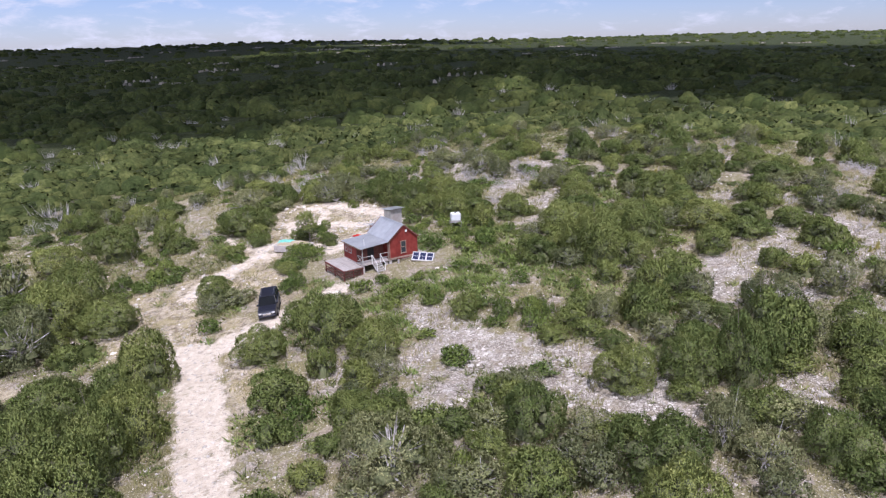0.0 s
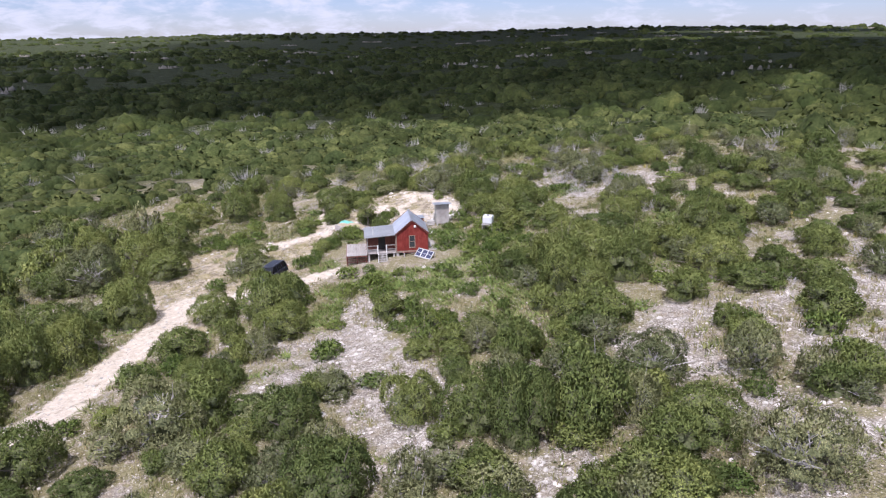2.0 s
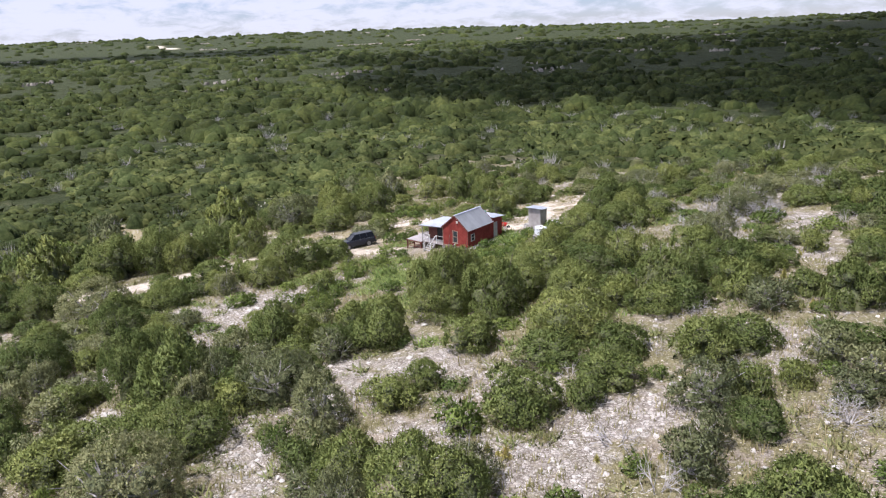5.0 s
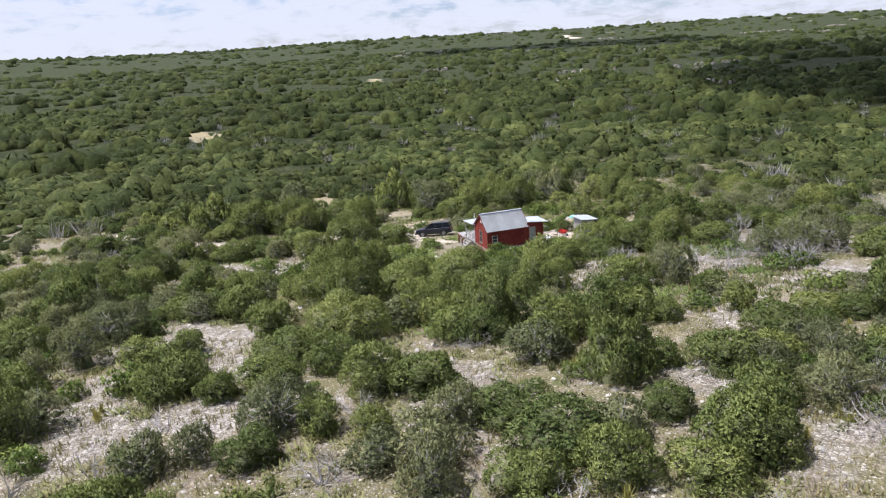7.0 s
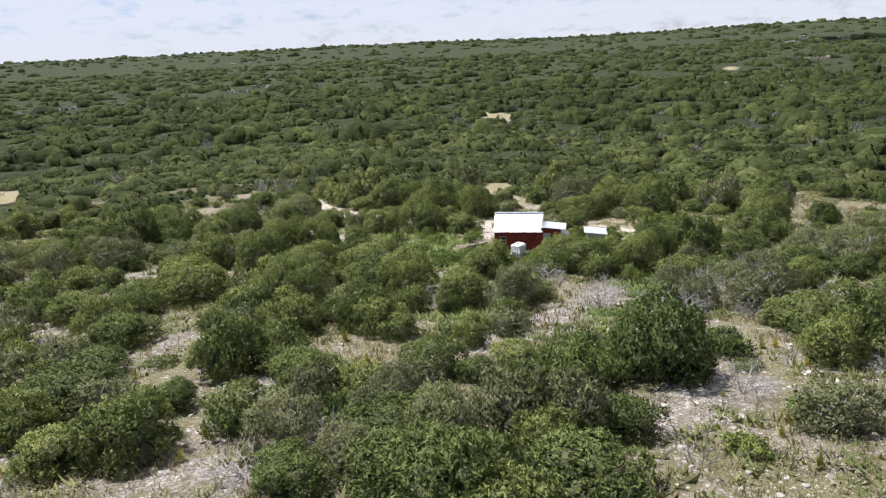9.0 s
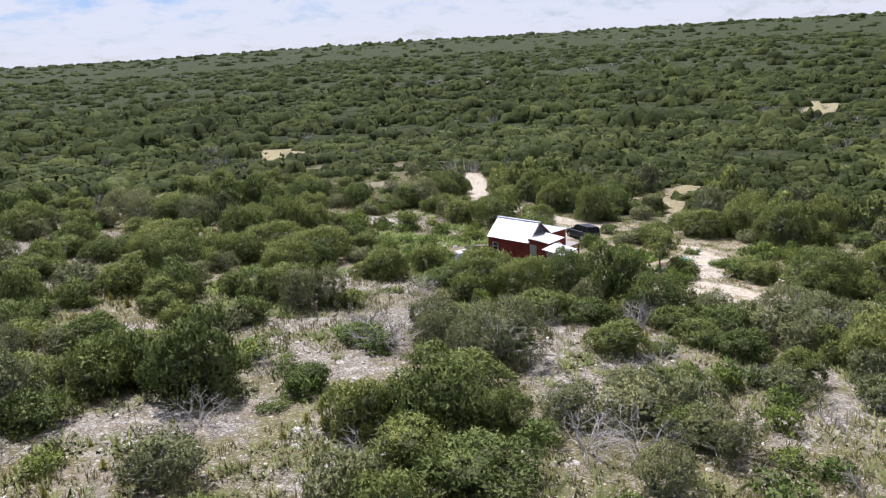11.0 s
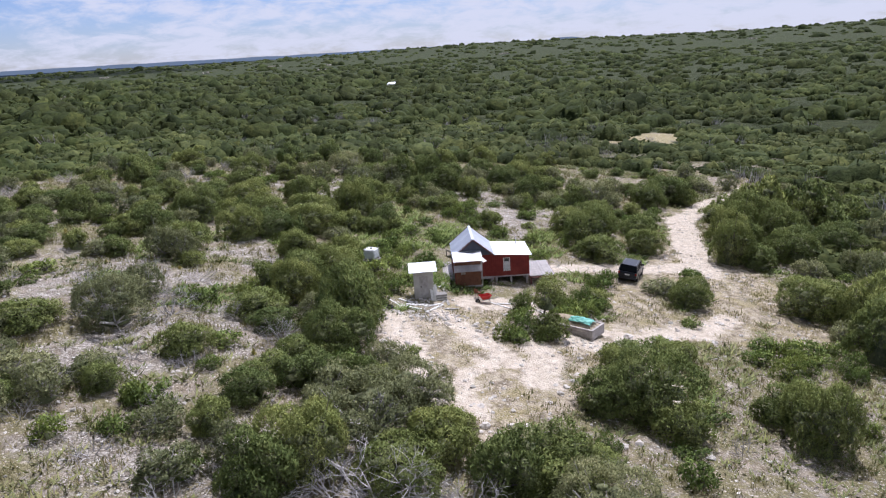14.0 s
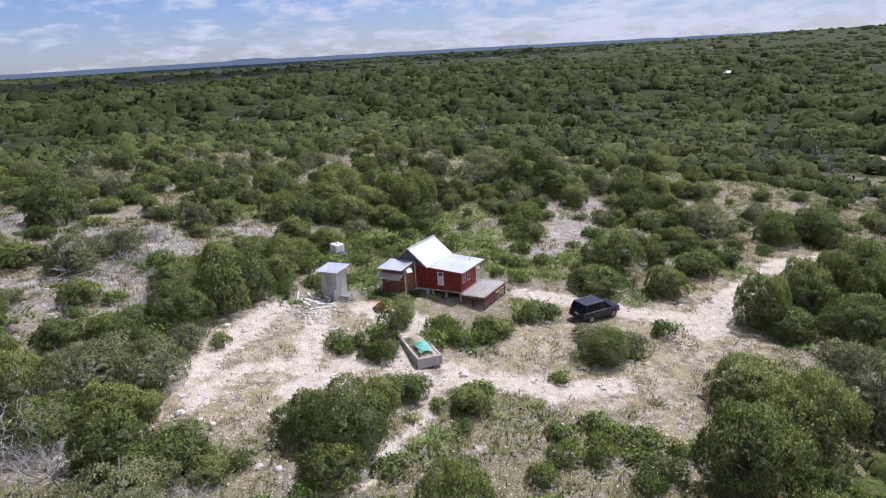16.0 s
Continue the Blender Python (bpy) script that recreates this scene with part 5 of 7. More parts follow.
def sotol_kind(name, seed):
    g = np.random.default_rng(seed)
    top = new(name)
    top.empty_display_size = 0.3
    tagged(top, "spiky yellow-green sotol clump on stony ground", "sotol", "sotol clumps")
    verts, faces = [], []
    for k in range(150):
        a, up = g.uniform(0, 2 * math.pi), g.uniform(0.1, 1.5)
        d = np.array([math.cos(a) * math.cos(up), math.sin(a) * math.cos(up), math.sin(up)])
        s = np.array([-math.sin(a), math.cos(a), 0]) * 0.032
        ln = g.uniform(0.7, 1.05)
        p0, p1, p2 = d * 0.05, d * ln * 0.6, d * ln + np.array([0, 0, -0.22 * math.cos(up)])
        b = len(verts)
        verts += [p0 - s, p0 + s, p1 + s * 0.8, p1 - s * 0.8, p2]
        faces += [[b, b + 1, b + 2, b + 3], [b + 3, b + 2, b + 4]]
        if k % 5 == 0:      # dry leaves hang round the foot
            verts[b + 4] = np.array([math.cos(a) * 0.6, math.sin(a) * 0.6, 0.02])
    ob = new("leaf_rosette", raw_mesh("leaf_rosette", verts, faces, M_SOTOL)); ob.parent = top
    return top


KINDS = {"juniper": [], "oak": [], "shrub": [], "snag": [], "sotol": [], "far juniper": [], "far oak": []}
PLANT = dict(juniper=("dense dark green juniper on stony limestone ground", "juniper", "junipers on the hillside"),
             oak=("loose grey-green scrub oak on stony ground", "oak", "scrub oaks on the hillside"),
             shrub=("low bright green shrub on pale ground", "shrub", "low shrubs"))
for size, count, h in ((1.1, 3600, 1.3), (2.0, 9000, 2.2), (3.2, 18000, 3.1)):
    for k in range(3):
        KINDS["juniper"].append((size, h, plant_kind("juniper", M_JUNIPER, size, h, count, 100 + k + int(size * 10), 0.122 if size > 1.5 else 0.1, *PLANT["juniper"], lobes=12 + int(size * 6), gaps=0.18, core=0.62, foot=0.03, billow=0.32 + 0.09 * size)))
for size, count, h in ((1.3, 3600, 1.5), (2.3, 8600, 2.3), (3.4, 16000, 3.0)):
    for k in range(2):
        KINDS["oak"].append((size, h, plant_kind("scrub_oak", M_OAK, size, h, count, 300 + k + int(size * 10), 0.112, *PLANT["oak"], lobes=14 + int(size * 6), gaps=0.4, core=0.42, billow=0.3 + 0.07 * size)))
for size, count, h in ((1.6, 900, 1.8), (2.8, 1900, 2.6)):
    for k in range(2):
        KINDS["far juniper"].append((size, h, plant_kind("juniper", M_JUNIPER, size, h, count, 150 + k + int(size * 10), 0.29, *PLANT["juniper"], lobes=14, gaps=0.15, core=0.75, foot=0.03, billow=0.6)))
        KINDS["far oak"].append((size, h, plant_kind("scrub_oak", M_OAK, size, h, count, 350 + k + int(size * 10), 0.27, *PLANT["oak"], lobes=14, gaps=0.3, core=0.6, foot=0.05, billow=0.6)))
for size, count, h in ((0.8, 700, 0.7), (1.6, 1600, 1.0)):
    for k in range(2):
        KINDS["shrub"].append((size, h, plant_kind("low_shrub", M_LOW, size, h, count, 500 + k + int(size * 10), 0.12, *PLANT["shrub"], lobes=14, gaps=0.34, core=0.45, billow=0.3)))
for k in range(3):
    KINDS["snag"].append((2.0, 1.9, snag_kind("dead_shrub", 2.0, 1.9, 700 + k, "bare grey dead shrub with crooked branches")))
for k in range(2):
    KINDS["snag"].append((1.1, 1.1, snag_kind("dead_shrub", 1.1, 1.1, 720 + k, "small bare grey dead shrub on stony ground", 8)))
for k in range(3):
    KINDS["sotol"].append((1.0, 1.0, sotol_kind("sotol", 800 + k)))
USED = set()
PLANTED = []
PICK = random.Random(3)


def plant(kind, x, y, r, h):
    options = KINDS[kind]
    best = min(abs(math.log(s / r)) for s, _, _ in options)
    size, tall, ob = PICK.choice([o for o in options if abs(math.log(o[0] / r)) < best + 0.05])
    m = pose(x, y, gz(x, y) - 0.04, 0, 0, PICK.uniform(0, 360)) @ Matrix.Diagonal((r / size, r / size, h / tall, 1))
    PLANTED.append((x, y, r))
    if ob.name in USED:
        return copy_thing(ob, m)
    USED.add(ob.name)
    ob.matrix_basis = m
    return ob


def close_by(x, y):
    return math.hypot(x, y) < (74 if math.cos(math.atan2(y, x) - radians(185)) < 0.78 else 47)


def juniper(x, y, r, h):
    plant("juniper" if close_by(x, y) else "far juniper", x, y, r, h)


def oak(x, y, r, h):
    plant("oak" if close_by(x, y) else "far oak", x, y, r, h)


def shrub(x, y, r, h):
    plant("shrub", x, y, r, h)


def snag(x, y, r, h):
    plant("snag", x, y, r, h)


def sotol(x, y, r, h):
    plant("sotol", x, y, r, h)


juniper(52.8, 3.6, 1.7, 1.5); juniper(48.4, 12.2, 1.8, 2.5); juniper(51.7, 7.3, 2.2, 1.9); juniper(50.9, 13.7, 2.3, 2.1)
juniper(44.6, 27.6, 1.3, 1.3); juniper(51.3, -4.3, 2.3, 2.8); juniper(46.2, 15.1, 1.3, 1.6); juniper(52.7, -7.0, 1.7, 1.7)
juniper(45.7, 11.1, 1.6, 2.4); juniper(48.3, 5.6, 2.0, 1.8); juniper(50.4, -13.8, 2.0, 2.2); juniper(35.4, 31.6, 2.3, 2.0)
juniper(48.4, -1.4, 1.4, 2.0); juniper(42.9, 13.3, 1.5, 2.7); juniper(51.2, -10.4, 1.6, 2.6); juniper(43.2, -24.6, 1.8, 2.3)
juniper(39.2, 16.4, 2.3, 3.3); juniper(48.0, -11.2, 2.4, 2.3); juniper(8.0, 37.4, 2.5, 3.4); juniper(31.2, 28.9, 1.5, 2.7)
juniper(35.9, 28.4, 1.8, 1.9); juniper(20.9, 31.7, 1.6, 2.2); juniper(43.2, -18.8, 0.9, 1.6); juniper(13.6, 34.9, 1.5, 2.6)
juniper(39.6, 9.5, 1.6, 1.6); juniper(40.9, 5.2, 1.7, 2.1); juniper(-2.3, 36.8, 2.0, 2.5); juniper(35.3, 19.6, 1.3, 1.3)
juniper(-4.6, 36.4, 2.2, 1.9); juniper(35.9, 24.9, 1.5, 1.9); juniper(42.4, -5.8, 1.9, 2.7); juniper(47.3, -5.7, 1.6, 2.0)
juniper(17.4, -42.0, 2.7, 2.7); juniper(15.1, -43.4, 2.4, 4.0); juniper(34.2, -38.5, 2.9, 3.7); juniper(38.8, -15.3, 2.0, 2.3)
juniper(28.7, -38.7, 1.7, 2.9); juniper(29.7, 24.8, 2.3, 2.3); juniper(3.4, 37.8, 3.0, 2.6); juniper(34.5, -23.6, 2.4, 2.8)
juniper(13.2, -45.6, 2.2, 2.4); juniper(41.9, -3.0, 1.2, 1.5); juniper(34.5, -26.4, 1.0, 1.8); juniper(15.8, -46.7, 1.6, 2.0)
juniper(36.3, 6.4, 1.0, 1.9); juniper(9.9, 28.6, 2.2, 2.9); juniper(18.2, 26.2, 1.7, 2.3); juniper(-19.3, 26.9, 1.6, 1.7)
juniper(34.9, -6.1, 2.0, 2.1); juniper(31.8, -29.2, 2.1, 2.2); juniper(31.8, 7.5, 1.1, 1.8); juniper(-4.9, -43.7, 3.8, 3.3)
juniper(-11.0, 27.3, 3.7, 4.5); juniper(35.4, 1.3, 1.6, 2.0); juniper(33.0, 26.4, 2.2, 2.7); juniper(6.7, -40.1, 2.8, 4.5)
juniper(10.9, -39.1, 2.4, 3.9); juniper(39.3, -4.4, 1.2, 1.9); juniper(8.8, 23.3, 2.8, 2.8); juniper(4.1, -37.8, 2.8, 4.5)
juniper(-11.5, -40.7, 2.0, 3.3); juniper(-20.4, 30.1, 3.0, 3.7); juniper(32.7, -9.9, 1.8, 2.4); juniper(27.9, -18.3, 3.6, 3.7)
juniper(30.2, -8.0, 3.4, 3.6); juniper(29.5, 2.9, 0.8, 1.6); juniper(29.5, 0.5, 1.2, 1.9); juniper(-34.7, 10.8, 3.8, 4.5)
juniper(24.4, -29.0, 1.5, 2.5); juniper(-8.2, -35.4, 2.6, 3.1); juniper(15.6, 18.5, 2.2, 2.2); juniper(24.5, -32.0, 1.5, 1.9)
juniper(-7.3, -47.6, 2.9, 4.5); juniper(-10.9, 20.5, 1.4, 1.7); juniper(33.2, -1.7, 1.9, 2.3); juniper(8.9, 19.3, 2.3, 3.7)
juniper(23.1, -23.1, 2.3, 3.8); juniper(-20.6, -39.3, 1.6, 1.5); juniper(27.2, -10.3, 1.4, 2.1); juniper(9.1, 16.1, 2.7, 3.3)
juniper(-30.5, 6.3, 3.8, 4.1); juniper(-6.1, 16.9, 1.3, 1.9); juniper(13.4, -25.5, 1.7, 2.6); juniper(15.6, -25.0, 2.1, 2.4)
juniper(-25.9, -36.3, 3.1, 3.1); juniper(0.8, -26.4, 1.7, 1.7); juniper(-19.7, 6.2, 2.5, 3.1); juniper(11.8, 8.6, 2.9, 2.7)
juniper(14.0, 20.8, 1.9, 1.7); juniper(20.0, -16.8, 3.2, 4.0); juniper(18.7, -12.5, 3.7, 3.8); juniper(37.7, -17.9, 1.8, 3.1)
juniper(14.0, 11.1, 2.9, 3.5); juniper(5.8, -23.9, 1.4, 1.8); juniper(14.2, -17.1, 3.2, 4.5); juniper(-17.1, -26.8, 2.7, 2.3)
juniper(16.8, 2.5, 1.8, 3.0); juniper(17.2, -7.1, 3.7, 3.8); juniper(9.5, 12.1, 2.3, 3.8); juniper(27.1, 3.5, 2.5, 3.7)
juniper(-2.2, -17.2, 1.3, 2.3); juniper(-11.7, -17.7, 3.0, 3.7); juniper(7.7, -29.4, 1.8, 2.9); juniper(-20.6, -19.3, 2.3, 2.9)
juniper(-16.4, -18.0, 1.1, 1.8); juniper(-28.6, -9.4, 3.2, 4.5); juniper(-36.0, -11.5, 3.8, 4.5); juniper(-13.7, -7.3, 2.5, 2.9)
juniper(-19.7, -11.3, 2.8, 3.3); juniper(-32.2, 15.6, 3.8, 4.5); juniper(11.2, -9.1, 1.9, 2.7); juniper(0.2, -35.5, 2.9, 2.7)
juniper(-13.5, -12.4, 3.6, 3.9); juniper(21.7, -4.4, 3.3, 2.9); juniper(-35.6, -25.1, 3.8, 4.5); juniper(-42.0, 4.1, 3.8, 4.5)
juniper(13.7, 15.1, 2.6, 4.1); juniper(-43.0, -15.8, 3.8, 4.1); juniper(-29.4, -40.3, 3.8, 3.3); juniper(-27.1, 31.4, 3.8, 4.5)
juniper(-34.0, 31.7, 3.8, 4.5); juniper(-10.2, 22.5, 1.8, 3.0); juniper(-19.5, -28.4, 1.6, 1.6); juniper(-22.0, 49.2, 2.8, 3.4)
juniper(-22.8, -24.3, 1.5, 1.9); juniper(-30.9, -17.9, 2.8, 3.8); juniper(-33.3, -20.6, 3.1, 4.4); juniper(-36.5, -33.5, 2.5, 2.8)
juniper(-37.8, -17.9, 3.3, 4.4); juniper(-40.5, -37.5, 2.7, 3.0); juniper(-43.4, 16.3, 2.8, 4.3); juniper(-45.0, -41.0, 2.7, 3.0)
juniper(-45.4, -2.6, 1.6, 1.9); juniper(-47.3, 10.3, 3.2, 4.4); juniper(-6.9, 34.4, 1.6, 1.4); juniper(12.3, 28.3, 2.0, 2.1)
juniper(13.8, -14.4, 2.8, 4.3); juniper(16.1, -18.8, 2.7, 2.7); juniper(23.5, -1.8, 3.1, 3.0); juniper(23.6, -10.7, 2.9, 2.5)
juniper(29.1, -22.2, 2.3, 2.0); juniper(3.3, -30.7, 1.6, 2.1); juniper(32.1, -3.6, 1.9, 2.5); juniper(34.2, -0.3, 1.8, 2.5)
juniper(4.1, -48.8, 2.9, 2.5); juniper(40.6, 11.0, 1.8, 1.7); juniper(44.0, 2.9, 1.3, 1.4); juniper(44.4, -12.8, 2.4, 2.1)
juniper(50.7, 8.7, 2.0, 1.8); juniper(5.7, 28.3, 1.7, 2.0); juniper(7.0, 28.2, 1.6, 1.6); juniper(8.1, -25.9, 1.2, 1.1)
juniper(8.8, -28.0, 1.6, 1.9); juniper(-14.2, -26.7, 1.0, 1.4); juniper(32.9, 24.7, 0.9, 1.2); juniper(-12.7, 30.1, 1.8, 1.7)
juniper(24.8, 8.3, 1.1, 1.3); juniper(20.7, -7.3, 1.7, 2.1); juniper(17.2, -32.8, 1.7, 2.2); juniper(-17.3, -29.8, 1.6, 1.5)
juniper(-33.2, 7.9, 1.5, 1.7); juniper(46.9, 7.2, 1.2, 1.1); juniper(-11.1, -37.9, 1.6, 1.6); juniper(1.8, 34.8, 1.9, 2.0)
juniper(-7.2, -31.6, 1.1, 1.3); juniper(15.4, -37.3, 1.8, 2.3); juniper(26.3, -39.7, 1.3, 1.5); juniper(17.9, 1.0, 1.6, 1.7)
juniper(41.7, 12.5, 1.4, 1.9); juniper(4.1, -42.0, 0.9, 0.9); juniper(2.3, -39.1, 1.1, 1.4); juniper(-14.9, 18.9, 1.9, 2.1)
juniper(13.8, -9.7, 1.9, 1.8); juniper(16.6, 12.3, 1.4, 1.5); juniper(-22.2, -30.9, 1.2, 1.6); juniper(14.2, -36.8, 1.4, 1.6)
juniper(11.0, 25.8, 1.7, 2.0); juniper(18.7, -4.3, 1.2, 1.5); juniper(11.5, -20.9, 1.3, 1.5); juniper(6.2, -36.0, 1.5, 2.0)
juniper(27.4, -38.1, 0.9, 1.1); juniper(12.0, -27.0, 1.0, 1.0); juniper(-10.2, -32.6, 1.0, 1.3); juniper(13.1, -32.9, 1.5, 1.7)
juniper(10.1, -40.9, 1.5, 1.4); juniper(29.7, -12.0, 0.9, 1.0); juniper(25.3, 34.3, 1.7, 2.0); juniper(21.2, -9.6, 1.3, 1.7)
juniper(-16.5, -24.4, 1.7, 2.1); juniper(12.3, -30.8, 1.5, 1.8); juniper(-15.7, -28.2, 1.9, 2.3); juniper(-11.9, -31.7, 1.6, 1.6)
juniper(9.4, -11.0, 1.7, 2.2); juniper(-14.8, -21.9, 1.5, 1.9); juniper(-16.6, -37.7, 1.0, 0.9); juniper(8.0, 34.7, 1.5, 1.6)
juniper(8.4, -34.6, 1.7, 2.1); juniper(9.8, 39.5, 1.8, 2.4); juniper(15.2, 1.5, 1.1, 1.1); juniper(3.6, -27.6, 1.3, 1.4)
juniper(26.1, -11.5, 1.2, 1.6); juniper(12.7, 31.3, 1.6, 2.2); juniper(3.5, -25.4, 1.3, 1.8); juniper(13.8, -27.2, 1.4, 1.4)
juniper(32.5, -19.7, 1.8, 1.7); juniper(-11.1, 7.5, 1.2, 1.3); juniper(14.5, -12.3, 1.4, 1.5); juniper(-7.2, -30.6, 1.0, 1.0)
juniper(41.5, 7.7, 1.0, 1.2); juniper(36.1, 29.7, 0.9, 0.9); juniper(14.5, 7.6, 1.9, 1.9); juniper(44.1, -0.1, 1.9, 2.4)
juniper(4.3, -43.9, 1.8, 2.2); juniper(0.9, 32.9, 1.7, 2.0); juniper(9.0, 25.5, 1.0, 1.2); juniper(-11.3, -35.0, 1.5, 1.6)
juniper(25.3, -12.8, 1.9, 2.3); juniper(40.4, 13.8, 1.8, 2.3); juniper(-4.3, -39.7, 1.5, 1.5); juniper(31.4, -11.4, 1.8, 2.3)
juniper(10.7, 21.6, 1.3, 1.5); juniper(41.5, -21.2, 1.1, 1.3); juniper(-4.8, 34.5, 1.9, 1.8); juniper(10.2, -12.1, 1.8, 2.1)
juniper(27.9, -11.7, 1.3, 1.4); juniper(-14.6, -32.7, 1.9, 2.6); juniper(29.2, 23.1, 0.9, 1.0); juniper(-41.8, 52.6, 1.3, 1.7)
juniper(21.7, 51.3, 1.1, 1.4); juniper(-8.7, -63.4, 1.4, 1.9); juniper(-28.8, 37.9, 2.0, 2.3); juniper(45.6, 37.1, 1.1, 1.5)
juniper(-12.8, -55.4, 2.1, 2.3); juniper(-17.4, 53.1, 1.4, 2.0); juniper(67.4, -22.1, 2.2, 2.6); juniper(13.7, -47.8, 2.1, 2.9)
juniper(72.6, -6.6, 1.4, 1.8); juniper(-20.6, -57.0, 1.3, 1.7); juniper(32.6, -56.5, 2.2, 2.8); juniper(-4.2, -51.2, 2.4, 2.8)
juniper(3.8, -53.8, 1.4, 1.9); juniper(68.9, 7.6, 2.4, 2.6); juniper(22.2, 44.1, 2.0, 2.2); juniper(68.0, 11.7, 1.2, 1.7)
juniper(25.2, -61.3, 2.1, 2.4); juniper(-39.3, 27.4, 1.5, 2.2); juniper(-11.7, -60.7, 1.2, 1.6); juniper(-24.9, -40.6, 2.0, 2.5)
juniper(-29.3, 54.0, 2.2, 2.6); juniper(-7.3, -52.0, 2.3, 2.9); juniper(-29.6, -44.8, 2.1, 2.5); juniper(3.4, -51.1, 1.5, 1.8)
juniper(35.4, 63.7, 2.3, 2.7); juniper(-31.0, -58.8, 1.4, 1.6); juniper(-8.7, 58.8, 1.3, 1.7); juniper(50.1, -43.4, 1.7, 2.1)
juniper(40.6, -48.5, 2.0, 2.5); juniper(57.4, -20.5, 1.5, 2.0); juniper(4.7, 60.2, 1.6, 1.8); juniper(-10.4, -51.9, 2.2, 2.9)
juniper(42.4, -52.2, 1.5, 1.9); juniper(-4.2, 56.3, 1.0, 1.5); juniper(53.1, 10.0, 2.4, 2.5); juniper(22.2, 52.8, 1.8, 2.2)
juniper(54.6, 11.5, 2.3, 2.7); juniper(66.3, 1.8, 1.3, 1.7); juniper(35.1, 44.3, 1.9, 2.6); juniper(9.0, -49.3, 1.7, 2.3)
juniper(61.6, -7.5, 1.8, 2.4); juniper(-25.0, 54.3, 1.1, 1.4); juniper(66.4, 6.0, 1.9, 2.3); juniper(27.1, -64.5, 2.2, 3.0)
juniper(-32.6, 52.2, 1.2, 1.7); juniper(-55.0, 45.1, 2.4, 3.1); juniper(34.8, 40.0, 1.1, 1.3); juniper(52.5, -41.8, 1.9, 2.4)
juniper(10.0, -46.3, 1.1, 1.3); juniper(55.4, -41.5, 2.0, 2.6); juniper(-2.6, 49.0, 2.4, 2.6); juniper(-47.7, -46.9, 1.2, 1.5)
juniper(46.3, 56.3, 1.7, 2.3); juniper(53.8, -14.6, 1.3, 1.6); juniper(29.3, -61.1, 1.8, 2.2); juniper(2.6, -72.2, 2.2, 2.7)
juniper(44.1, 44.1, 1.9, 2.5); juniper(31.5, 61.8, 1.6, 1.9); juniper(47.2, -50.5, 2.2, 2.6); juniper(-14.1, -50.3, 1.1, 1.3)
juniper(22.5, 45.8, 1.3, 1.6); juniper(50.3, -24.1, 1.3, 1.8); juniper(50.1, -51.5, 2.1, 2.6); juniper(-35.8, 50.5, 1.4, 1.8)
juniper(5.6, -62.3, 2.1, 2.7); juniper(45.1, -45.4, 1.7, 2.2); juniper(-36.3, -50.1, 1.7, 2.2); juniper(29.5, 47.8, 2.3, 2.5)
juniper(16.6, 51.1, 2.2, 2.9); juniper(-14.3, -71.0, 1.9, 2.1); juniper(60.3, -16.1, 1.9, 2.3); juniper(-24.8, 61.8, 1.3, 1.7)
juniper(45.4, 50.3, 2.0, 2.3); juniper(23.4, -56.6, 2.1, 2.8); juniper(46.9, 52.5, 2.1, 2.5); juniper(66.0, 10.5, 1.8, 2.3)
juniper(57.3, 18.1, 2.4, 2.9); juniper(-18.3, 46.8, 1.4, 1.9); juniper(40.6, 56.4, 1.4, 1.9); juniper(55.7, 20.6, 1.9, 2.4)
juniper(47.6, -30.2, 1.8, 2.2); juniper(-31.8, 60.8, 1.1, 1.6); juniper(21.3, -67.5, 1.1, 1.5); juniper(61.4, -13.4, 2.3, 2.6)
juniper(-25.0, 60.3, 1.1, 1.6); juniper(-31.4, -38.2, 1.7, 2.1); juniper(-0.5, 48.1, 1.1, 1.5); juniper(38.1, 45.6, 1.6, 1.9)
juniper(19.0, -59.4, 2.2, 2.6); juniper(31.2, -51.1, 1.2, 1.6); juniper(43.5, 35.4, 1.7, 2.1); juniper(62.7, 25.7, 1.5, 1.7)
juniper(-53.7, 49.5, 1.8, 2.3); juniper(60.6, 11.1, 1.9, 2.1); juniper(7.9, 69.6, 1.6, 2.0); juniper(49.5, -33.3, 2.4, 2.8)
juniper(39.6, 31.2, 1.5, 1.7); juniper(-8.6, -64.6, 1.3, 1.9); juniper(-1.7, -66.0, 2.2, 3.0); juniper(42.4, -39.6, 1.2, 1.5)
juniper(46.0, -31.2, 1.3, 1.7); juniper(-24.5, -45.5, 1.3, 1.7); juniper(-25.5, -59.7, 1.1, 1.5); juniper(-0.7, -55.1, 2.4, 3.2)
juniper(53.4, -31.7, 1.3, 1.7); juniper(57.1, 28.3, 1.2, 1.5); juniper(19.9, 61.4, 1.2, 1.7); juniper(10.4, -66.9, 1.1, 1.6)
juniper(20.7, 57.0, 2.3, 3.0); juniper(12.5, -52.8, 1.9, 2.4); juniper(18.4, 55.2, 1.9, 2.3); juniper(-17.3, 49.9, 2.3, 2.6)
juniper(44.4, 38.0, 1.8, 2.5); juniper(-0.1, 65.9, 1.3, 1.8); juniper(63.1, -31.8, 1.6, 2.3); juniper(-55.9, 12.2, 1.3, 2.0)
juniper(-48.2, 0.6, 2.1, 3.0); juniper(-50.7, -36.1, 2.7, 3.3); juniper(-51.1, -30.6, 1.4, 1.8); juniper(-31.2, -8.6, 2.2, 2.8)
juniper(-51.5, -16.7, 1.6, 2.2); juniper(-42.5, -7.4, 1.9, 2.3); juniper(-46.1, -31.4, 2.8, 3.2); juniper(-40.2, -31.1, 3.0, 3.5)
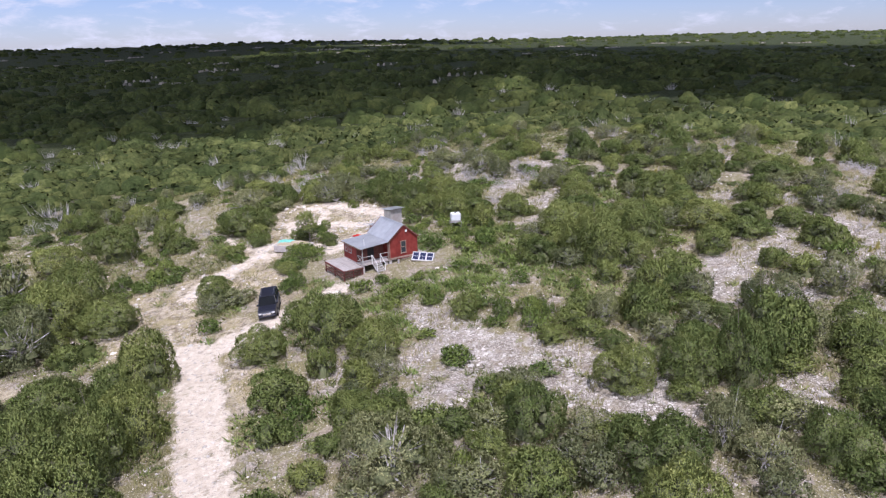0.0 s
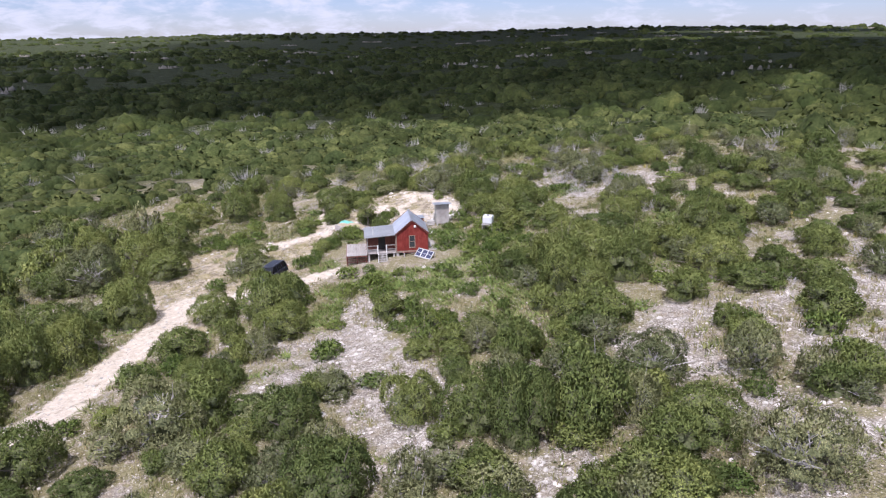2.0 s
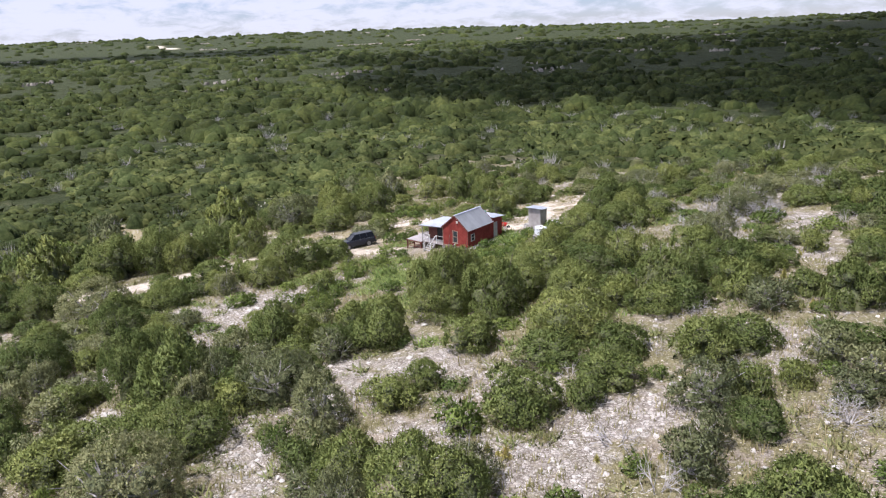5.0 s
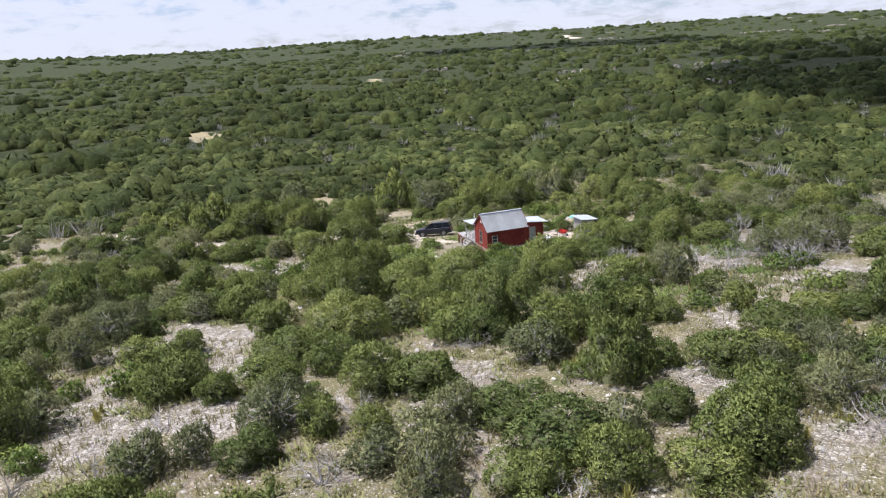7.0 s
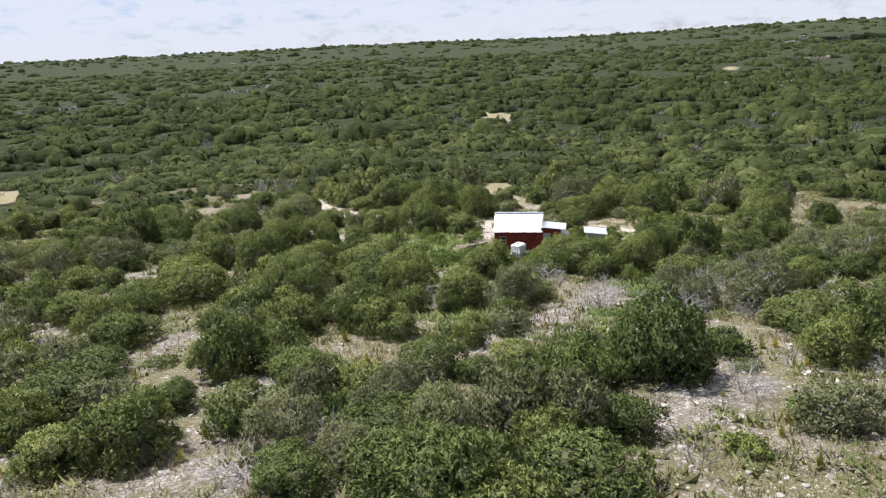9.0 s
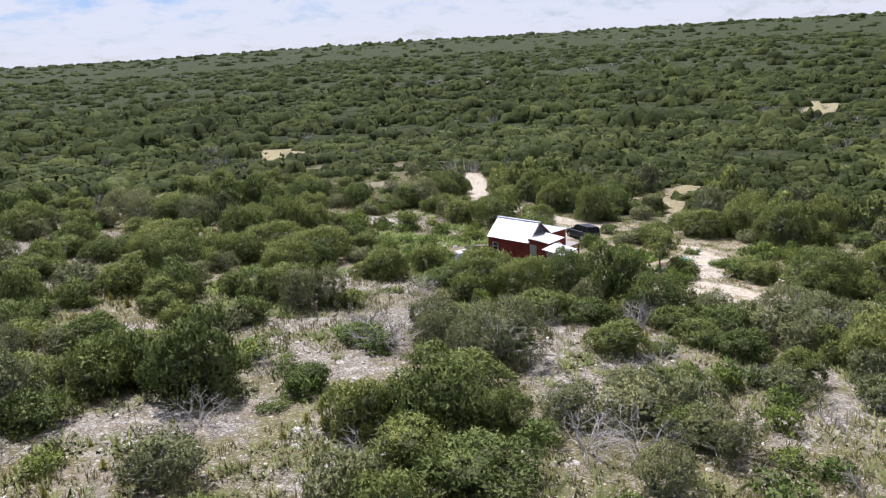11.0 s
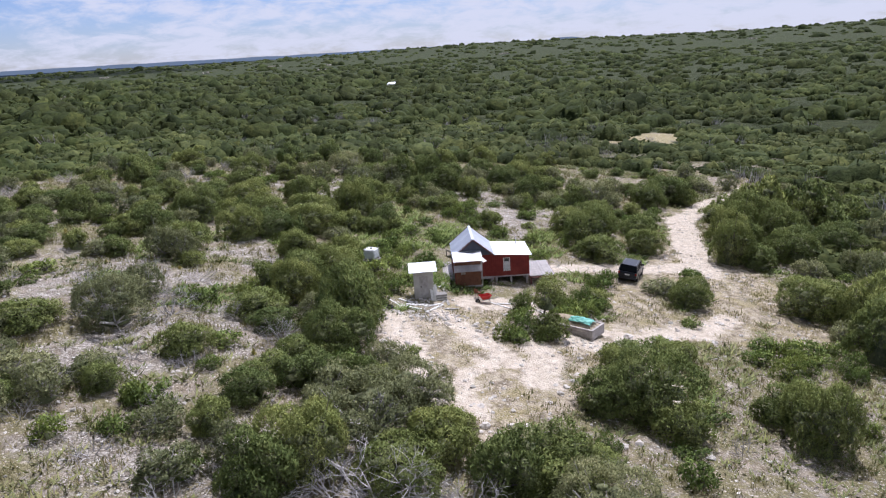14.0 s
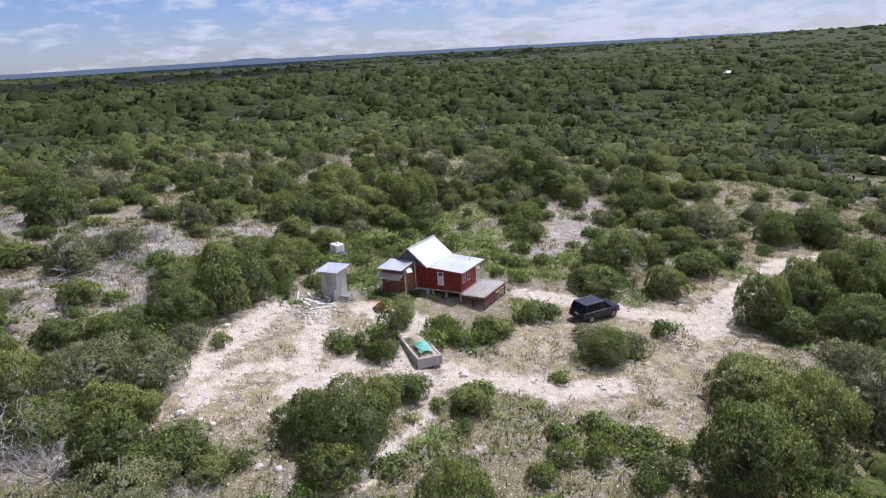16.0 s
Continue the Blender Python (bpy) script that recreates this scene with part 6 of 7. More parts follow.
juniper(-36.3, -27.9, 2.0, 2.4); juniper(-47.9, 19.7, 2.2, 2.9); juniper(-36.4, 18.7, 1.5, 2.0); juniper(-31.9, -15.6, 2.7, 3.0)
juniper(-53.5, -18.8, 2.1, 2.7); juniper(-45.0, 24.7, 2.3, 3.1); juniper(-38.5, -22.8, 2.9, 3.7); juniper(-50.1, -0.3, 2.9, 3.8)
juniper(-34.8, 1.0, 1.4, 1.9); juniper(-48.5, 26.7, 2.1, 2.6); juniper(-48.4, -28.4, 2.9, 3.1); juniper(-36.0, 5.7, 2.3, 2.7)
juniper(-45.5, -29.3, 2.5, 3.4); juniper(-52.6, -31.4, 1.6, 2.0); juniper(-47.8, -24.7, 2.1, 2.6); juniper(-36.3, 15.7, 1.6, 2.1)
juniper(-51.7, -27.1, 1.8, 2.5); juniper(-60.8, 19.9, 1.3, 1.9); juniper(-4.2, 12.0, 0.9, 1.7); juniper(-8.2, 28.0, 2.3, 3.6)
juniper(12.2, 2.3, 1.3, 2.6); oak(51.5, 10.8, 1.6, 1.4); oak(43.8, 23.2, 1.4, 1.9); oak(48.3, 8.3, 1.8, 2.4)
oak(49.3, 1.7, 1.8, 2.2); oak(50.9, 5.0, 1.9, 1.7); oak(48.9, -17.4, 1.9, 2.5); oak(45.4, 5.0, 1.8, 2.1)
oak(45.7, 0.6, 2.1, 1.9); oak(46.1, -19.0, 1.4, 1.7); oak(14.1, 39.2, 1.3, 1.7); oak(25.7, 32.0, 1.7, 1.9)
oak(40.0, 29.6, 1.4, 2.5); oak(28.1, 30.2, 1.9, 1.7); oak(42.2, -29.5, 1.2, 2.2); oak(25.4, 36.1, 2.3, 2.0)
oak(41.9, -27.1, 1.0, 1.8); oak(40.0, -23.2, 2.7, 2.7); oak(16.1, 35.3, 1.3, 1.2); oak(23.2, 33.5, 1.3, 2.3)
oak(5.6, 33.7, 3.3, 3.3); oak(43.7, -14.9, 1.3, 1.9); oak(11.2, 37.8, 1.3, 2.0); oak(-5.8, 36.7, 2.1, 1.9)
oak(31.1, -41.0, 1.8, 3.0); oak(39.0, 13.7, 1.3, 1.5); oak(-6.4, 39.7, 3.2, 2.8); oak(24.7, 22.6, 3.0, 3.2)
oak(3.2, 30.6, 2.9, 2.8); oak(25.8, -38.6, 1.3, 2.3); oak(4.9, -45.3, 1.5, 2.1); oak(23.0, -36.1, 2.4, 3.7)
oak(20.7, -46.5, 3.1, 3.7); oak(-0.0, -44.2, 1.9, 2.9); oak(38.0, -8.2, 1.6, 2.4); oak(16.6, -34.9, 2.9, 2.6)
oak(14.0, -39.6, 2.2, 3.0); oak(24.9, 17.5, 2.1, 2.5); oak(26.1, 7.3, 2.1, 2.9); oak(30.5, -4.4, 2.0, 1.9)
oak(-17.7, -33.6, 3.7, 3.8); oak(-38.5, 4.1, 3.8, 4.5); oak(-5.8, -37.9, 2.2, 2.0); oak(0.1, -47.0, 2.6, 2.3)
oak(12.4, -37.3, 2.2, 3.4); oak(27.8, 7.0, 2.1, 2.9); oak(33.4, 7.6, 1.3, 1.5); oak(34.1, -36.2, 2.4, 2.1)
oak(46.6, 13.3, 1.5, 2.4); oak(46.7, -16.8, 1.7, 2.0); oak(47.0, 10.5, 1.6, 2.5); oak(5.6, -27.1, 1.9, 2.7)
oak(7.8, -37.9, 1.0, 1.3); oak(-15.2, -37.1, 1.3, 1.3); oak(15.4, -40.7, 1.0, 1.0); oak(-13.8, -37.5, 1.7, 1.6)
oak(8.2, 32.6, 1.3, 1.6); oak(-5.7, -31.0, 1.5, 1.4); oak(-3.5, 33.8, 1.7, 1.6); oak(-8.1, -42.2, 1.4, 1.9)
oak(14.6, -28.7, 1.6, 2.0); oak(-15.6, -22.9, 1.1, 1.2); oak(21.5, -11.2, 1.7, 1.8); oak(-30.9, 12.2, 1.4, 1.8)
oak(5.4, 25.9, 1.9, 1.9); oak(2.2, -42.7, 1.5, 1.8); oak(7.8, 29.9, 1.6, 2.2); oak(44.1, 10.3, 0.9, 1.1)
oak(-9.8, -40.8, 1.0, 1.3); oak(22.2, 30.7, 1.2, 1.3); oak(-20.8, 3.5, 1.4, 1.9); oak(22.4, 29.7, 1.0, 1.2)
oak(10.8, -32.6, 1.4, 1.7); oak(42.4, 5.4, 1.3, 1.2); oak(30.8, 26.4, 1.3, 1.5); oak(11.4, -15.4, 1.7, 1.8)
oak(7.6, -25.0, 1.3, 1.3); oak(-6.0, -29.9, 1.3, 1.2); oak(-12.9, -22.1, 1.9, 2.4); oak(6.8, -32.5, 1.5, 1.9)
oak(13.5, -24.0, 1.6, 1.9); oak(26.1, 18.9, 1.8, 2.1); oak(11.6, -35.8, 1.5, 1.9); oak(-18.0, 3.5, 1.6, 1.6)
oak(-10.1, -33.8, 1.6, 2.0); oak(-14.7, -35.4, 1.0, 1.4); oak(26.1, -14.0, 1.6, 2.2); oak(4.8, -34.9, 1.0, 1.0)
oak(-6.4, -40.9, 1.7, 1.8); oak(-20.4, -35.3, 1.5, 1.7); oak(46.8, 4.6, 1.2, 1.5); oak(11.3, 19.4, 1.9, 2.4)
oak(26.2, -8.3, 1.8, 1.8); oak(14.3, -5.0, 1.3, 1.4); oak(20.0, -9.9, 1.2, 1.2); oak(-8.2, -39.2, 1.3, 1.4)
oak(44.0, -48.7, 1.1, 1.5); oak(0.4, 58.2, 1.7, 2.1); oak(37.1, 57.0, 1.2, 1.4); oak(-29.6, 66.3, 1.8, 2.0)
oak(65.9, 26.1, 2.2, 2.9); oak(60.8, -21.4, 1.8, 2.0); oak(-25.8, 58.8, 1.4, 1.8); oak(-28.8, 42.5, 1.0, 1.4)
oak(50.3, 48.1, 2.2, 2.4); oak(50.9, 31.6, 1.3, 1.7); oak(-43.6, 56.6, 2.3, 2.8); oak(11.6, 54.9, 1.5, 2.0)
oak(52.5, 39.9, 1.5, 1.7); oak(38.4, -53.9, 2.4, 2.9); oak(-22.1, -45.0, 1.7, 2.0); oak(66.7, -4.0, 1.3, 1.7)
oak(37.9, 52.6, 1.0, 1.4); oak(12.9, -65.7, 1.2, 1.4); oak(-36.9, -57.0, 2.3, 2.9); oak(-22.9, 63.6, 1.2, 1.4)
oak(41.3, 58.1, 1.5, 1.7); oak(68.3, -11.0, 1.0, 1.4); oak(-36.9, -48.2, 1.6, 2.1); oak(65.3, -6.7, 2.1, 2.5)
oak(-1.6, 61.7, 2.1, 2.8); oak(38.1, 49.7, 2.3, 2.9); oak(11.1, 47.4, 1.7, 2.0); oak(32.4, 57.5, 2.3, 2.8)
oak(34.2, -62.2, 1.3, 1.6); oak(12.0, -48.0, 1.5, 2.1); oak(54.7, -34.1, 1.9, 2.3); oak(27.6, -40.3, 1.1, 1.4)
oak(55.7, -38.2, 2.2, 2.8); oak(-21.5, 43.1, 2.2, 2.4); oak(-3.7, 65.9, 1.3, 1.8); oak(-15.8, -43.9, 1.7, 2.1)
oak(46.5, -40.3, 1.4, 1.6); oak(58.8, 1.3, 1.7, 1.9); oak(30.8, 36.7, 1.8, 2.2); oak(-13.0, -52.0, 1.6, 2.2)
oak(59.1, -39.0, 1.0, 1.4); oak(51.0, 24.5, 2.0, 2.7); oak(25.0, 47.3, 1.3, 1.8); oak(27.5, 49.9, 1.8, 2.0)
oak(63.8, 5.4, 2.4, 3.0); oak(48.2, -8.9, 1.4, 1.9); oak(-41.5, -49.3, 2.3, 2.5); oak(-1.6, -49.3, 1.3, 1.7)
oak(-23.4, 62.4, 1.5, 2.1); oak(14.6, -58.5, 1.6, 1.9); oak(-30.3, -48.9, 1.3, 1.6); oak(61.9, -16.5, 1.3, 1.7)
oak(-43.7, 30.5, 2.0, 2.4); oak(-53.2, 37.4, 2.3, 3.0); oak(16.8, -63.3, 2.4, 2.7); oak(71.7, -10.0, 1.1, 1.6)
oak(16.4, 59.3, 1.2, 1.7); oak(9.2, 54.7, 1.5, 2.1); oak(-12.0, 53.0, 1.6, 2.0); oak(-14.8, 69.4, 1.8, 2.0)
oak(-35.6, -5.3, 1.5, 2.1); oak(-50.5, 26.9, 1.9, 2.2); oak(-45.3, 4.7, 1.9, 2.5); oak(-54.8, 28.1, 2.7, 3.5)
oak(-45.9, 14.7, 2.6, 3.2); oak(-50.2, -18.8, 2.4, 2.7); oak(-61.8, 6.6, 1.5, 2.1); oak(-56.9, 6.4, 2.4, 2.8)
oak(-39.8, 25.5, 2.9, 3.9); oak(-40.9, 8.1, 1.3, 1.9); oak(-56.7, -17.4, 2.9, 3.8); oak(-50.0, 17.3, 2.1, 2.7)
oak(-41.0, -7.3, 2.1, 2.6); shrub(-3.2, 18.6, 1.1, 0.9); shrub(-5.2, 17.6, 1.2, 1.1); shrub(-8.2, 11.5, 1.3, 1.2); shrub(-12.2, 3.4, 1.0, 0.9); shrub(47.2, 19.3, 0.7, 0.6); shrub(18.0, 35.6, 0.8, 0.7)
shrub(18.6, 32.8, 0.7, 0.9); shrub(-11.9, 35.0, 0.9, 1.0); shrub(-22.4, 23.3, 1.4, 1.3); shrub(-14.9, 27.6, 1.0, 0.6)
shrub(-12.4, 32.1, 0.8, 0.5); shrub(29.9, -32.1, 1.1, 1.3); shrub(-27.6, 19.2, 1.5, 0.9); shrub(29.7, -35.2, 0.8, 0.9)
shrub(-21.4, 18.3, 1.0, 0.8); shrub(4.0, 24.0, 1.2, 1.0); shrub(-24.1, 16.9, 1.0, 1.2); shrub(-13.3, 20.5, 0.6, 0.7)
shrub(-14.5, 16.5, 1.0, 0.5); shrub(22.2, -38.6, 1.5, 1.3); shrub(-2.6, 18.2, 1.2, 1.2); shrub(-2.8, -30.0, 1.0, 0.5)
shrub(-7.4, -29.2, 1.5, 1.3); shrub(-9.8, 7.7, 1.5, 1.3); shrub(-7.0, -24.1, 1.0, 0.8); shrub(3.1, -20.6, 1.5, 1.2)
shrub(-11.5, 4.1, 1.3, 1.3); shrub(-21.5, -24.9, 1.5, 1.3); shrub(0.3, -19.6, 1.4, 1.3); shrub(-12.9, 1.7, 0.9, 1.1)
shrub(-21.9, -1.7, 1.0, 1.0); shrub(-1.2, -6.5, 0.5, 0.7); shrub(-1.9, -15.9, 1.2, 0.9); shrub(-11.2, 9.6, 1.2, 0.9)
shrub(-14.0, -36.1, 1.3, 1.4); shrub(-19.8, -23.1, 1.0, 1.3); shrub(-2.9, -12.7, 1.3, 1.2); shrub(-24.0, 18.6, 1.7, 1.4)
shrub(-3.0, -12.0, 1.0, 0.9); shrub(-3.4, 18.2, 1.2, 0.8); shrub(-3.7, 17.1, 1.3, 1.2); shrub(-3.9, -7.7, 1.0, 0.9)
shrub(-4.4, -4.0, 0.7, 0.7); shrub(-6.6, -10.3, 1.5, 1.3); shrub(-6.9, -4.4, 1.1, 0.9); shrub(-7.0, -23.4, 0.9, 1.0)
shrub(-7.6, 12.4, 1.0, 0.8); shrub(-7.7, 10.7, 1.6, 1.4); shrub(-9.6, 11.4, 1.3, 1.0); shrub(0.1, -16.6, 1.0, 0.9)
shrub(0.8, -23.7, 2.3, 1.8); shrub(1.2, -18.1, 1.2, 0.9); shrub(10.1, -0.2, 1.2, 0.9); shrub(10.4, -1.0, 1.3, 0.9)
shrub(10.6, 3.0, 1.0, 0.9); shrub(11.6, 5.6, 1.2, 1.0); shrub(12.4, 1.4, 1.2, 0.9); shrub(13.0, -2.4, 1.4, 1.0)
shrub(13.5, 38.6, 0.8, 0.9); shrub(17.8, 14.6, 1.4, 1.3); shrub(17.8, 32.6, 1.0, 1.0); shrub(2.1, -21.2, 1.9, 1.6)
shrub(21.1, 36.9, 0.8, 0.9); shrub(3.3, -7.7, 0.9, 0.8); shrub(3.5, -21.7, 1.2, 0.9); shrub(4.3, 0.7, 1.0, 0.9)
shrub(4.6, -9.9, 0.7, 0.7); shrub(5.2, 7.6, 0.8, 0.6); shrub(5.8, -14.9, 0.9, 0.8); shrub(6.4, -3.0, 1.1, 0.8)
shrub(6.6, 10.6, 1.0, 0.9); shrub(6.9, -10.0, 1.0, 0.9); shrub(7.0, -0.6, 1.3, 0.9); shrub(7.0, -1.4, 1.2, 0.9)
shrub(7.2, 13.6, 1.2, 1.2); shrub(7.6, 8.0, 1.2, 1.0); shrub(8.0, 2.6, 0.9, 0.8); shrub(8.3, 26.4, 1.1, 1.0)
shrub(8.6, 0.8, 1.4, 1.0); shrub(9.2, 6.0, 1.1, 1.0); shrub(9.4, 8.6, 1.3, 1.1); shrub(-8.7, 10.9, 1.4, 1.1)
shrub(-10.2, 9.4, 1.0, 0.8); shrub(-6.9, 10.2, 1.1, 0.9); shrub(-4.2, 14.6, 1.0, 0.9); shrub(-24.3, 19.6, 1.2, 1.0)
shrub(-27.6, 20.4, 1.3, 1.1); shrub(-11.3, 2.4, 1.2, 1.0); shrub(-14.9, 17.4, 0.8, 0.7); shrub(-18.4, 11.6, 0.7, 0.6)
shrub(-25.8, 15.7, 1.0, 0.9); shrub(-28.3, 14.9, 0.8, 0.7); shrub(-22.7, 20.4, 1.6, 1.3); shrub(-28.1, 18.1, 1.6, 1.3)
shrub(-22.7, 15.8, 1.0, 0.8); shrub(-8.1, 13.1, 1.0, 0.9); shrub(36.1, 20.2, 0.9, 0.8); shrub(29.2, 15.5, 1.1, 0.9)
shrub(29.1, 17.5, 1.0, 0.8); shrub(34.0, 25.2, 1.1, 0.9); snag(48.2, 17.7, 0.9, 1.6); snag(46.6, -21.6, 1.8, 1.5)
snag(45.8, 5.0, 1.3, 1.7); snag(11.6, 39.0, 2.0, 1.7); snag(29.9, 32.4, 2.1, 1.8); snag(-0.4, 39.6, 2.6, 2.2)
snag(26.6, 12.9, 2.0, 2.1); snag(12.6, 24.0, 2.1, 3.0); snag(10.8, 67.1, 2.6, 4.1); snag(10.4, 103.0, 2.3, 3.1)
snag(18.9, 89.4, 1.8, 2.9); snag(20.7, 118.2, 3.4, 3.8); snag(21.7, 20.2, 2.8, 2.1); snag(28.0, 33.7, 2.3, 1.9)
snag(36.9, 100.8, 2.3, 3.2); snag(46.2, 87.8, 1.9, 2.7); snag(6.2, 60.5, 2.0, 3.1); snag(6.4, 39.1, 3.1, 2.3)
snag(53.3, 24.3, 2.0, 2.3); snag(67.3, 27.9, 2.0, 2.6); snag(61.9, 22.0, 2.0, 2.1); snag(-5.1, 65.0, 1.5, 2.0)
snag(-34.8, 60.9, 2.0, 2.5); snag(-36.9, 60.9, 2.0, 2.6); snag(-30.9, -46.6, 2.0, 2.6); snag(-6.1, 64.0, 1.5, 1.7)
snag(51.2, 29.7, 1.4, 1.7); snag(35.4, -41.8, 2.0, 2.2); snag(21.2, -58.2, 2.0, 2.6); snag(-33.9, -64.5, 1.1, 1.4)
snag(-25.7, -43.4, 2.0, 2.2); snag(57.2, -15.2, 2.0, 2.1); snag(41.6, -31.6, 1.0, 1.5); snag(-34.8, 41.0, 1.7, 2.2)
snag(25.2, 41.7, 1.2, 1.6); snag(36.8, -42.4, 2.0, 2.6); snag(49.9, 3.7, 1.4, 1.9); snag(39.8, -44.4, 2.0, 2.4)
snag(-48.6, 53.6, 2.0, 2.3); snag(35.9, 57.9, 1.2, 1.6); snag(65.0, -22.0, 1.2, 1.7); snag(-7.9, 36.7, 2.1, 1.9)
snag(17.3, 19.9, 1.7, 1.6); snag(23.2, 17.2, 1.8, 1.6); sotol(51.3, 0.7, 0.5, 0.7); sotol(44.0, 21.4, 0.4, 0.5)
sotol(49.7, -1.9, 0.6, 0.6); sotol(53.3, -11.7, 0.8, 0.9); sotol(34.5, 21.7, 1.1, 1.6); sotol(34.2, -33.0, 0.5, 1.1)
sotol(33.0, -33.0, 0.8, 0.8); sotol(33.7, -33.0, 0.8, 0.8); sotol(34.1, 22.4, 1.0, 1.0); sotol(35.8, 20.2, 1.1, 1.1)
sotol(36.6, -1.5, 1.0, 1.0); sotol(36.9, -4.1, 0.9, 0.9); sotol(36.9, 23.4, 1.0, 1.0); sotol(40.2, 1.4, 1.1, 1.1)
sotol(40.4, -7.2, 0.9, 0.9); sotol(42.7, -14.7, 0.8, 0.8); sotol(47.6, 21.8, 0.8, 0.8); sotol(49.5, -2.3, 0.8, 0.8)
sotol(50.8, 0.5, 0.8, 0.8); sotol(52.7, 2.4, 0.9, 0.9); sotol(53.2, -11.0, 1.3, 1.3); sotol(37.4, 22.8, 0.9, 0.9)
sotol(35.6, 21.5, 0.7, 0.7); sotol(36.8, 19.6, 0.5, 0.5); sotol(41.9, 19.1, 0.7, 0.7); sotol(45.1, 18.6, 0.6, 0.6)
sotol(44.3, 19.4, 0.5, 0.5); sotol(44.6, 20.3, 0.5, 0.5); sotol(43.6, 21.2, 0.4, 0.4); sotol(46.2, 15.5, 0.6, 0.6)
sotol(47.5, 21.3, 0.4, 0.4); sotol(46.6, 24.0, 0.6, 0.6)

snag(4.4, 39.0, 3.7, 3.1); snag(26.6, 32.0, 1.4, 1.2); snag(37.1, 27.3, 1.4, 1.2); snag(13.5, 39.3, 1.1, 0.9)
snag(1.7, 40.3, 2.4, 2.0); snag(28.5, 17.2, 3.4, 2.9); snag(28.2, 2.1, 2.3, 2.0)


def lone_tree(x, y, r, h):
    """A small tree with a lifted crown on one forking stem."""
    top = thing("small_tree", x, y, gz(x, y) - 0.05, 0, "small dark green tree on a bare forking trunk", "tree")
    v, f, tips, shade, leaves = crown_data(r, 0.6 * h, 5200, 911, 0.115, lobes=18, gaps=0.34, core=0.46, foot=0.1, billow=0.4)
    up = np.array([0, 0, 0.4 * h])
    me = raw_mesh("crown", v + up, f, M_JUNIPER, normals=shade)
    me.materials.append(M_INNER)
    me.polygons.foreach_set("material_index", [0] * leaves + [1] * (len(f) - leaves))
    ob = new("crown", me); ob.parent = top
    fork = (0.12, -0.06, 0.3 * h)
    bm = rod((0, 0, -0.2), fork, 0.1, None, 7, 0.075)
    for tip in tips[:6]:
        rod(fork, tuple(tip * 0.9 + up), 0.055, bm, 6, 0.018)
    part("trunk", bm, M_BARK, top)
    PLANTED.append((x, y, 0.6 * r))


lone_tree(-5.9, 14.9, 1.6, 4.2)

# low shrubs that fill in between, kept off the tracks, the buildings and the stony openings
BUILT = [(0, -6, 3.2), (-6, -4.5, 2.6), (4.5, -3, 3.0), (-2.5, 3, 6.5), (4, 11, 3.2), (-16, -1.5, 3.6), (9.4, 4, 1.6), (-8.8, 14.8, 3.0), (1.6, -2, 2.2), (-1, 10.5, 2.5)]
CLEAR = [(9, 1, 6.5), (16, 0, 4.5)]     # open grass on the rise beside the cabin


def free_spots(n, r0, r1, seed, gap, bare=0.35, stony=0.5, shut=()):
    g = np.random.default_rng(seed)
    rr, a = np.sqrt(g.uniform(r0 ** 2, r1 ** 2, n)), g.uniform(0, 2 * math.pi, n)
    x, y = rr * np.cos(a), rr * np.sin(a)
    ok = (nearness(x, y, OPEN, 1.4) < bare) & (nearness(x, y, STONY, 2.5) < stony)
    for bx, by, br in (*BUILT, *shut):
        ok &= np.hypot(x - bx, y - by) > br
    for px, py, pr in PLANTED:
        ok &= np.hypot(x - px, y - py) > pr * gap
    return x[ok], y[ok]


fx, fy = free_spots(700, 44, 73, 27, 0.75, 0.25, 2)
edge = np.cos(np.arctan2(fy, fx) - radians(185))
for x, y in [p for p, c in zip(zip(fx, fy), edge) if 0.74 < c < 0.88][:44]:     # where the brush thins out towards the slopes
    if all(math.hypot(x - px, y - py) > 0.75 * pr + 0.9 for px, py, pr in PLANTED):
        r = PICK.uniform(1.2, 2.5)
        plant("juniper" if PICK.random() < 0.6 else "oak", float(x), float(y), r, r * PICK.uniform(0.95, 1.3))
HAND = list(PLANTED)
fx, fy = free_spots(1500, 7, 66, 21, 0.9, 0.2, 0.75)
for x, y in zip(fx[:200], fy[:200]):
    plant("shrub", float(x), float(y), PICK.uniform(0.5, 1.3), PICK.uniform(0.4, 0.9))
fx, fy = free_spots(600, 16, 66, 24, 0.7, 0.3, 1.1, CLEAR)
for x, y in [p for p in zip(fx, fy) if math.cos(math.atan2(p[1], p[0]) - radians(40)) > 0.1][:52]:
    r = PICK.uniform(0.8, 2.0)
    plant("snag", float(x), float(y), r, r * PICK.uniform(0.75, 1.0))
fx, fy = free_spots(300, 18, 56, 25, 1.0, 0.2, 1.1, CLEAR)
for x, y in [p for p in zip(fx, fy) if math.cos(math.atan2(p[1], p[0]) - radians(25)) > 0.35][:26]:
    r = PICK.uniform(0.6, 1.0)
    plant("sotol", float(x), float(y), r, r * 0.9)

for options in KINDS.values():
    for _, _, ob in options:
        if ob.name not in USED:
            for child in list(ob.children):
                bpy.data.objects.remove(child)
            bpy.data.objects.remove(ob)


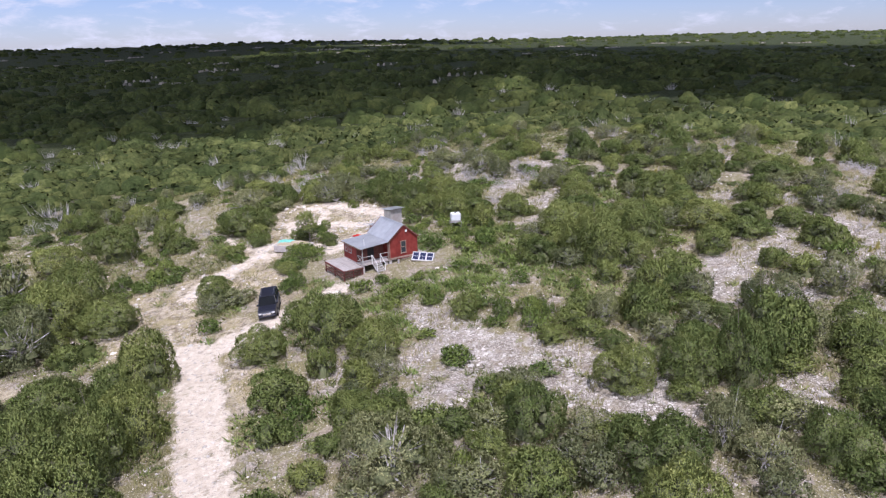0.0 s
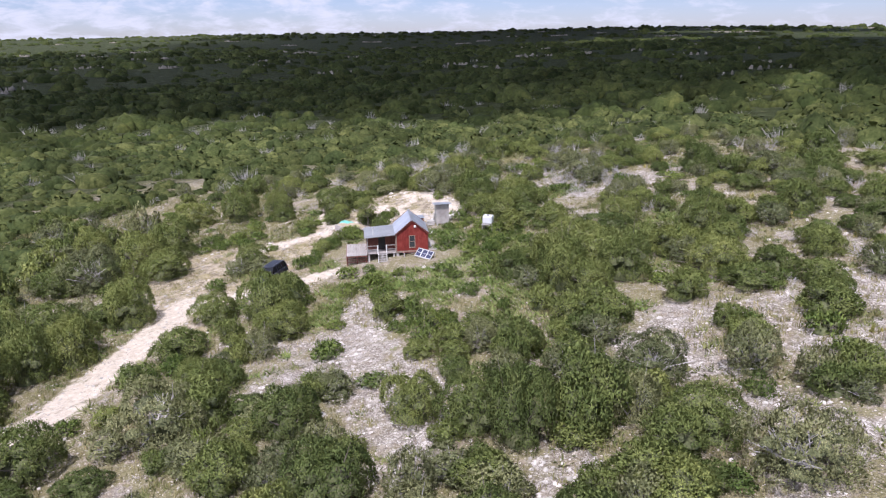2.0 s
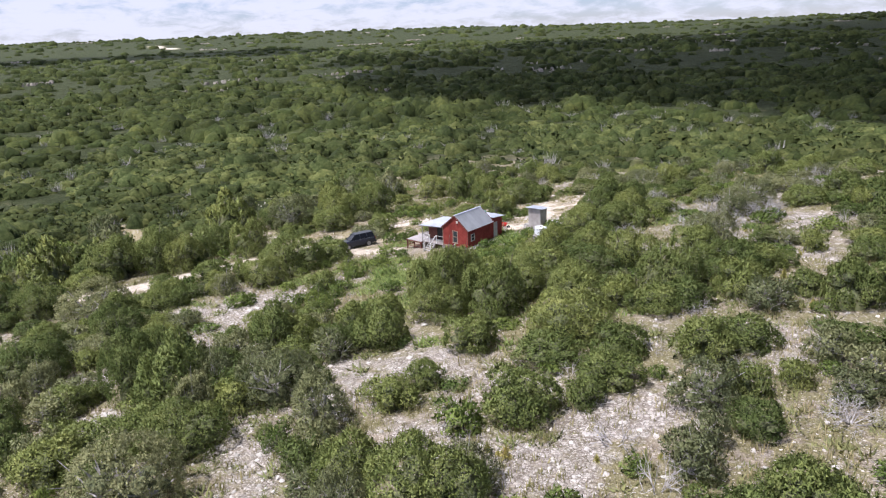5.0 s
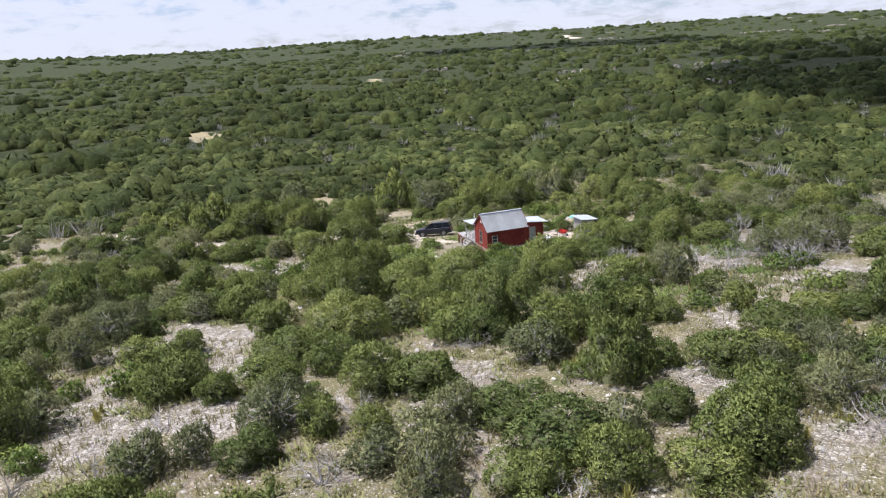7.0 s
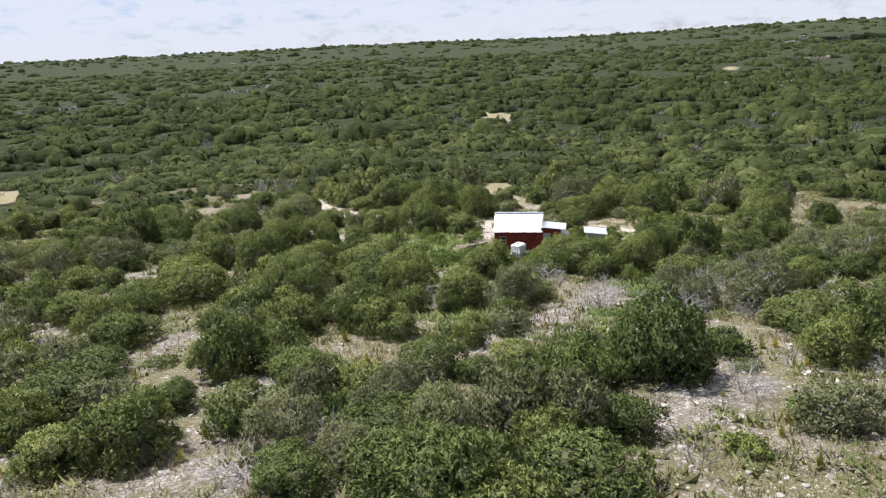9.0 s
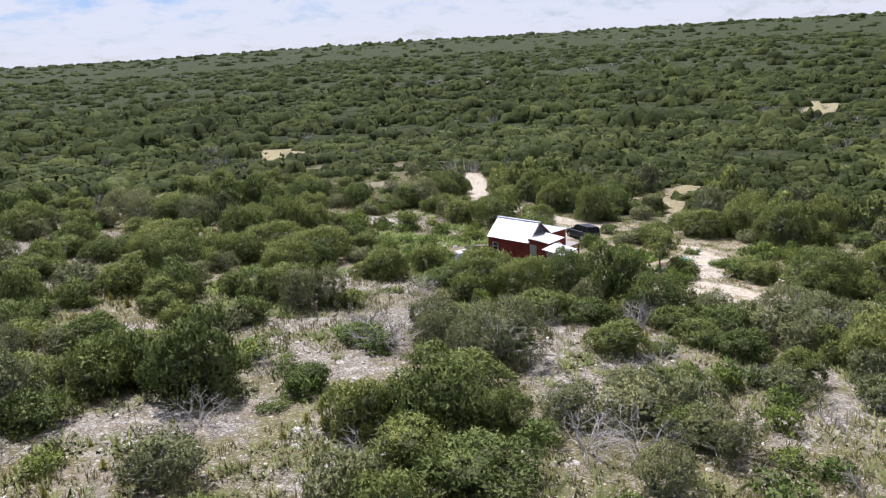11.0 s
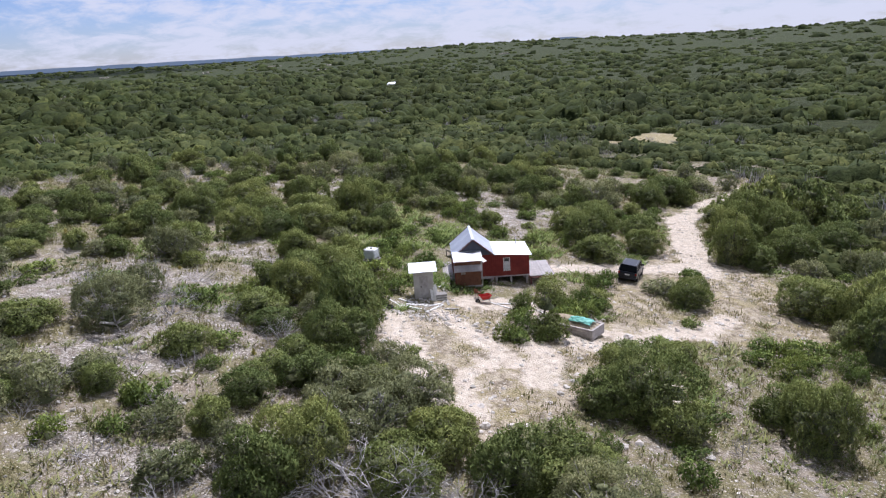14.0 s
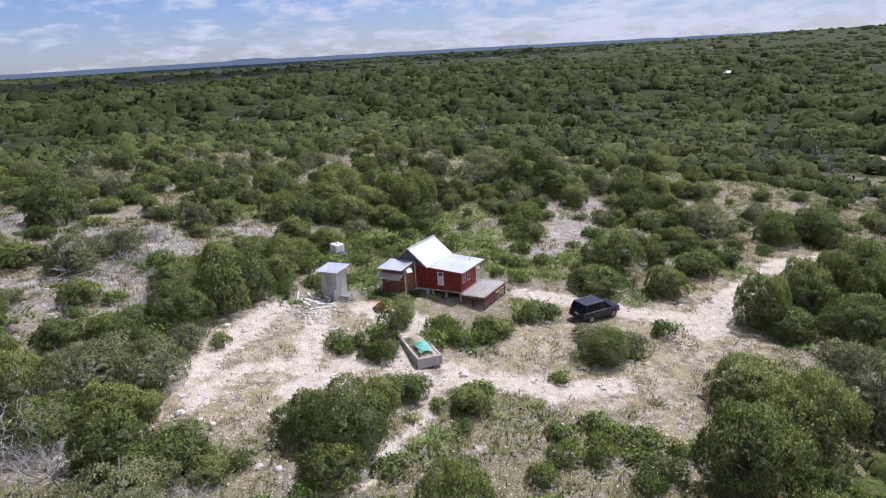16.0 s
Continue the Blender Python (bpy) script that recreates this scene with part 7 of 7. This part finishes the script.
def many(name, label, category, template, faces, x, y, z, sx, sz, mat, seed, jitter=0.18, shade=None):
    """One object of many alike low masses, each turned, stretched and dented."""
    g = np.random.default_rng(seed)
    n, k = len(x), len(template)
    a = g.uniform(0, 2 * math.pi, n)
    t = np.repeat(template[None], n, 0) * (1 + g.uniform(-jitter, jitter, (n, k, 1)))
    px = t[..., 0] * np.cos(a)[:, None] - t[..., 1] * np.sin(a)[:, None]
    py = t[..., 0] * np.sin(a)[:, None] + t[..., 1] * np.cos(a)[:, None]
    v = np.stack([px * sx[:, None] + x[:, None], py * sx[:, None] + y[:, None], t[..., 2] * sz[:, None] + z[:, None]], -1).reshape(-1, 3)
    f = np.asarray(faces)
    f = (f[None] + (np.arange(n) * k)[:, None, None]).reshape(-1, f.shape[1])
    nrm = None
    if shade is not None:
        s = np.repeat(shade[None], n, 0)
        nrm = np.stack([s[..., 0] * np.cos(a)[:, None] - s[..., 1] * np.sin(a)[:, None], s[..., 0] * np.sin(a)[:, None] + s[..., 1] * np.cos(a)[:, None], s[..., 2]], -1).reshape(-1, 3)
    return tagged(new(name, raw_mesh(name, v, f, mat, normals=nrm)), label, category, kind="stuff")


def tuft_template(n, spread, tall, wide, seed):
    g = np.random.default_rng(seed)
    v, f = [], []
    for k in range(n):
        a = g.uniform(0, 2 * math.pi)
        o = np.array([*g.normal(0, spread * 0.35, 2), 0])
        d = np.array([math.cos(a) * g.uniform(0.1, 0.6), math.sin(a) * g.uniform(0.1, 0.6), 1.0]) * tall * g.uniform(0.5, 1)
        s = np.array([-math.sin(a), math.cos(a), 0]) * wide
        f.append([3 * k, 3 * k + 1, 3 * k + 2])
        v += [o - s, o + s, o + d]
    return np.array(v), f


# woodland that covers the country round about, thinning out with distance
def leafy_template(seed, n, lobes=5, rows=3, cols=7):
    """A thicket of a few rounded heads of unequal size, strewn with n leaf sprays; its reach is about 1."""
    g = np.random.default_rng(seed)
    dome, df = ball(rows, cols)
    a = g.uniform(0, 6.28) + np.arange(lobes) * 2.4
    off = np.sqrt((np.arange(lobes) + 0.1) / lobes) * 0.62
    c = np.stack([np.cos(a) * off, np.sin(a) * off, np.zeros(lobes)], -1)
    size = g.uniform(0.38, 0.62, lobes)
    tall = size * g.uniform(1.0, 1.5, lobes)
    tall[0] *= 1.25
    verts, faces, shade, base = [], [], [], 0
    for k in range(lobes):
        q = dome * np.array([size[k], size[k], tall[k]]) * g.uniform(0.82, 1.12, (len(dome), 1)) + c[k]
        verts.append(q); shade.append(unit(dome + np.array([0, 0, 0.25]) + g.normal(0, 0.15, dome.shape)))
        faces.append(np.array(df) + base); base += len(q)
    if n:
        per = g.choice(lobes, n, p=size ** 2 / (size ** 2).sum())
        d = g.normal(size=(n, 3)); d[:, 2] = abs(d[:, 2]); d = unit(d)
        p = c[per] + d * np.stack([size[per], size[per], tall[per]], -1) * g.uniform(0.88, 1.16, (n, 1))
        nrm = unit(d * 0.7 + g.normal(0, 0.35, (n, 3)) + np.array([0, 0, 0.6]))
        t = unit(np.cross(nrm, g.normal(size=(n, 3))))
        b = np.cross(nrm, t)
        k = (0.15 if n < 40 else 0.095) * g.uniform(0.6, 1.4, (n, 1))
        v = np.stack([p - t * k * 0.7 - b * k * 0.34, p - t * k * 0.7 + b * k * 0.34, p + t * k * 0.8], 1).reshape(-1, 3)
        verts.append(v); shade.append(np.repeat(nrm, 3, 0))
        faces.append(outward(v, np.arange(3 * n).reshape(-1, 3), nrm) + base)
    return np.concatenate(verts), np.concatenate(faces), np.concatenate(shade)


def far_side(a):
    """The western quarter, where the brush runs up to the clearing with no break."""
    return np.cos(a - radians(185)) > 0.87


def woodland(n, r0, r1, seed, size, leaves, grow=1.0, mat=M_WOODLAND, lobes=5, cols=7):
    g = np.random.default_rng(seed)
    rr = r0 * (r1 / r0) ** np.sqrt(g.uniform(0, 1, n)) if r1 > 400 else np.sqrt(g.uniform(r0 ** 2, r1 ** 2, n))
    a = g.uniform(0, 2 * math.pi, n)
    x, y = rr * np.cos(a), rr * np.sin(a)
    thin = np.array([noise.noise((px * 0.02, py * 0.02, 1.0)) + 0.5 * noise.noise((px * 0.07, py * 0.07, 4.0)) for px, py in zip(x, y)])
    ok = (thin > (-0.7 if r0 < 100 else -0.42)) & (nearness(x, y, OPEN, 2.0) < 0.3) & (far_side(a) | (rr > 73))
    for px, py, pr in HAND if r0 < 60 else ():
        ok &= np.hypot(x - px, y - py) > pr * 0.9
    x, y = x[ok], y[ok]
    s = size * np.clip(np.exp(g.normal(-0.12, 0.42, len(x))), 0.4, 2.0) * (1 + grow * ease(300, 3000, np.hypot(x, y)))
    t, f, shade = leafy_template(seed, leaves, lobes, 3, cols)
    return many("woodland", "dense green juniper and oak brush covering hills", "woodland", t, f, x, y, ground_z(x, y) - 0.1, s, s * g.uniform(0.5, 0.9, len(x)) * (1 - 0.35 * ease(500, 1500, np.hypot(x, y))), mat, seed, 0.2, shade)


for k in range(2):      # two forms of thicket in each belt
    woodland(860, 34, 78, 30 + 40 * k, 2.3, 170, 1.0, M_BRUSH, 6)
    woodland(1350, 74, 160, 31 + 40 * k, 3.4, 100, 1.0, M_BRUSH, 5)
    woodland(4000, 145, 420, 32 + 40 * k, 5.0, 22, 1.0, M_WOODLAND, 4, 6)
    woodland(5000, 400, 1300, 33 + 40 * k, 6.2, 0, 0.5, M_WOODLAND, 3, 6)
    woodland(4200, 1200, 4800, 34 + 40 * k, 7.5, 0, 0.9, M_WOODLAND, 2, 6)

# bare limestone ledges and grey dead brush that show between the trees
g = np.random.default_rng(35)
fx, fy, s = [], [], []
for _ in range(560):        # broken bands that follow the slopes
    rr, a = 300 * 9 ** g.uniform(0, 1), g.uniform(0, 2 * math.pi)
    stony = 0.3 if 800 < rr < 1900 and (0.7 < a < 0.95 or 1.65 < a < 2.65) else 0.0
    if noise.noise((rr * math.cos(a) * 0.005, rr * math.sin(a) * 0.005, 30.0)) + 0.25 * math.sin(a) + stony < 0.13:
        continue
    count = int(g.integers(3, 12))
    da = np.cumsum(g.uniform(0.2, 1.0, count)) * g.uniform(4, 9) / rr
    q = rr + np.cumsum(g.normal(0, 5, count))
    fx += list(q * np.cos(a + da)); fy += list(q * np.sin(a + da))
    s += list(g.uniform(0.3, 1.0, count) * (0.7 + rr / 900))
fx, fy, s = np.array(fx), np.array(fy), np.array(s)
t, f = ball(3, 6)
many("ledges", "pale limestone ledges showing between the trees", "rock", t, f, fx, fy, ground_z(fx, fy), s * 1.7, 1.7 + 0.5 * s, M_LEDGE, 36, 0.35)
rr, a = np.sqrt(g.uniform(58 ** 2, 230 ** 2, 420)), g.uniform(0, 2 * math.pi, 420)
ok = far_side(a) | (rr > 66)
fx, fy = (rr * np.cos(a))[ok], (rr * np.sin(a))[ok]
t, f = tuft_template(46, 1.2, 1.35, 0.02, 37)
t[2::3, :2] *= 1.7
s = g.uniform(0.9, 2.1, len(fx))
many("dead_brush", "bare grey dead brush among the trees", "dead brush", t, f, fx, fy, ground_z(fx, fy) + 0.5, s, s * g.uniform(0.9, 1.4, len(fx)), M_DEAD, 38, 0.1)

# stones and grass
fx, fy = free_spots(34000, 4, 72, 41, 0.5, 2, 2)
g = np.random.default_rng(42)
stony = nearness(fx, fy, STONY, 2.5) + 0.35 * nearness(fx, fy, TRACKS, 1.4)
keep = g.uniform(0, 1, len(fx)) < 0.4 + 0.7 * stony
fx, fy = fx[keep], fy[keep]
s = 0.045 + 0.13 * g.uniform(0, 1, len(fx)) ** 2.8
t, f = ball(3, 6)
many("stones", "scattered pale limestone rocks on the ground", "stones", t, f, fx, fy, ground_z(fx, fy) - 0.02, s, s * g.uniform(0.5, 0.9, len(fx)), M_ROCK, 43, 0.3)
fx, fy = free_spots(9000, 9, 66, 45, 0.6, 2, 2)
loose = 0.6 * nearness(fx, fy, STONY, 2.0) + 0.75 * nearness(fx, fy, CLEARINGS, 1.0) + 0.08
broken = np.array([noise.noise((px * 0.2, py * 0.2, 14.0)) for px, py in zip(fx, fy)])
keep = g.uniform(0, 1, len(fx)) < loose * np.clip(0.5 + 1.6 * broken, 0, 1.3)
fx, fy = fx[keep], fy[keep]
s = 0.12 + 0.2 * g.uniform(0, 1, len(fx)) ** 2.2
t, f = ball(4, 7)
many("rocks", "pale broken limestone slabs and rocks", "rocks", t, f, fx, fy, ground_z(fx, fy) - 0.05, s, s * g.uniform(0.35, 0.75, len(fx)), M_ROCK, 46, 0.32)
fx, fy = free_spots(36000, 4, 74, 51, 0.45, 0.6, 1.1)
t, f = tuft_template(9, 0.4, 0.42, 0.03, 52)
thick = np.array([noise.noise((px * 0.09, py * 0.09, 2.0)) for px, py in zip(fx, fy)])
fx, fy = fx[thick > -0.12], fy[thick > -0.12]
s = g.uniform(0.5, 1.3, len(fx))
many("grass_tufts", "dry yellow-green grass tufts between stones", "grass", t, f, fx, fy, ground_z(fx, fy) - 0.02, s, s * g.uniform(0.7, 1.2, len(fx)), M_GRASS, 53, 0.1)

fx, fy = free_spots(30000, 4, 74, 61, 0.6, 0.4, 0.95)
thick = np.array([noise.noise((px * 0.12, py * 0.12, 9.0)) for px, py in zip(fx, fy)])
grown = thick > np.where(fy > 0, -0.22, -0.05)
fx, fy = fx[grown], fy[grown]
t, f = tuft_template(20, 1.1, 0.9, 0.09, 62)
t[2::3, :2] *= 1.5
f = outward(t, np.array(f), t[0::3] * 0.3 + np.array([0, 0, 1.0]))
shade = unit(t * np.array([1, 1, 0.3]) + np.array([0, 0, 0.9]))
s = g.uniform(0.2, 0.72, len(fx))
many("herbs", "low yellow-green herbs and seedlings on stony ground", "herbs", t, f, fx, fy, ground_z(fx, fy) - 0.03, s, s * g.uniform(0.45, 0.9, len(fx)), M_HERB, 63, 0.3, shade)

fx, fy = free_spots(9000, 4.5, 34, 71, 0.6, 0.4, 0.5)
thick = np.array([noise.noise((px * 0.16, py * 0.16, 19.0)) for px, py in zip(fx, fy)])
grown = thick > np.where((fy > 14) & (fx < -2), 0.3, 0.0)
fx, fy = fx[grown], fy[grown]
s = g.uniform(0.3, 0.85, len(fx))
many("herbs", "fresh green herbs growing thickly round the cabin", "herbs", t, f, fx, fy, ground_z(fx, fy) - 0.03, s, s * g.uniform(0.45, 0.8, len(fx)), M_FRESH, 73, 0.3, shade)
fx, fy = g.uniform(-10, 14, 2600), g.uniform(-17, 9, 2600)
ok = (np.hypot(fx + 1.5, fy) > 4.6) & (np.hypot(fx + 5.5, fy + 2) > 2.8) & (np.hypot(fx - 1.5, fy + 2) > 1.2) & (nearness(fx, fy, OPEN, 0.8) < 0.5) & (nearness(fx, fy, STONY, 1.5) < 0.5) & (fx > fy * 0.5 - 6)
thick = np.array([noise.noise((px * 0.22, py * 0.22, 27.0)) for px, py in zip(fx, fy)])
ok &= thick > -0.08
fx, fy = fx[ok], fy[ok]
s = g.uniform(0.25, 0.75, len(fx))
many("herbs", "green herbs on the slope before the cabin", "herbs", t, f, fx, fy, ground_z(fx, fy) - 0.03, s, s * g.uniform(0.5, 0.9, len(fx)), M_FRESH, 75, 0.3, shade)
fx, fy = g.normal(4.2, 1.7, 420), g.normal(14.2, 1.5, 420)
fx, fy = np.r_[fx, g.normal(-9.5, 1.6, 160)], np.r_[fy, g.normal(17.8, 1.0, 160)]
s = 0.04 + 0.16 * g.uniform(0, 1, len(fx)) ** 2.0
t, f = ball(3, 6)
many("rubble", "white limestone rubble strewn round the outhouse", "rubble", t, f, fx, fy, ground_z(fx, fy) - 0.02, s, s * 0.7, M_ROCK, 74, 0.3)

fx, fy = free_spots(9000, 8, 32, 81, 0.7, 1.1, 1.1)
ok = (nearness(fx, fy, CLEARINGS, 2.5) > 0.15) & (nearness(fx, fy, TRACKS, 0.8) < 0.5)
thick = np.array([noise.noise((px * 0.3, py * 0.3, 6.0)) for px, py in zip(fx, fy)])
fx, fy = fx[ok & (thick > -0.1)], fy[ok & (thick > -0.1)]
t, f = tuft_template(9, 0.5, 0.4, 0.03, 82)
s = g.uniform(0.5, 1.2, len(fx))
many("grass_tufts", "sparse dry grass on the worn clearing", "grass", t, f, fx, fy, ground_z(fx, fy) - 0.02, s, s * g.uniform(0.6, 1.0, len(fx)), M_GRASS, 83, 0.1)


def boulder(x, y, s):
    s *= 0.75
    bm = bmesh.new()
    bmesh.ops.create_icosphere(bm, subdivisions=2, radius=s)
    for v in bm.verts:
        v.co *= 1 + 0.6 * noise.noise(v.co * (1.9 / s) + Vector((x, y, 0)))
        v.co.z *= 0.62
    ob = new("boulder", mesh_of("boulder", bm, M_ROCK))
    ob.matrix_basis = pose(x, y, gz(x, y) + 0.15 * s, 0, 0, x * 40)
    tagged(ob, "pale rough limestone boulder on bare ground", "boulder", "boulders")


boulder(-0.9, 31.5, 0.45); boulder(-1.6, 32.4, 0.35); boulder(0.6, 30.2, 0.4); boulder(-3.2, 32.8, 0.5); boulder(1.6, 33.2, 0.4); boulder(-2.4, 31.2, 0.3)
boulder(-6.4, 17.3, 0.4); boulder(-7.2, 17.9, 0.35); boulder(-12.3, 15.4, 0.5); boulder(6.2, 21.4, 0.4); boulder(4.9, 23.2, 0.3); boulder(-4.2, 16.6, 0.45)
boulder(3.4, 27.6, 0.35); boulder(-8.6, 32.2, 0.4); boulder(-9.6, 31.6, 0.35); boulder(2.3, -6.2, 0.3); boulder(1.4, -5.4, 0.35); boulder(9.2, -3.5, 0.35)


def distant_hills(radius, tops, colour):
    """A far skyline with haze painted in as a blue glow: tops gives the height at bearings in degrees."""
    m = bpy.data.materials.new("painted_haze_glow")
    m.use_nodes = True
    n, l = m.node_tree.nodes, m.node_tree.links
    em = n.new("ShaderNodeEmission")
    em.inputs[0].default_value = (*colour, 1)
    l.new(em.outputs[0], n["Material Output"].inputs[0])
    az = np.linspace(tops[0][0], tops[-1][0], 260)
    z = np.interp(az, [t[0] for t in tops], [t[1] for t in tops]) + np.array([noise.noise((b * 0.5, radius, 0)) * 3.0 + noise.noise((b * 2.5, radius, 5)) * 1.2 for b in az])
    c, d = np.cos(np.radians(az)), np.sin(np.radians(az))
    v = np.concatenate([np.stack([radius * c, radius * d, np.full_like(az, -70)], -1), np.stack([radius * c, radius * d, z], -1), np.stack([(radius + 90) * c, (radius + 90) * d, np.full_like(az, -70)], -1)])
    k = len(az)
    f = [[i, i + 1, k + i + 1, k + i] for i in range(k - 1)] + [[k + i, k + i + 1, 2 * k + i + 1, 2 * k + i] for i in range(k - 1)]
    tagged(new("backdrop", raw_mesh("backdrop", v, f, m)), "far skyline backdrop, haze and cloud shade painted as glow", "hills", kind="structure")


# dark strip: cloud shade on the far plain painted into the glow colour
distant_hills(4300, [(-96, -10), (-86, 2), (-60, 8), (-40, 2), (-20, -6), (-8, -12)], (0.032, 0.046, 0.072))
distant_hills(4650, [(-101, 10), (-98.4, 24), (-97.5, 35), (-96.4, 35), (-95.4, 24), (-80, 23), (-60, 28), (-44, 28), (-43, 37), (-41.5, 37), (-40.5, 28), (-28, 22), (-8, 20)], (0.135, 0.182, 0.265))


def far_shed(x, y, turn, w, d, h):
    z = gz(x, y) - 0.3
    sh = thing("far_shed", x, y, z, turn, "small distant shed with a pale roof", "shed")
    part("wall", prism([(-w / 2, 0), (w / 2, 0), (w / 2, h), (0, h + w * 0.2), (-w / 2, h)], -d / 2, d / 2), M_PLY, sh)
    for s in (1, -1):
        sheets(sh, (0, -d / 2 - 0.3, h + w * 0.2 + 0.05), (0, 1, 0), (s * w / 2, 0, -w * 0.2), d + 0.6, math.hypot(w / 2, w * 0.2) + 0.3, 3, M_METAL)


far_shed(52, -394, 70, 5, 7, 3.2)


def cloud(name, lumps, base):
    """A heaped cloud high over the land, made of many rounded masses."""
    g = np.random.default_rng(len(lumps))
    bm = bmesh.new()
    for x, y, r in lumps:
        cx, cy = x + SUN_DIR.x / SUN_DIR.z * base, y + SUN_DIR.y / SUN_DIR.z * base
        for k in range(10):
            a, q = g.uniform(0, 2 * math.pi), r * math.sqrt(g.uniform(0, 0.75))
            s = r * g.uniform(0.42, 0.7)
            bmesh.ops.create_icosphere(bm, subdivisions=2, radius=s, matrix=Matrix.LocRotScale((cx + q * math.cos(a), cy + q * math.sin(a), base + s * 0.25), None, (1, 1, 0.5)))
    for v in bm.verts:
        v.co += Vector((noise.noise(v.co * 0.012), noise.noise(v.co * 0.012 + Vector((7, 0, 0))), 0)) * 45
    ob = new(name, mesh_of(name, bm, M_CLOUD))
    tagged(ob, "heaped white cumulus cloud high above the hills", "cloud", "clouds", "structure")


cloud("cloud", [(-150, 340, 140), (0, 335, 130), (130, 300, 130), (265, 165, 115), (300, 65, 120), (800, 800, 350), (720, 430, 190), (60, 470, 260), (330, 420, 300), (-230, 560, 270), (360, 190, 190), (80, 800, 330), (-150, 1150, 330), (450, 700, 260), (-420, 820, 200), (-50, 1600, 350), (560, 330, 220), (220, 1700, 450), (-180, 2300, 480), (400, 2500, 600), (900, 2300, 450), (-250, 3300, 600), (500, 3500, 700), (1300, 3400, 600), (300, 4500, 800), (1500, 4500, 700)], 900)
cloud("cloud", [(1500, -700, 330), (1550, -1300, 340), (1250, -2050, 330), (1900, -1900, 300)], 900)
cloud("cloud", [(-1000, 520, 150), (-1150, 330, 120)], 900)
